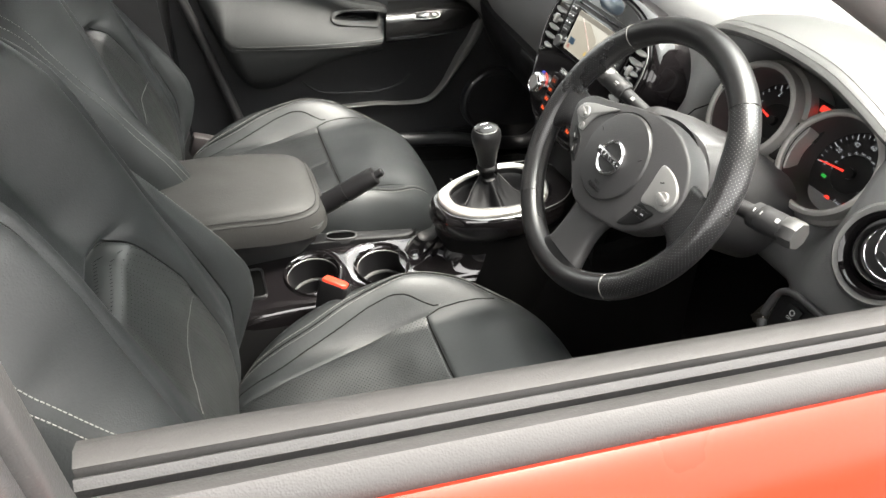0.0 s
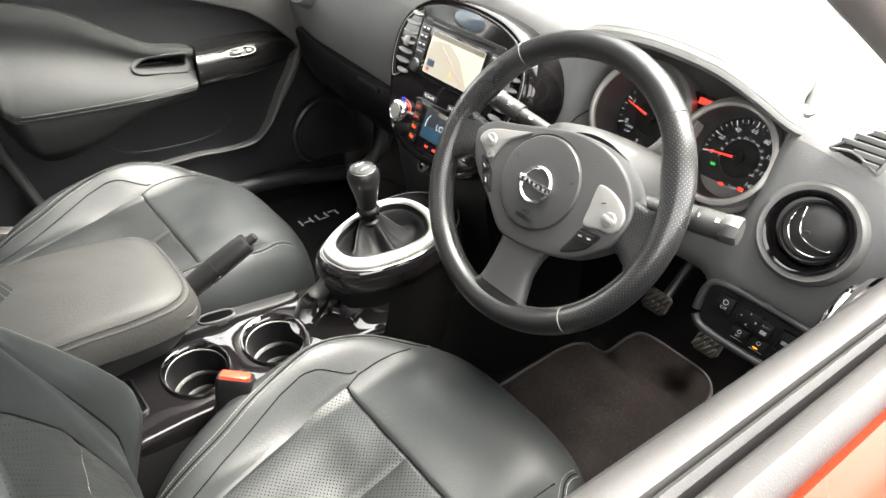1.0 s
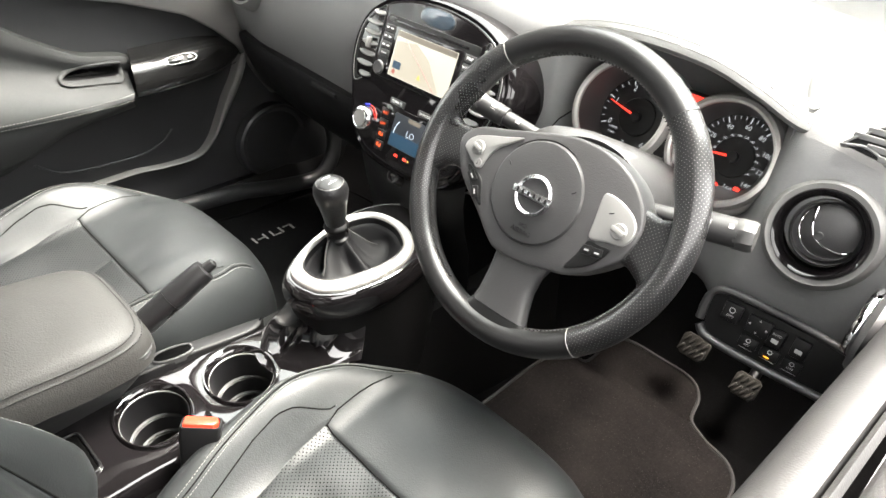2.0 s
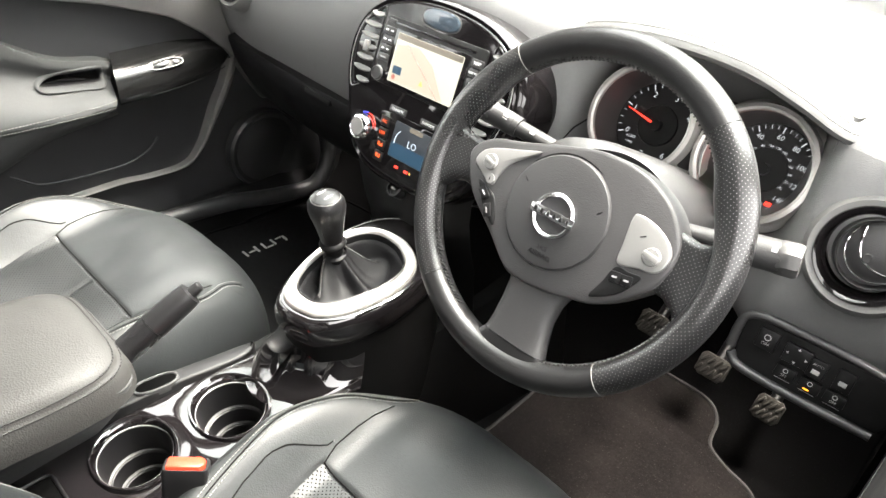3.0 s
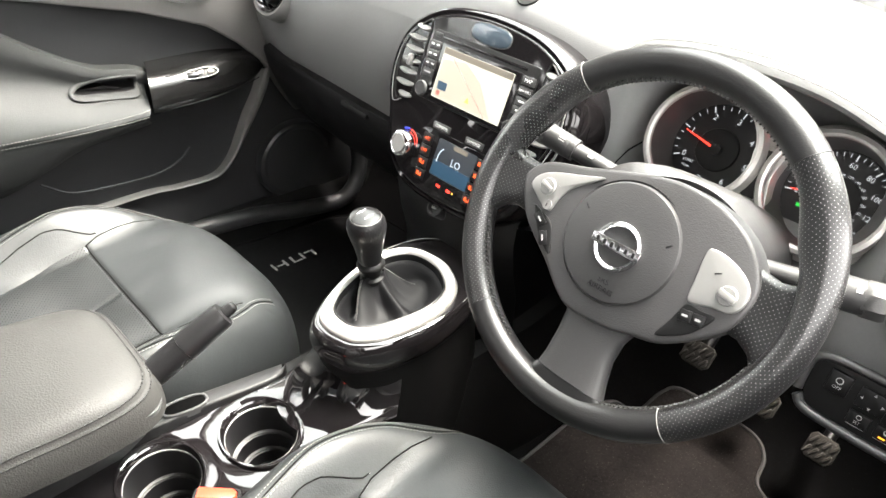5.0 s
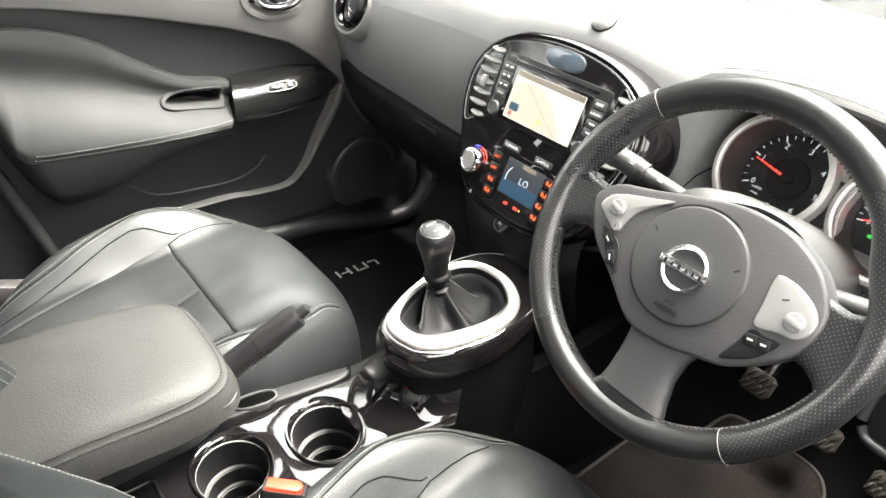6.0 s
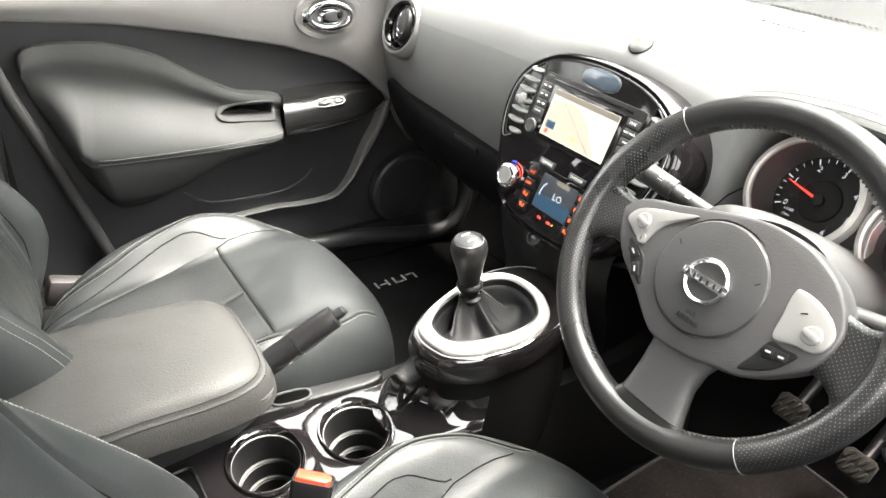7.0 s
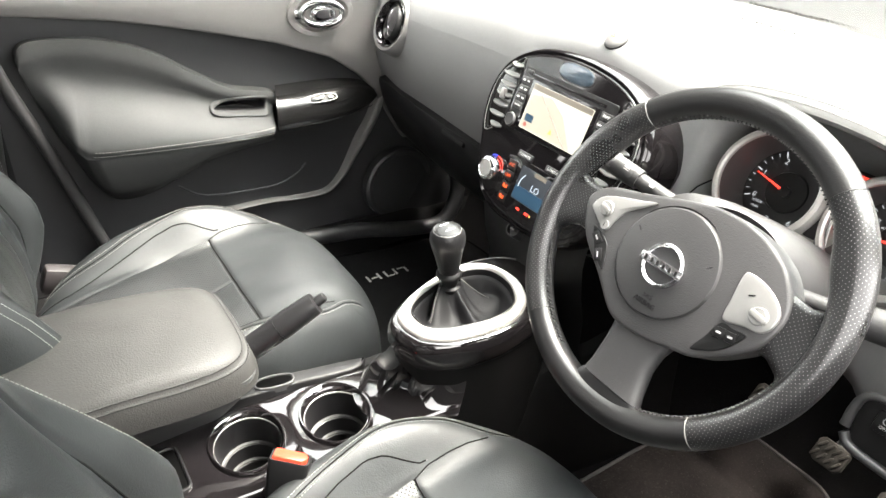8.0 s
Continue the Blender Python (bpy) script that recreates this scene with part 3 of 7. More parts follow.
def seat(cx, cy, cz, label):
    """A leather front seat: cushion and backrest, each of sewn panels."""
    s = thing("car_seat", (cx, cy - 0.25, 0.41), label, "car seat", group="front seats")
    part("seat_base", rbox((0.40, 0.46, 0.13), pose(cx, cy - 0.30, 0.475), 0.02), PLASTIC_DARK, s)
    for dx in (-0.19, 0.19):
        part("slide_rail", rbox((0.035, 0.56, 0.03), pose(cx + dx, cy - 0.26, 0.425), 0.006), PLASTIC_DARK, s)
    L, HW, P = 0.302, 0.258, 3.4
    D = 0.17
    yf = 0.062

    def taper(y):
        return (1 - 0.10 * smoothstep(0.0, L, y)) * (1 - 0.19 * smoothstep(0.06, -0.26, y))

    def wide(y):
        return HW * max(0.0, 1 - abs(y / L) ** P) ** (1 / P) * taper(y)

    def rr(x, y):
        return min(1.0, ((abs(x) / (HW * taper(y))) ** P + abs(y / L) ** P) ** (1 / P))

    C2 = [(-L, 0.080), (-0.20, 0.092), (-0.10, 0.118), (0.0, 0.140), (yf, 0.146), (0.10, 0.150), (0.22, 0.185), (L, 0.22)]
    C1 = [(-L, 0.100), (-0.20, 0.124), (-0.136, 0.145), (-0.087, 0.158), (-0.03, 0.174), (0.010, 0.180), (0.035, 0.176), (0.055, 0.166), (0.075, 0.156), (0.178, 0.155), (0.24, 0.185), (L, 0.21)]

    def lines(y):
        w = wide(y)
        c1 = min(lin(C1, y), 0.84 * w)
        c2 = min(lin(C2, y), 0.93 * c1)
        return (0.0, c2, c1, w)

    def top(x, y, seam):
        u = abs(x)
        ls = lines(y)
        z = 0.026 * smoothstep(-L, L, y) + 0.010 * bump(y - 0.15, 0.12)
        z += 0.071 * smoothstep(0.125, 0.215, u) * smoothstep(L - 0.01, 0.02, y)
        z -= 0.014 * (1 - smoothstep(0.0, 0.15, u)) * smoothstep(yf + 0.02, yf - 0.10, y)
        # the padding swells gently inside the insert and the front panel
        z += 0.004 * smoothstep(0.0, 0.06, u) * (1 - smoothstep(0.09, 0.15, u)) * smoothstep(yf, yf - 0.05, y)
        z -= 0.0028 * bump(x, 0.004) * smoothstep(-0.30, -0.1, y) * smoothstep(yf, yf - 0.01, y)
        z += 0.005 * bump(y - yf - 0.10, 0.07) * (1 - smoothstep(0.08, 0.19, u))
        z -= 0.0024 * bump(seam - yf, 0.0030) * (1 - smoothstep(0.13, 0.15, u))
        z -= 0.0016 * bump(u - ls[1], 0.0030) * smoothstep(yf + 0.005, yf - 0.005, y)
        z += 0.0022 * noise.noise(V((x * 11 + cx, y * 11, 0))) + 0.0010 * noise.noise(V((x * 34, y * 16, cx)))
        return z

    def height(x, y, seam):
        return top(x, y, seam) - D * (1 - max(0.0, 1 - rr(x, y) ** 8) ** (1 / 2.3))

    def name_of(c, r, sg):
        if c == 2 and r == 0:
            return "bolster_right" if sg > 0 else "bolster_left"
        if r == 1:
            return "front_panel"
        if c == 1:
            return "side_panel_right" if sg > 0 else "side_panel_left"
        return "insert_right" if sg > 0 else "insert_left"

    def warp(g, y):
        """The cross seam runs forwards as it nears the edge."""
        s = 0.155 * g
        return -L + (y + L) * (yf + s + L) / (yf + L) if y < yf else L - (L - y) * (L - yf - s) / (L - yf)

    m = pose(cx, cy - 0.29, cz)
    for nm, bm in sewn(lines, (-L * 0.999, yf, L * 0.9995), ((22, 10, 30), (46, 44)), height, name_of, m, warp).items():
        part(nm, bm, PERF if "insert" in nm else LEATHER, s, "perforated leather centre panel" if "insert" in nm else "", smooth=60)
    def over(x, y, lift=0.0007):
        return m @ V((x, y, height(x, y, min(y, yf - 0.02)) + lift))

    for sg in (-1, 1):
        # bolster-top seam: dark tube paints the groove's shade, a row of thread each side
        top_seam = spline([V((sg * x, y)) for x, y in ((0.150, 0.236), (0.153, 0.216), (0.160, 0.196), (0.176, 0.172), (0.193, 0.142), (0.204, 0.090), (0.206, 0.045), (0.200, 0.0), (0.189, -0.055), (0.172, -0.120), (0.160, -0.19), (0.152, -0.25))], 8)
        part("seam", tube([over(p.x, p.y, 0.0) for p in top_seam], 0.0011, 6), SEAM, s)
        for off in (-0.0042, 0.0050):
            line = []
            for p, q in zip(top_seam, top_seam[1:]):
                t = (q - p).normalized()
                line.append(over(p.x + t.y * off, p.y - t.x * off))
            part("stitching", stitches(line, step=0.0046, length=0.0028, r=0.00050), THREAD_MID if off * sg > 0 else THREAD, s, "pale double stitching")
        # plain seams round the side panel and the front panel
        part("seam", tube([over(sg * lin(C1, y), y, 0.0004) for y in np.linspace(-0.26, 0.085, 40)], 0.0010, 6), SEAM, s)
        part("seam", tube([over(sg * x, y, 0.0004) for x, y in ((0.144, 0.060), (0.151, 0.085), (0.154, 0.12), (0.155, 0.150), (0.153, 0.184))], 0.0010, 6), SEAM, s)
    part("seam", tube([m @ V((x, yf, height(x, yf, yf) + 0.0016)) for x in np.linspace(-0.144, 0.144, 30)], 0.0010, 6), SEAM, s)

    # backrest
    B, LOW, BW, PB = 0.245, 0.44, 0.258, 2.8
    rec = radians(20)
    up = V((0, -math.sin(rec), math.cos(rec)))
    mb = frm((cx, cy - 0.672, 0.975), (1, 0, 0), up)
    mb = mb @ Matrix.Diagonal((1, 1, -1, 1))      # z points forwards out of the backrest

    def bwide(y):
        h = B if y > 0 else LOW
        return BW * max(0.0, 1 - abs(y / h) ** (PB if y > 0 else 5)) ** (1 / (PB if y > 0 else 5)) * (1 - 0.13 * smoothstep(0.0, B, y))

    def brr(x, y):
        h, p = (B, PB) if y > 0 else (LOW, 5)
        return min(1.0, ((abs(x) / (BW * (1 - 0.13 * smoothstep(0.0, B, y)))) ** p + abs(y / h) ** p) ** (1 / p))

    ya = -0.045
    LEAF = [(-LOW, 0.10), (-0.28, 0.118), (-0.16, 0.112), (-0.09, 0.094), (ya, 0.076), (0.0, 0.070), (B, 0.07)]
    RIDGE = [(-LOW, 0.150), (-0.28, 0.172), (-0.16, 0.168), (-0.05, 0.152), (0.10, 0.140), (0.22, 0.140), (B, 0.14)]
    ROLL = [(-LOW, 0.030), (-0.30, 0.048), (-0.20, 0.055), (-0.05, 0.060), (0.05, 0.064), (0.12, 0.064), (0.17, 0.056), (0.21, 0.036), (B, 0.010)]
    WING = [(-LOW, 0.015), (-0.414, 0.022), (-0.365, 0.040), (-0.31, 0.060), (-0.263, 0.062), (-0.204, 0.046), (-0.132, 0.022), (-0.08, 0.006), (-0.03, -0.012), (0.03, -0.030), (0.13, -0.040), (B, -0.02)]

    def blines(y):
        w = bwide(y)
        c1 = min(lin(RIDGE, y), 0.86 * w)
        return (0.0, min(lin(LEAF, y), 0.93 * c1), c1, w)

    def btop(x, y):
        u = abs(x)
        ls = blines(y)
        k = 0.86 if cx < 0 < x else 1.0
        # the roll runs from the shoulder down inside the wing
        z = k * (lin(ROLL, y) * smoothstep(0.045, 0.135, u) + lin(WING, y) * smoothstep(0.150, 0.215, u))
        inside = 1 - smoothstep(0.050, 0.115, u)
        z += (0.020 + 0.016 * bump(y + 0.20, 0.12)) * inside * smoothstep(ya + 0.003, ya - 0.028, y)
        z -= 0.012 * inside * smoothstep(ya, ya + 0.06, y)
        z -= 0.007 * bump(u - ls[2], 0.0045)
        if y < ya:
            z -= 0.006 * bump(u - ls[1], 0.0035)
            z -= 0.003 * bump(y + 0.175 + 0.15 * u, 0.003) if u < ls[1] else 0
        z -= 0.007 * bump(y - ya, 0.004) * (1 - smoothstep(ls[1], ls[1] + 0.01, u))
        z += 0.0022 * noise.noise(V((x * 10 + cx, y * 10, 3)))
        return z

    def bheight(x, y, seam=0.0):
        return btop(x, y) - 0.13 * (1 - max(0.0, 1 - brr(x, y) ** 8) ** (1 / 2.3))

    def bname(c, r, sg):
        if c == 2:
            return "backrest_bolster_right" if sg > 0 else "backrest_bolster_left"
        return "backrest_insert" if (c == 0 and r == 0) else "backrest_panel"

    for nm, bm in sewn(blines, (-LOW * 0.999, ya, B * 0.9995), ((18, 12, 30), (46, 44)), bheight, bname, mb).items():
        part(nm, bm, PERF_BACK if "insert" in nm else LEATHER, s, "perforated leather backrest panel" if "insert" in nm else "", smooth=60)
    part("backrest_shell", pillow(sup(0.250, B - 0.006, 3.2, front=0.87), 0.05, lambda x, y: 0.02, mb @ Matrix.Translation((0, 0, -0.125)) @ Matrix.Diagonal((1, 1, -1, 1)), na=80, nr=16), PLASTIC, s)
    for sg in (-1, 1):
        for off in (0.0, 0.009):
            line = []
            for y in np.linspace(-LOW + 0.06, B - 0.06, 90):
                x = sg * (0.218 + off - 0.02 * smoothstep(0.1, B, y))
                if brr(x, y) < 0.985:
                    line.append(mb @ V((x, y, bheight(x, y) + 0.0007)))
            part("stitching", stitches(line), THREAD, s, "pale double stitching")
    for sg in (-1, 1):
        for tab, y0, y1 in ((LEAF, -0.40, ya), (RIDGE, -0.40, 0.20)):
            part("seam", tube([mb @ V((sg * blines(y)[1 if tab is LEAF else 2], y, bheight(sg * blines(y)[1 if tab is LEAF else 2], y) + 0.0012)) for y in np.linspace(y0, y1, 60)], 0.0010, 6), SEAM, s)
    part("stitching", stitches([mb @ V((x, -0.175 - 0.15 * abs(x), bheight(x, -0.175 - 0.15 * abs(x)) + 0.0035)) for x in np.linspace(-0.10, 0.10, 40)], step=0.006, length=0.003), THREAD_MID, s)
    # hinge cover between cushion and backrest
    sg = 1 if cx > 0 else -1
    part("hinge_cover", rbox((0.035, 0.075, 0.055), pose(cx + sg * 0.225, cy - 0.480, 0.585, -20), 0.010), DIAL_WALL, s)
    return s


PERF_BACK = perforated("perforated_backrest_leather", (0.0125, 0.0138, 0.0134), 0.42, hole=0.13, axis="XZ")
seat(0.338, 0.055, 0.615, "black leather driver's seat with perforated centre panels")
seat(-0.350, 0.010, 0.615, "black leather passenger seat with perforated centre panels")
# ---- centre console ----
con = thing("centre_console", (0, -0.2, 0.41), "gloss black centre console between the seats", "console")
# lower body: two skirts that leave the middle open for the cups
for sg in (-1, 1):
    rows = []
    for y, w, zt in ((-0.62, 0.085, 0.60), (-0.45, 0.085, 0.612), (-0.28, 0.085, 0.622), (-0.12, 0.088, 0.632), (0.0, 0.090, 0.632), (0.12, 0.092, 0.632), (0.22, 0.11, 0.65), (0.40, 0.13, 0.70)):
        cxx = 0.015
        rows.append([V((cxx + sg * (w + 0.035), y, 0.405)), V((cxx + sg * (w + 0.02), y, 0.50)), V((cxx + sg * (w + 0.004), y, zt - 0.03)), V((cxx + sg * (w - 0.006), y, zt - 0.012)), V((cxx + sg * (w - 0.03), y, zt - 0.008))])
    part("side_skirt", grid_bm(rows), POD_BODY, con)
part("base_tray", rbox((0.22, 0.62, 0.02), pose(0.015, -0.30, 0.50), 0.004), PLASTIC_DARK, con)

CUPS = ((0.033, -0.205), (0.013, -0.327))


def console_z(y):
    return 0.642 + 0.07 * (y + 0.13)


# lacquered cup panel with two openings
def cup_panel():
    bm = bmesh.new()
    outline = spline([(-0.050, -0.47), (-0.052, -0.36), (-0.040, -0.24), (-0.026, -0.145), (-0.018, -0.065), (0.03, -0.052), (0.094, -0.062), (0.104, -0.16), (0.102, -0.25), (0.090, -0.36), (0.078, -0.47), (0.015, -0.475)], 6, True)
    n = len(outline)
    o = [bm.verts.new((p.x, p.y, console_z(p.y))) for p in outline]
    edges = [bm.edges.new((o[i], o[(i + 1) % n])) for i in range(n)]
    for cxx, cyy in CUPS:
        h = [bm.verts.new((cxx + 0.056 * math.cos(a), cyy + 0.047 * math.sin(a), console_z(cyy + 0.047 * math.sin(a)))) for a in np.linspace(0, 2 * math.pi, 41)[:-1]]
        edges += [bm.edges.new((h[i], h[(i + 1) % 40])) for i in range(40)]
    bmesh.ops.triangle_fill(bm, use_beauty=True, edges=edges)
    inner = [e for e in bm.edges if len(e.link_faces) == 2]
    bmesh.ops.subdivide_edges(bm, edges=inner, cuts=5, use_grid_fill=True)
    for v in bm.verts:
        rim = min(1.0, min(math.hypot((v.co.x - c[0]) / 0.056, (v.co.y - c[1]) / 0.047) - 1 for c in CUPS) / 0.5)
        v.co.z += 0.0035 * max(0.0, rim) * max(0.0, 1 - ((v.co.x - 0.026) / 0.075) ** 2)
    # rolled edge down to the skirts
    last = [bm.verts.new((p.x, p.y, console_z(p.y) + 0.0035 * max(0.0, 1 - ((p.x - 0.026) / 0.075) ** 2))) for p in outline]
    for d_, dz in ((0.003, -0.001), (0.007, -0.005), (0.010, -0.014), (0.011, -0.055)):
        out = inset([(p.x, p.y) for p in outline], -d_)
        nw = [bm.verts.new((q[0], q[1], console_z(q[1]) + dz)) for q in out]
        for i in range(n):
            bm.faces.new((last[i], last[(i + 1) % n], nw[(i + 1) % n], nw[i]))
        last = nw
    bmesh.ops.remove_doubles(bm, verts=bm.verts[:], dist=2e-4)
    return bm


part("cup_panel", cup_panel(), LACQUER, con, "gloss black lacquered panel", smooth=60)


def oval_rev(profile, m, n=56):
    """Like revolve, but the rim is wider across than along; it turns round with depth."""
    rows = []
    for i in range(n):
        a = 2 * math.pi * i / n
        rows.append([m @ V((rx * math.cos(a), ry * math.sin(a), h)) for rx, ry, h in profile])
    bm = grid_bm(rows, close_v=True)
    bmesh.ops.remove_doubles(bm, verts=bm.verts[:], dist=1e-6)
    return bm


for cxx, cyy in CUPS:
    tilt = Matrix.Translation((cxx, cyy, console_z(cyy))) @ Matrix.Rotation(0.07, 4, "X")
    cup = part("cup_holder", oval_rev([(0.0605, 0.0505, -0.001), (0.0608, 0.0508, 0.003), (0.0590, 0.0495, 0.0052), (0.0555, 0.0475, 0.0045), (0.0500, 0.0455, -0.001), (0.0465, 0.0445, -0.008)], tilt), LACQUER, con, "gloss black flared cup rim")
    part("bright_rim", oval_rev([(0.0476, 0.0450, -0.0055), (0.0473, 0.0447, -0.0040), (0.0462, 0.0440, -0.0050), (0.0466, 0.0443, -0.0070)], tilt), SILVER, cup, "thin bright rim line")
    part("cup_well", oval_rev([(0.0466, 0.0444, -0.007), (0.0440, 0.0430, -0.050), (0.0385, 0.0385, -0.052), (0.0375, 0.0375, -0.078), (0.0320, 0.0320, -0.080), (0.0310, 0.0310, -0.100), (0.0, 0.0, -0.101)], tilt), CUP_BLACK, cup)
    part("step_ring", oval_rev([(0.0440, 0.0430, -0.0500), (0.0436, 0.0426, -0.0485), (0.0400, 0.0398, -0.0500), (0.0396, 0.0394, -0.0525)], tilt), RUBBER, cup)
    part("step_ring", oval_rev([(0.0372, 0.0372, -0.0775), (0.0368, 0.0368, -0.0760), (0.0335, 0.0335, -0.0775), (0.0330, 0.0330, -0.0800)], tilt), RUBBER, cup)
# grey trim strip and slot beside the cups, on the handbrake side
part("trim_strip", prism([(p.x, p.y) for p in spline([(-0.100, -0.42), (-0.084, -0.30), (-0.066, -0.20), (-0.052, -0.125), (-0.045, -0.118), (-0.032, -0.145), (-0.046, -0.24), (-0.058, -0.36), (-0.060, -0.42)], 6, True)], 0.60, 0.643, ID, 0.004), PLASTIC_DARK, con, "dark grey trim strip")
part("slot_rim", ring_prism(ellipse(0.014, 0.030, 32, 2.6, (-0.062, -0.258), -10), ellipse(0.0105, 0.0265, 32, 2.6, (-0.062, -0.258), -10), 0.635, 0.6465, ID, 0.001), PLASTIC, con)
# flat black fill stands for the shade down in the slot
part("slot_shade", prism(ellipse(0.0108, 0.0268, 32, 2.6, (-0.062, -0.258), -10), 0.64, 0.6438, ID, 0.0002), BLACKHOLE, con)
# storage pocket behind the rear cup
part("rear_pocket", ring_prism(rrect(0.080, 0.046, 0.010, 4, (0.012, -0.432)), rrect(0.072, 0.038, 0.007, 4, (0.012, -0.432)), 0.60, 0.630, ID, 0.0015), PLASTIC_DARK, con)
# almost flush black fill paints the pocket's shaded depth
part("rear_pocket_floor", prism(rrect(0.074, 0.039, 0.007, 4, (0.012, -0.432)), 0.60, 0.6265, ID, 0.0005), BLACKHOLE, con)

# armrest lid on its box
am = thing("armrest", (-0.11, -0.45, 0.60), "worn grey leather console armrest lid with stitched edge", "armrest")
ma = frm((-0.116, -0.490, 0.758), (1, 0, 0), (0.02, 1, 0.0))
AW, AL, AP = 0.118, 0.208, 5.4


def arm_h(x, y):
    r = min(1.0, ((abs(x) / AW) ** AP + abs(y / AL) ** AP) ** (1 / AP))
    z = 0.010 * (1 - (x / AW) ** 2) - 0.010 * smoothstep(0.0, AL, y) + 0.0012 * noise.noise(V((x * 20, y * 20, 0)))
    z -= 0.0016 * bump(r - 0.932, 0.007)
    return z - 0.058 * (1 - max(0.0, 1 - r ** 11) ** (1 / 2.0))


part("lid", pillow(sup(AW, AL, AP), 0.0, arm_h, ma, na=200, nr=70), LEATHER_PALE, am, "padded leather lid")
for rad in (0.915, 0.950):
    line = []
    for a in np.linspace(-math.pi * 0.2, math.pi * 0.8, 110):
        bx, by = sup(AW, AL, AP)(a)
        line.append(ma @ V((bx * rad, by * rad, arm_h(bx * rad, by * rad) + 0.0006)))
    part("stitching", stitches(line, step=0.0052, length=0.0036, r=0.0013), DARK_STITCH, am, "dark double stitching")
rows = []
for z, w, d_ in ((0.585, 0.060, 0.150), (0.625, 0.068, 0.160), (0.660, 0.088, 0.178), (0.694, 0.106, 0.192), (0.712, 0.108, 0.194)):
    rows.append([V((-0.116 + p[0], -0.485 + p[1], z)) for p in rrect(2 * w, 2 * d_, 0.03, 6)])
part("storage_box", loft(rows), PLASTIC, am, "black plastic box under the lid")

# handbrake
hb = thing("handbrake", (-0.06, -0.33, 0.62), "black leather handbrake lever with release button", "handbrake")
a, b = V((-0.088, -0.385, 0.650)), V((-0.042, -0.186, 0.783))
d = (b - a).normalized()
part("lever", tube([a + (b - a) * t for t in np.linspace(0, 0.70, 16)], lambda t: 0.0150 + 0.0030 * smoothstep(0.0, 0.9, t), 20), CARBON, hb, "woven-look lever grip")
part("cap", tube([a + (b - a) * t for t in (0.700, 0.702, 0.74, 0.80, 0.88, 0.93, 0.95, 0.955)], lambda t: 0.0176 if t < 0.05 else 0.0184 - 0.0035 * t ** 2 if t < 0.9 else 0.0105, 20), GRIP, hb)
part("seam_ring", tube([a + (b - a) * t for t in (0.694, 0.698)], 0.0182, 20), PLASTIC_DARK, hb)
part("button", tube([a + (b - a) * t for t in (0.95, 0.985, 1.01, 1.018)], lambda t: 0.0076 if t < 0.6 else 0.0070 if t < 0.9 else 0.0045, 16), GRIP, hb)

# gear lever pod
pod = thing("gear_lever", (0.02, 0.0, 0.62), "gear lever with leather gaiter in a silver-ringed gloss black pod", "gear lever")
PZ = frm((0.036, 0.003, 0.764), (1, 0, 0), (0, 1, 0.055))


RING_OUT = [(p.x, p.y) for p in spline([(0.001, -0.107), (0.026, -0.103), (0.046, -0.093), (0.067, -0.060), (0.078, -0.005), (0.072, 0.042), (0.050, 0.076), (0.010, 0.095), (-0.034, 0.092), (-0.064, 0.071), (-0.075, 0.030), (-0.063, -0.025), (-0.045, -0.070), (-0.023, -0.100)], 6, True)]
RING_IN = [(p.x, p.y) for p in spline([(0.000, -0.084), (0.023, -0.078), (0.041, -0.055), (0.052, -0.022), (0.057, 0.010), (0.053, 0.041), (0.038, 0.064), (0.004, 0.081), (-0.033, 0.080), (-0.054, 0.063), (-0.062, 0.030), (-0.054, -0.018), (-0.040, -0.056), (-0.022, -0.079)], 6, True)]


def between(t):
    """The outline a share t of the way from the ring's outer edge to its opening."""
    return [(o[0] + (i[0] - o[0]) * t, o[1] + (i[1] - o[1]) * t) for o, i in zip(RING_OUT, RING_IN)]


def grown(s, reach=0.0):
    """The ring's outer edge scaled by s, drawn out forwards by reach."""
    return [(x * s, y * s * (1 + reach * smoothstep(0.0, 0.06, y))) for x, y in RING_OUT]


rws = [[PZ @ V((*p, h)) for p in between(t)] for t, h in ((0.0, -0.006), (0.0, -0.0010), (0.06, 0.0022), (0.22, 0.0042), (0.60, 0.0036), (0.90, 0.0010), (1.0, -0.0015), (1.02, -0.007))]
part("silver_ring", loft(rws, cap=False), RING_SILVER, pod, "satin silver ring wider at the back")
rws = [[PZ @ V((*p, h)) for p in between(t)] for t, h in ((1.01, -0.005), (1.02, -0.0012), (1.10, -0.0004), (1.18, -0.003), (1.22, -0.014))]
part("gaiter_frame", loft(rws, cap=False), PLASTIC_DARK, pod)
rws = []
for s, h in ((0.995, -0.003), (1.015, -0.0024), (1.05, -0.0026), (1.085, -0.0050), (1.115, -0.0100), (1.14, -0.017), (1.148, -0.026), (1.14, -0.035), (1.12, -0.042), (1.09, -0.048), (1.05, -0.051)):
    reach = 0.40 * smoothstep(1.0, 1.06, s)      # a flat lip in front of the ring
    rws.append([PZ @ V((*p, h)) for p in grown(s, reach)])
part("pod_collar", loft(rws, cap=False), LACQUER, pod, "gloss black collar", smooth=60)
# thin silver tube paints the highlight on the collar's front edge
part("lip_highlight", tube([PZ @ V((*p, -0.0036)) for p in grown(1.078, 0.40)[30:62]], 0.0006, 6), SILVER, pod, "thin silver line painting the highlight along the lip")
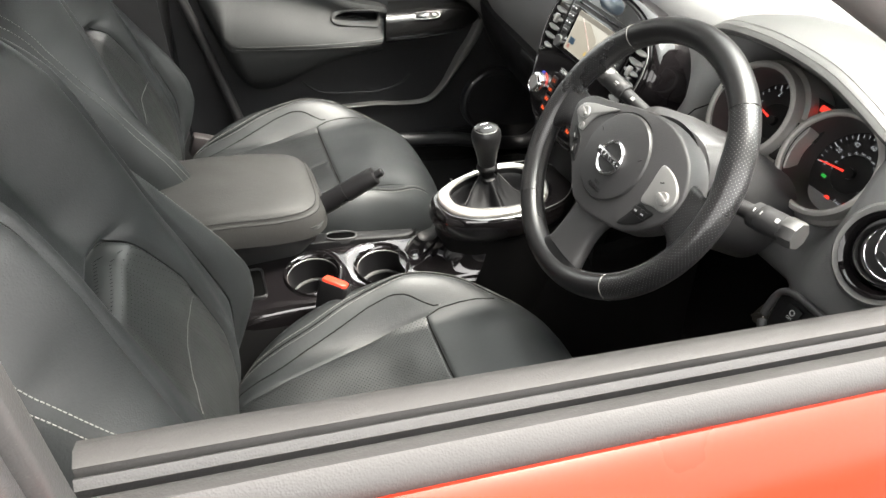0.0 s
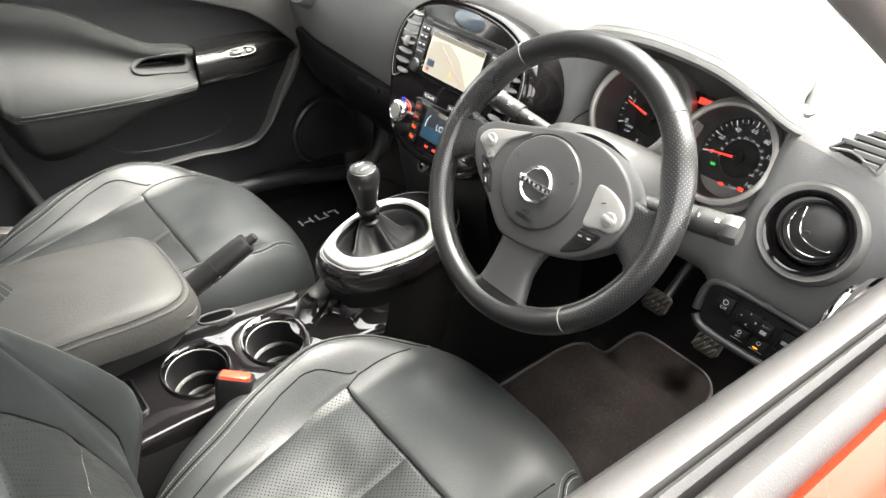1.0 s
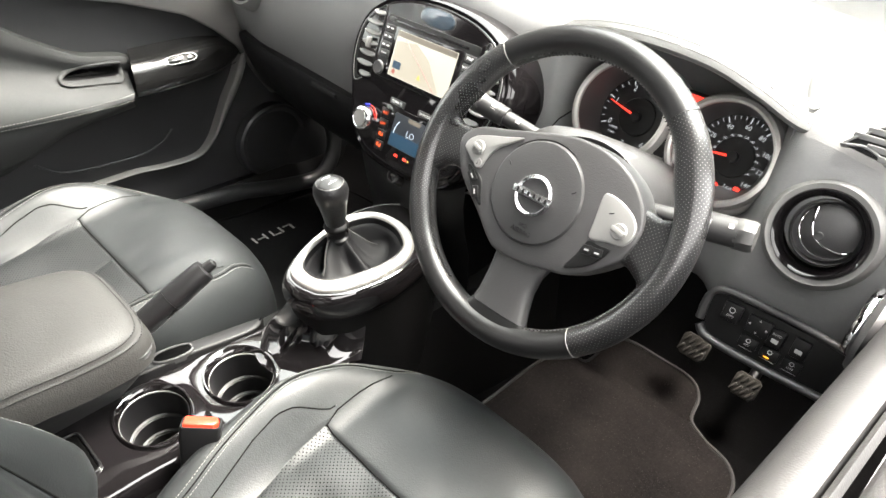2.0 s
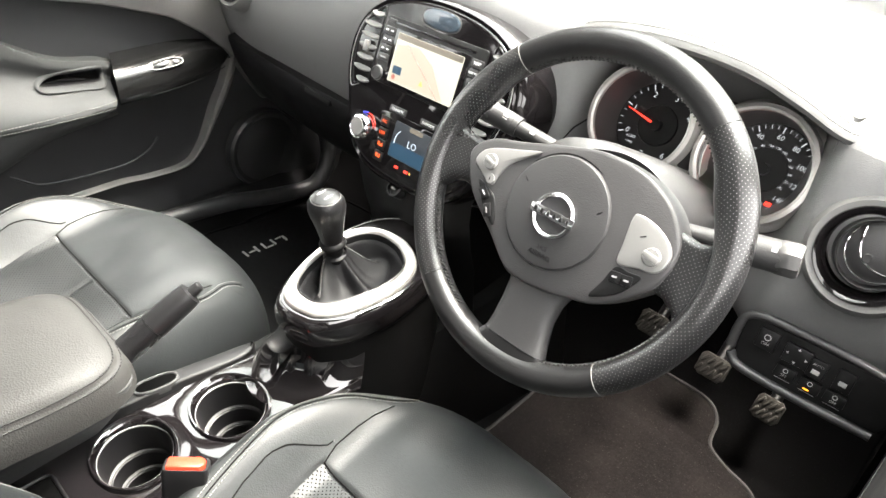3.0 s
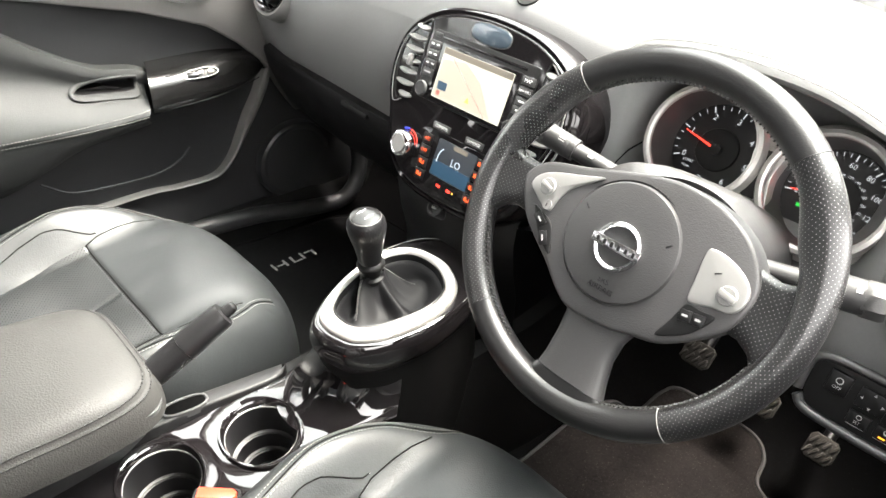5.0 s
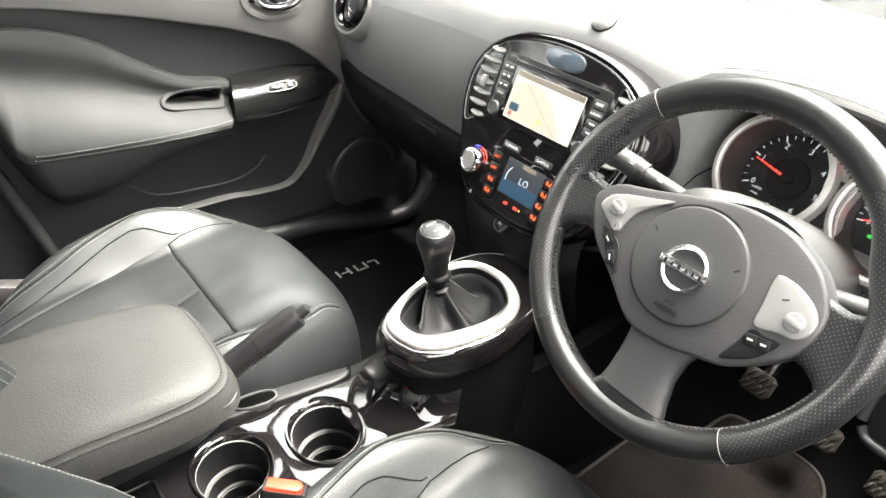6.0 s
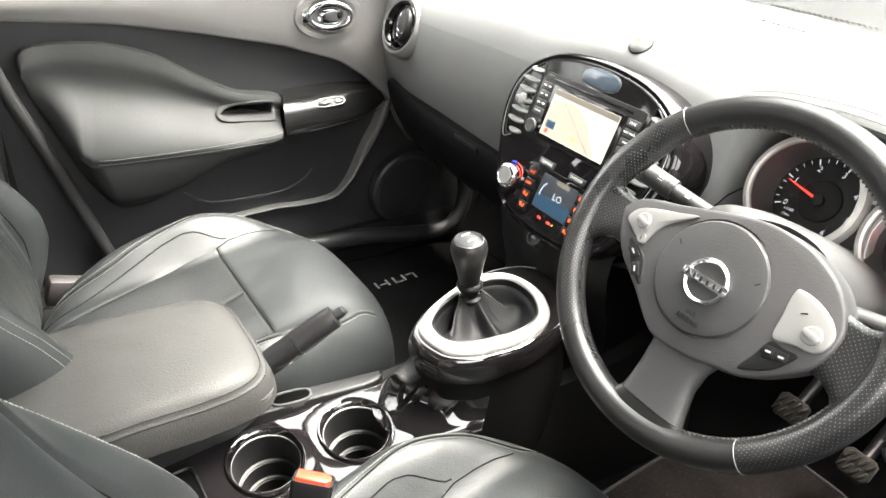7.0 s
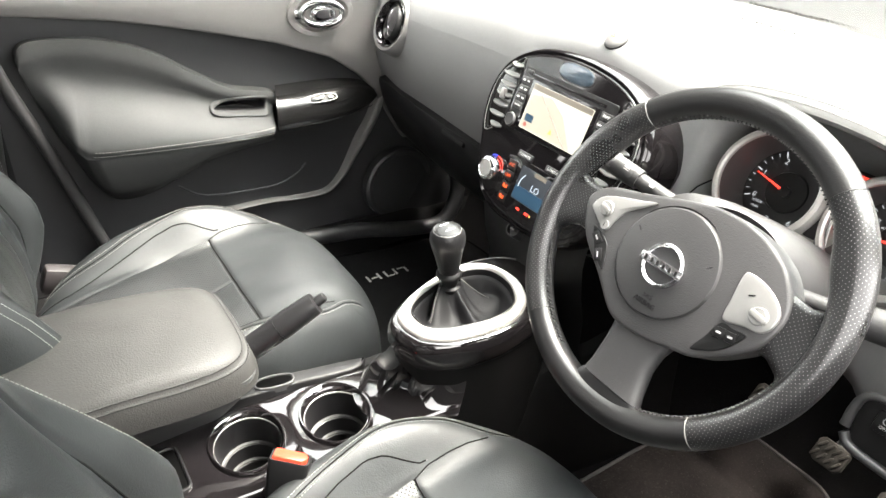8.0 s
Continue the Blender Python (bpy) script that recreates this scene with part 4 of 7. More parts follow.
# satin body under the collar, spreading forwards as it goes down
rws = []
for q in np.linspace(0, 1, 12):
    row = []
    for x, y in grown(1.06, 0.34 + 0.42 * q):
        p = PZ @ V((x * (1 + 0.16 * q), y + 0.002, -0.046))
        p.z += (0.42 - p.z) * q
        row.append(p)
    rws.append(row)
part("pod_body", loft(rws, cap=False), POD_BODY, pod, smooth=70)
# gloss sweep from the collar down and back into the cup panel
rws = []
for q in np.linspace(0, 1, 22):
    row = []
    for an in np.linspace(radians(208), radians(335), 40):
        c, d = math.cos(an), math.sin(an)
        side = smoothstep(0.15, 0.75, -d)
        p = PZ @ V((1.125 * 0.0735 * c, 1.125 * 0.0992 * d + 0.004, -0.046))
        out = q ** 1.7
        p.x += out * (0.020 if c > 0 else 0.004) * c
        p.y += out * (-0.070 * side + 0.010 * (1 - side))
        foot = console_z(p.y) + 0.0040 - 0.006 * smoothstep(0.8, 1.0, q)
        p.z += (foot - p.z) * (1 - (1 - q) ** 1.9)
        row.append(p)
    rws.append(row)
part("pod_sweep", grid_bm(rws), LACQUER, pod, "gloss black sweep down to the cup panel", smooth=80)
# gaiter: folds run from the lever to the corners of the opening
rws = []
for t in np.linspace(0, 1, 24):
    row = []
    for x, y in between(1.20):
        an = math.atan2(y, x)
        if t < 0.30:
            q = t / 0.30
            w, z = 1 - 0.28 * q, -0.010 - 0.024 * smoothstep(0, 1, q)
        else:
            q = (t - 0.30) / 0.70
            w, z = 0.72 - 0.51 * q ** 0.5, -0.034 + 0.042 * q ** 1.3
        ridge = abs(math.cos(2 * (an - radians(4)))) ** 4
        lift = math.sin(math.pi * min(1.0, max(0.0, (t - 0.1) / 0.88)))
        fold = 1 + (0.30 * (ridge - 0.35) + 0.06 * math.sin(5 * an + 5 * t)) * lift
        row.append(PZ @ V((x * w * fold - 0.040 * smoothstep(0, 1, t), y * w * fold + 0.002 * t, z + 0.013 * (ridge - 0.35) * lift)))
    rws.append(row)
part("gaiter", loft(rws, cap=False), GAITER, pod, "soft black leather gaiter", smooth=70)
for i0 in (1, 83, 43, 45):
    part("stitching", stitches([p + V((0, 0, 0.0010)) for p in [rws[k][i0] for k in range(8, 22)]], step=0.0042, length=0.0026, r=0.0005), THREAD_MID, pod, "pale stitching")
kn = frm((-0.004, 0.003, 0.766), (1, 0, 0), (0, 1, 0.12))
part("collar", revolve([(0.0105, -0.014), (0.0150, -0.010), (0.0165, -0.004), (0.0165, 0.000), (0.0130, 0.003), (0.0125, 0.014), (0.0140, 0.016), (0.0185, 0.018), (0.0195, 0.0215), (0.0185, 0.025), (0.0150, 0.028)], kn, 32), PLASTIC_DARK, pod, "ringed black collar under the knob")
part("knob", revolve([(0.0150, 0.026), (0.0165, 0.035), (0.0200, 0.056), (0.0245, 0.074), (0.0262, 0.084), (0.0252, 0.093), (0.0205, 0.1005), (0.0, 0.1005)], kn, 36), CARBON, pod, "woven-look gear knob")
part("knob_cap", revolve([(0.0200, 0.0995), (0.0195, 0.1018), (0.012, 0.1045), (0.0, 0.1055)], kn, 36), KNOB_CAP, pod, "gloss shift pattern cap")

# dark panel from the stack's foot down to the pod, holding the socket
rows = []
for x in np.linspace(-0.12, 0.12, 9):
    rows.append([V((x, y + 0.02 * (x / 0.12) ** 2, z)) for y, z in ((0.150, 0.875), (0.128, 0.850), (0.126, 0.82), (0.135, 0.77), (0.150, 0.72), (0.16, 0.60))])
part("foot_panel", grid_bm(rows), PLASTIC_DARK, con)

# gear pattern and seam on the knob
for dx in (-0.008, 0.0, 0.008):
    part("shift_mark", rbox((0.0012, 0.014, 0.0006), kn @ Matrix.Translation((dx, 0.0, 0.1046)), 0.0002, 1), WHITE_INK, pod)
part("shift_mark", rbox((0.0172, 0.0012, 0.0006), kn @ Matrix.Translation((0.0, 0.0, 0.1048)), 0.0002, 1), WHITE_INK, pod)
part("cap_ring", revolve([(0.0202, 0.0985), (0.0210, 0.1000), (0.0202, 0.1012)], kn, 36), SILVER, pod)
part("knob_stitching", stitches([kn @ V((r * math.cos(a), r * math.sin(a), h)) for r, h, a in ((0.0162, 0.036, -1.2), (0.0178, 0.046, -1.2), (0.0198, 0.058, -1.15), (0.0220, 0.068, -1.05), (0.0240, 0.077, -0.85), (0.0250, 0.086, -0.5))], step=0.0034, length=0.0022, r=0.0008), THREAD_DARK, pod)
# ---- dashboard ----
dash = thing("dashboard", (0, 0.45, 0.8), "dark grey soft-touch dashboard", "dashboard")
SEC = [
    (-0.72, [(.50, 1.075), (.44, 1.085), (.37, 1.085), (.30, 1.065), (.262, 1.02), (.25, .95), (.265, .87), (.30, .79), (.36, .70), (.46, .64)]),
    (-0.56, [(.57, 1.085), (.47, 1.10), (.36, 1.10), (.275, 1.075), (.232, 1.02), (.225, .95), (.245, .87), (.285, .79), (.35, .70), (.46, .64)]),
    (-0.22, [(.645, 1.095), (.50, 1.11), (.36, 1.112), (.275, 1.09), (.236, 1.03), (.228, .95), (.245, .87), (.275, .79), (.33, .72), (.44, .64)]),
    (0.0, [(.66, 1.10), (.50, 1.115), (.34, 1.12), (.255, 1.105), (.23, 1.05), (.215, .95), (.205, .87), (.215, .82), (.25, .76), (.40, .70)]),
    (0.17, [(.64, 1.10), (.50, 1.115), (.37, 1.115), (.29, 1.09), (.255, 1.04), (.24, .96), (.235, .90), (.25, .86), (.29, .80), (.40, .74)]),
    (0.24, [(.63, 1.10), (.52, 1.115), (.44, 1.11), (.39, 1.08), (.375, 1.03), (.36, .97), (.29, .925), (.255, .88), (.27, .82), (.40, .76)]),
    (0.44, [(.58, 1.095), (.49, 1.11), (.43, 1.105), (.39, 1.08), (.375, 1.03), (.36, .97), (.29, .925), (.255, .88), (.27, .82), (.40, .76)]),
    (0.51, [(.53, 1.09), (.45, 1.10), (.37, 1.10), (.29, 1.085), (.25, 1.06), (.23, .99), (.218, .92), (.215, .86), (.235, .80), (.36, .76)]),
    (0.62, [(.47, 1.085), (.42, 1.09), (.36, 1.09), (.30, 1.075), (.255, 1.045), (.232, .98), (.22, .92), (.215, .86), (.235, .80), (.36, .76)]),
    (0.72, [(.44, 1.08), (.40, 1.085), (.36, 1.085), (.31, 1.07), (.275, 1.04), (.255, .98), (.245, .92), (.24, .86), (.26, .80), (.36, .76)]),
]
rows = []
xs = np.concatenate([np.linspace(-0.72, 0.17, 40), np.linspace(0.18, 0.72, 40)])
for x in xs:
    i = max(k for k in range(len(SEC) - 1) if SEC[k][0] <= x + 1e-9)
    t = (x - SEC[i][0]) / (SEC[i + 1][0] - SEC[i][0])
    t = t * t * (3 - 2 * t)
    pts = [(SEC[i][1][k][0] * (1 - t) + SEC[i + 1][1][k][0] * t, SEC[i][1][k][1] * (1 - t) + SEC[i + 1][1][k][1] * t) for k in range(10)]
    rows.append([V((x, p.x, p.y)) for p in spline([V(p) for p in pts], 6)])
cut = 24                      # where the top turns down into the face
part("dash_top", grid_bm([r[:cut + 1] for r in rows]), DASH, dash)
part("passenger_face", grid_bm([r[cut:] for r in rows[:31]]), DASH, dash)
part("driver_face", grid_bm([r[cut:] for r in rows[30:]]), DASH, dash)

# centre stack: an oval lacquered face leaning back
CS = frm((0.0, 0.168, 0.99), (1, 0, 0), (0, 0.34, 0.94))


HALF = [(0.066, 0.092), (0.112, 0.075), (0.142, 0.048), (0.154, 0.012), (0.150, -0.028), (0.137, -0.062), (0.122, -0.100), (0.104, -0.127), (0.072, -0.146), (0.03, -0.153)]
STACK_LINE = [(p.x, p.y) for p in spline([(0.0, 0.098)] + HALF + [(-0.03, -0.153)] + [(-x, y) for x, y in reversed(HALF[:-1])], 5, True)]


def stack_outline(s=1.0):
    return [(p[0] * s, -0.02 + (p[1] + 0.02) * s) for p in STACK_LINE]


stack = thing("centre_stack", (0.0, 0.2, 0.85), "gloss black centre stack with navigation screen and climate controls", "centre stack")
rws = [[CS @ V((*p, h)) for p in stack_outline(s)] for s, h in ((1.10, -0.075), (1.085, -0.020), (1.075, -0.009), (1.06, -0.002), (1.03, 0.002), (1.0, 0.001))]
part("surround", loft(rws, cap=False), PIANO, stack, "gloss black rounded surround")
part("face", prism(stack_outline(1.0), -0.05, 0.0045, CS, 0.006, 5), PIANO, stack, "gloss black face")

clu = thing("instrument_cluster", (0.335, 0.30, 0.93), "twin round instrument dials with silver rings", "instrument cluster")
# ---- centre stack details ----
def cs(x, y, h=0.0, rot=0.0):
    return CS @ Matrix.Translation((x, y, h)) @ Matrix.Rotation(radians(rot), 4, "Z")


# radio unit
radio = part("radio", prism(rrect(0.190, 0.094, 0.004, 4, (0.0, 0.017)), 0, 0.0065, CS, 0.0015), PLASTIC_DARK, stack, "navigation radio unit")
part("screen_bezel", prism(rrect(0.142, 0.078, 0.002, 3, (-0.001, 0.0115)), 0.004, 0.0075, CS, 0.0006), PIANO, radio)
scr = part("screen", prism(rrect(0.126, 0.068, 0.0015, 3, (-0.002, 0.012)), 0.006, 0.0081, CS, 0.0003), SCREEN, radio, "lit navigation map display")
part("map_area", prism([(-0.062, -0.020), (0.045, -0.020), (0.012, 0.020), (-0.02, 0.036), (-0.062, 0.030)], 0.008, 0.0084, CS, 0.0001, 1), SCREEN_DIM, scr)
part("status_bar", prism(rrect(0.124, 0.008, 0.0005, 2, (-0.002, 0.0415)), 0.008, 0.0086, CS, 0.0001, 1), SCREEN_BAR, scr)
part("map_road", tube([cs(-0.045, 0.036, 0.0086).translation, cs(-0.01, 0.012, 0.0086).translation, cs(0.036, -0.021, 0.0086).translation], 0.0005, 6), SCREEN_ROAD, scr)
part("map_button", prism(rrect(0.017, 0.011, 0.001, 2, (-0.050, -0.004)), 0.008, 0.0088, CS, 0.0001, 1), SCREEN_BLUE2, scr)
part("map_icon", revolve([(0.0036, 0.0), (0.0034, 0.0005), (0.0, 0.0005)], cs(-0.054, -0.0145, 0.0083), 16), SCREEN_ROAD, scr)
part("position_arrow", prism([(-0.004, -0.012), (0.004, -0.012), (0.0, -0.004)], 0.008, 0.0088, CS, 0.0001, 1), YELLOW_GLOW, scr)
part("clock", letters("11:17", 0.0075, cs(0.051, 0.0415, 0.0089), 0.0001), DARK_PRINT, scr)
part("disc_slot", rbox((0.150, 0.0035, 0.002), cs(0.0, 0.0565, 0.0062), 0.0006), PIANO, radio)
part("eject_key", rbox((0.014, 0.006, 0.003), cs(-0.083, 0.0575, 0.0068), 0.001), PLASTIC, radio)
for i, y in enumerate((0.044, 0.031, 0.018, 0.006)):
    for k, sx in enumerate((-1, 1)):
        b = part("key", rbox((0.0205, 0.0105, 0.003), cs(sx * 0.0835, y, 0.0072), 0.001), PLASTIC, radio)
        if sx > 0:
            part("key_text", letters(("MAP", "NAV INFO", "", "")[i], 0.0062 if i == 0 else 0.0042, cs(sx * 0.0835, y, 0.0089), 0.0001), WHITE_INK, b) if i < 2 else part("key_text", rbox((0.009, 0.002, 0.0003), cs(sx * 0.0835, y, 0.0088), 0.0001, 1), WHITE_INK, b)
        else:
            for dx in ((-0.005, 0.005) if i < 3 else (0.0,)):
                part("key_text", rbox((0.0055 if i < 3 else 0.012, 0.002, 0.0003), cs(sx * 0.0835 + dx, y, 0.0088), 0.0001, 1), GREY_INK if i == 3 else WHITE_INK, b)
for sx in (-1, 1):
    k = part("volume_knob", revolve([(0.0105, 0.006), (0.0105, 0.014), (0.0098, 0.0155), (0.0088, 0.0160), (0.0085, 0.0150), (0.0, 0.0150)], cs(sx * 0.082, -0.017), 36), PLASTIC, radio)
    part("chrome_ring", revolve([(0.0108, 0.006), (0.0108, 0.0125), (0.0103, 0.0125), (0.0103, 0.006)], cs(sx * 0.082, -0.017), 36), CHROME, k)
# sun sensor cover above the radio
part("smoked_window", prism(ellipse(0.034, 0.0125, 40, 2.6, (0.002, 0.0795)), 0, 0.0062, CS, 0.0015), SMOKED, stack, "smoked blue-grey oval cover")
part("window_rim", ring_prism(ellipse(0.0355, 0.0138, 40, 2.6, (0.002, 0.0795)), ellipse(0.0338, 0.0122, 40, 2.6, (0.002, 0.0795)), 0, 0.0055, CS, 0.0004), PLASTIC, stack)
# side air vents with slats
for sx in (-1, 1):
    vo = [(sx * p.x, p.y) for p in spline([(0.104, 0.072), (0.118, 0.066), (0.138, 0.045), (0.1465, 0.015), (0.1435, -0.020), (0.133, -0.046), (0.118, -0.040), (0.104, -0.034), (0.102, 0.0), (0.102, 0.04)], 4, True)]
    vent = part("air_vent", ring_prism(vo, inset(vo, 0.0022), -0.002, 0.0062, CS, 0.0008), PLASTIC_DARK, stack, "centre air vent")
    # flat black plate paints the shade of the duct behind the slats
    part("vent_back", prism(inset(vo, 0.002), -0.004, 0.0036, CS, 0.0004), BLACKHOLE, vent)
    part("chrome_edge", tube([CS @ V((sx * p.x, p.y, 0.006)) for p in spline([(0.128, 0.060), (0.143, 0.040), (0.1495, 0.012), (0.147, -0.022), (0.136, -0.050), (0.120, -0.044)], 6)], 0.0007, 8), SILVER, vent)
    for i in range(7):
        y = 0.060 - i * 0.0160
        w = 0.038 if i not in (0, 6) else 0.028
        # fins are gloss black; the grey puts their lit sheen into the colour
        part("slat", prism(ellipse(w / 2, 0.0056, 24, 1.7), -0.001, 0.0016, cs(sx * (0.122 if 0 < i < 6 else 0.116), y, 0.0052) @ Matrix.Rotation(radians(-38), 4, "X"), 0.0012, 3), GREY_PLASTIC, vent)
    part("vent_tab", rbox((0.008, 0.016, 0.008), cs(sx * 0.121, 0.012, 0.009), 0.002), SILVER, vent)
# groove between radio and climate panels
part("split_line", tube([CS @ V((p.x, p.y, 0.0032)) for p in spline([(-0.136, -0.053), (-0.09, -0.044), (0, -0.041), (0.09, -0.044), (0.136, -0.053)], 8)], 0.0012, 6), BLACKHOLE, stack)
# climate panel
cl = part("climate_panel", prism([(p.x, p.y) for p in spline([(-0.060, -0.066), (0.0, -0.062), (0.060, -0.066), (0.066, -0.10), (0.058, -0.136), (0.0, -0.142), (-0.058, -0.136), (-0.066, -0.10)], 5, True)], 0, 0.0050, CS, 0.001), PIANO, stack, "climate control panel")
lcd = part("display", prism(rrect(0.072, 0.052, 0.002, 3, (0.0095, -0.0955)), 0.003, 0.0060, CS, 0.0003), SCREEN_BLUE, cl, "blue climate display")
part("display_glow", prism(rrect(0.070, 0.020, 0.001, 2, (0.0095, -0.1100)), 0.0055, 0.0062, CS, 0.0001, 1), SCREEN_BLUE2, lcd)
part("temperature", letters("LO", 0.014, cs(0.0145, -0.0945, 0.0063), 0.0001), SCREEN_PALE, lcd)
part("fan_arc", tube([cs(-0.020 + 0.012 * (1 - math.cos(a)), -0.098 + 0.018 * math.sin(a), 0.0064).translation for a in np.linspace(-0.2, 1.1, 8)], 0.0008, 6), SCREEN_PALE, lcd)
part("display_tab", prism(rrect(0.026, 0.006, 0.001, 2, (0.016, -0.0735)), 0.0055, 0.0064, CS, 0.0001, 1), SCREEN_BAR, lcd)
for sx, txt in ((-0.029, "CLIMATE"), (0.033, "D-MODE")):
    k = part("mode_key", rbox((0.032, 0.0095, 0.004), cs(sx, -0.056, 0.0052), 0.0012), PLASTIC, cl)
    part("key_text", letters(txt, 0.0060, cs(sx, -0.056, 0.0073), 0.0001), WHITE_INK, k)
for i in range(4):
    for sx in (-1, 1):
        y = -0.078 - i * 0.0172
        k = part("key", rbox((0.019, 0.0148, 0.003), cs(0.004 + sx * (0.0515 - i * 0.0012), y, 0.0052), 0.001), PLASTIC_DARK, cl)
        if sx < 0 and i < 2:
            part("key_lamp", letters(("A/C", "OFF")[i], 0.0068, cs(0.004 + sx * 0.0515, y, 0.0068), 0.0001), ORANGE_GLOW, k)
        else:
            for dx, dy, w, h in ((-0.003, 0.001, 0.004, 0.0055), (0.002, -0.001, 0.005, 0.0025), (0.0035, 0.002, 0.002, 0.003)):
                part("key_lamp", rbox((w, h, 0.0003), cs(0.004 + sx * (0.0515 - i * 0.0012) + dx, y + dy, 0.0067), 0.0001, 1), ORANGE_GLOW, k)
for dx in (-0.008, 0.012):
    part("key_lamp", rbox((0.008, 0.004, 0.0003), cs(0.004 + dx, -0.132, 0.0053), 0.0001, 1), RED_GLOW, cl)
part("pilot_lamp", rbox((0.003, 0.003, 0.0003), cs(0.024, -0.132, 0.0053), 0.0001, 1), YELLOW_GLOW, cl)
for sx, lo in ((-1, 0), (1, 0)):
    kb = part("climate_dial", revolve([(0.0200, 0.003), (0.0195, 0.010), (0.0185, 0.018), (0.0165, 0.0205), (0.0140, 0.0212), (0.0132, 0.0202), (0.0, 0.0202)], cs(sx * 0.0865, -0.1005), 48), CHROME, cl, "chrome rotary dial")
    part("dial_face", revolve([(0.0130, 0.0203), (0.0125, 0.0212), (0.0, 0.0216)], cs(sx * 0.0865, -0.1005), 40), SILVER, kb)
part("hot_mark", tube([cs(-0.0865 + 0.0225 * math.cos(a), -0.1005 + 0.0225 * math.sin(a), 0.0040).translation for a in np.linspace(radians(10), radians(85), 8)], 0.0012, 6), RED_GLOW, cl)
part("cold_mark", tube([cs(-0.0865 + 0.0225 * math.cos(a), -0.1005 + 0.0225 * math.sin(a), 0.0040).translation for a in np.linspace(radians(90), radians(118), 5)], 0.0012, 6), BLUE_GLOW, cl)
# hazard switch on the dash top
hz = thing("hazard_switch", (0.0, 0.262, 1.100), "round silver hazard switch on the dashboard top", "switch")
HZ = frm((0.0, 0.259, 1.1080), (1, 0, 0), (0, 0.80, 0.60))
part("skirt", revolve([(0.0215, -0.020), (0.0190, -0.004), (0.0181, -0.0015)], HZ, 36), DASH, hz)
part("bezel", revolve([(0.0180, -0.002), (0.0180, 0.0), (0.0170, 0.0012), (0.0160, 0.0)], HZ, 36), PLASTIC_DARK, hz)
part("button", revolve([(0.0160, 0.0), (0.0155, 0.0030), (0.0135, 0.0058), (0.0090, 0.0082), (0.0, 0.0095)], HZ, 36), SILVER, hz)
part("warning_mark", prism([(-0.004, -0.003), (0.004, -0.003), (0.0, 0.0045)], 0.0085, 0.0099, HZ, 0.0001, 1), ORANGE_MARK, hz)
# power socket below the stack
us = thing("power_socket", (-0.005, 0.12, 0.82), "small round power socket below the climate panel", "socket")
part("ring", revolve([(0.013, -0.03), (0.013, 0.003), (0.0105, 0.004), (0.010, -0.004), (0.0, -0.004)], frm((-0.005, 0.118, 0.832), (1, 0, 0), (0, 0.6, 0.8)), 24), PLASTIC, us)
part("contact", rbox((0.008, 0.003, 0.004), frm((-0.005, 0.115, 0.833), (1, 0, 0), (0, 0.6, 0.8)), 0.0005), SILVER, us)

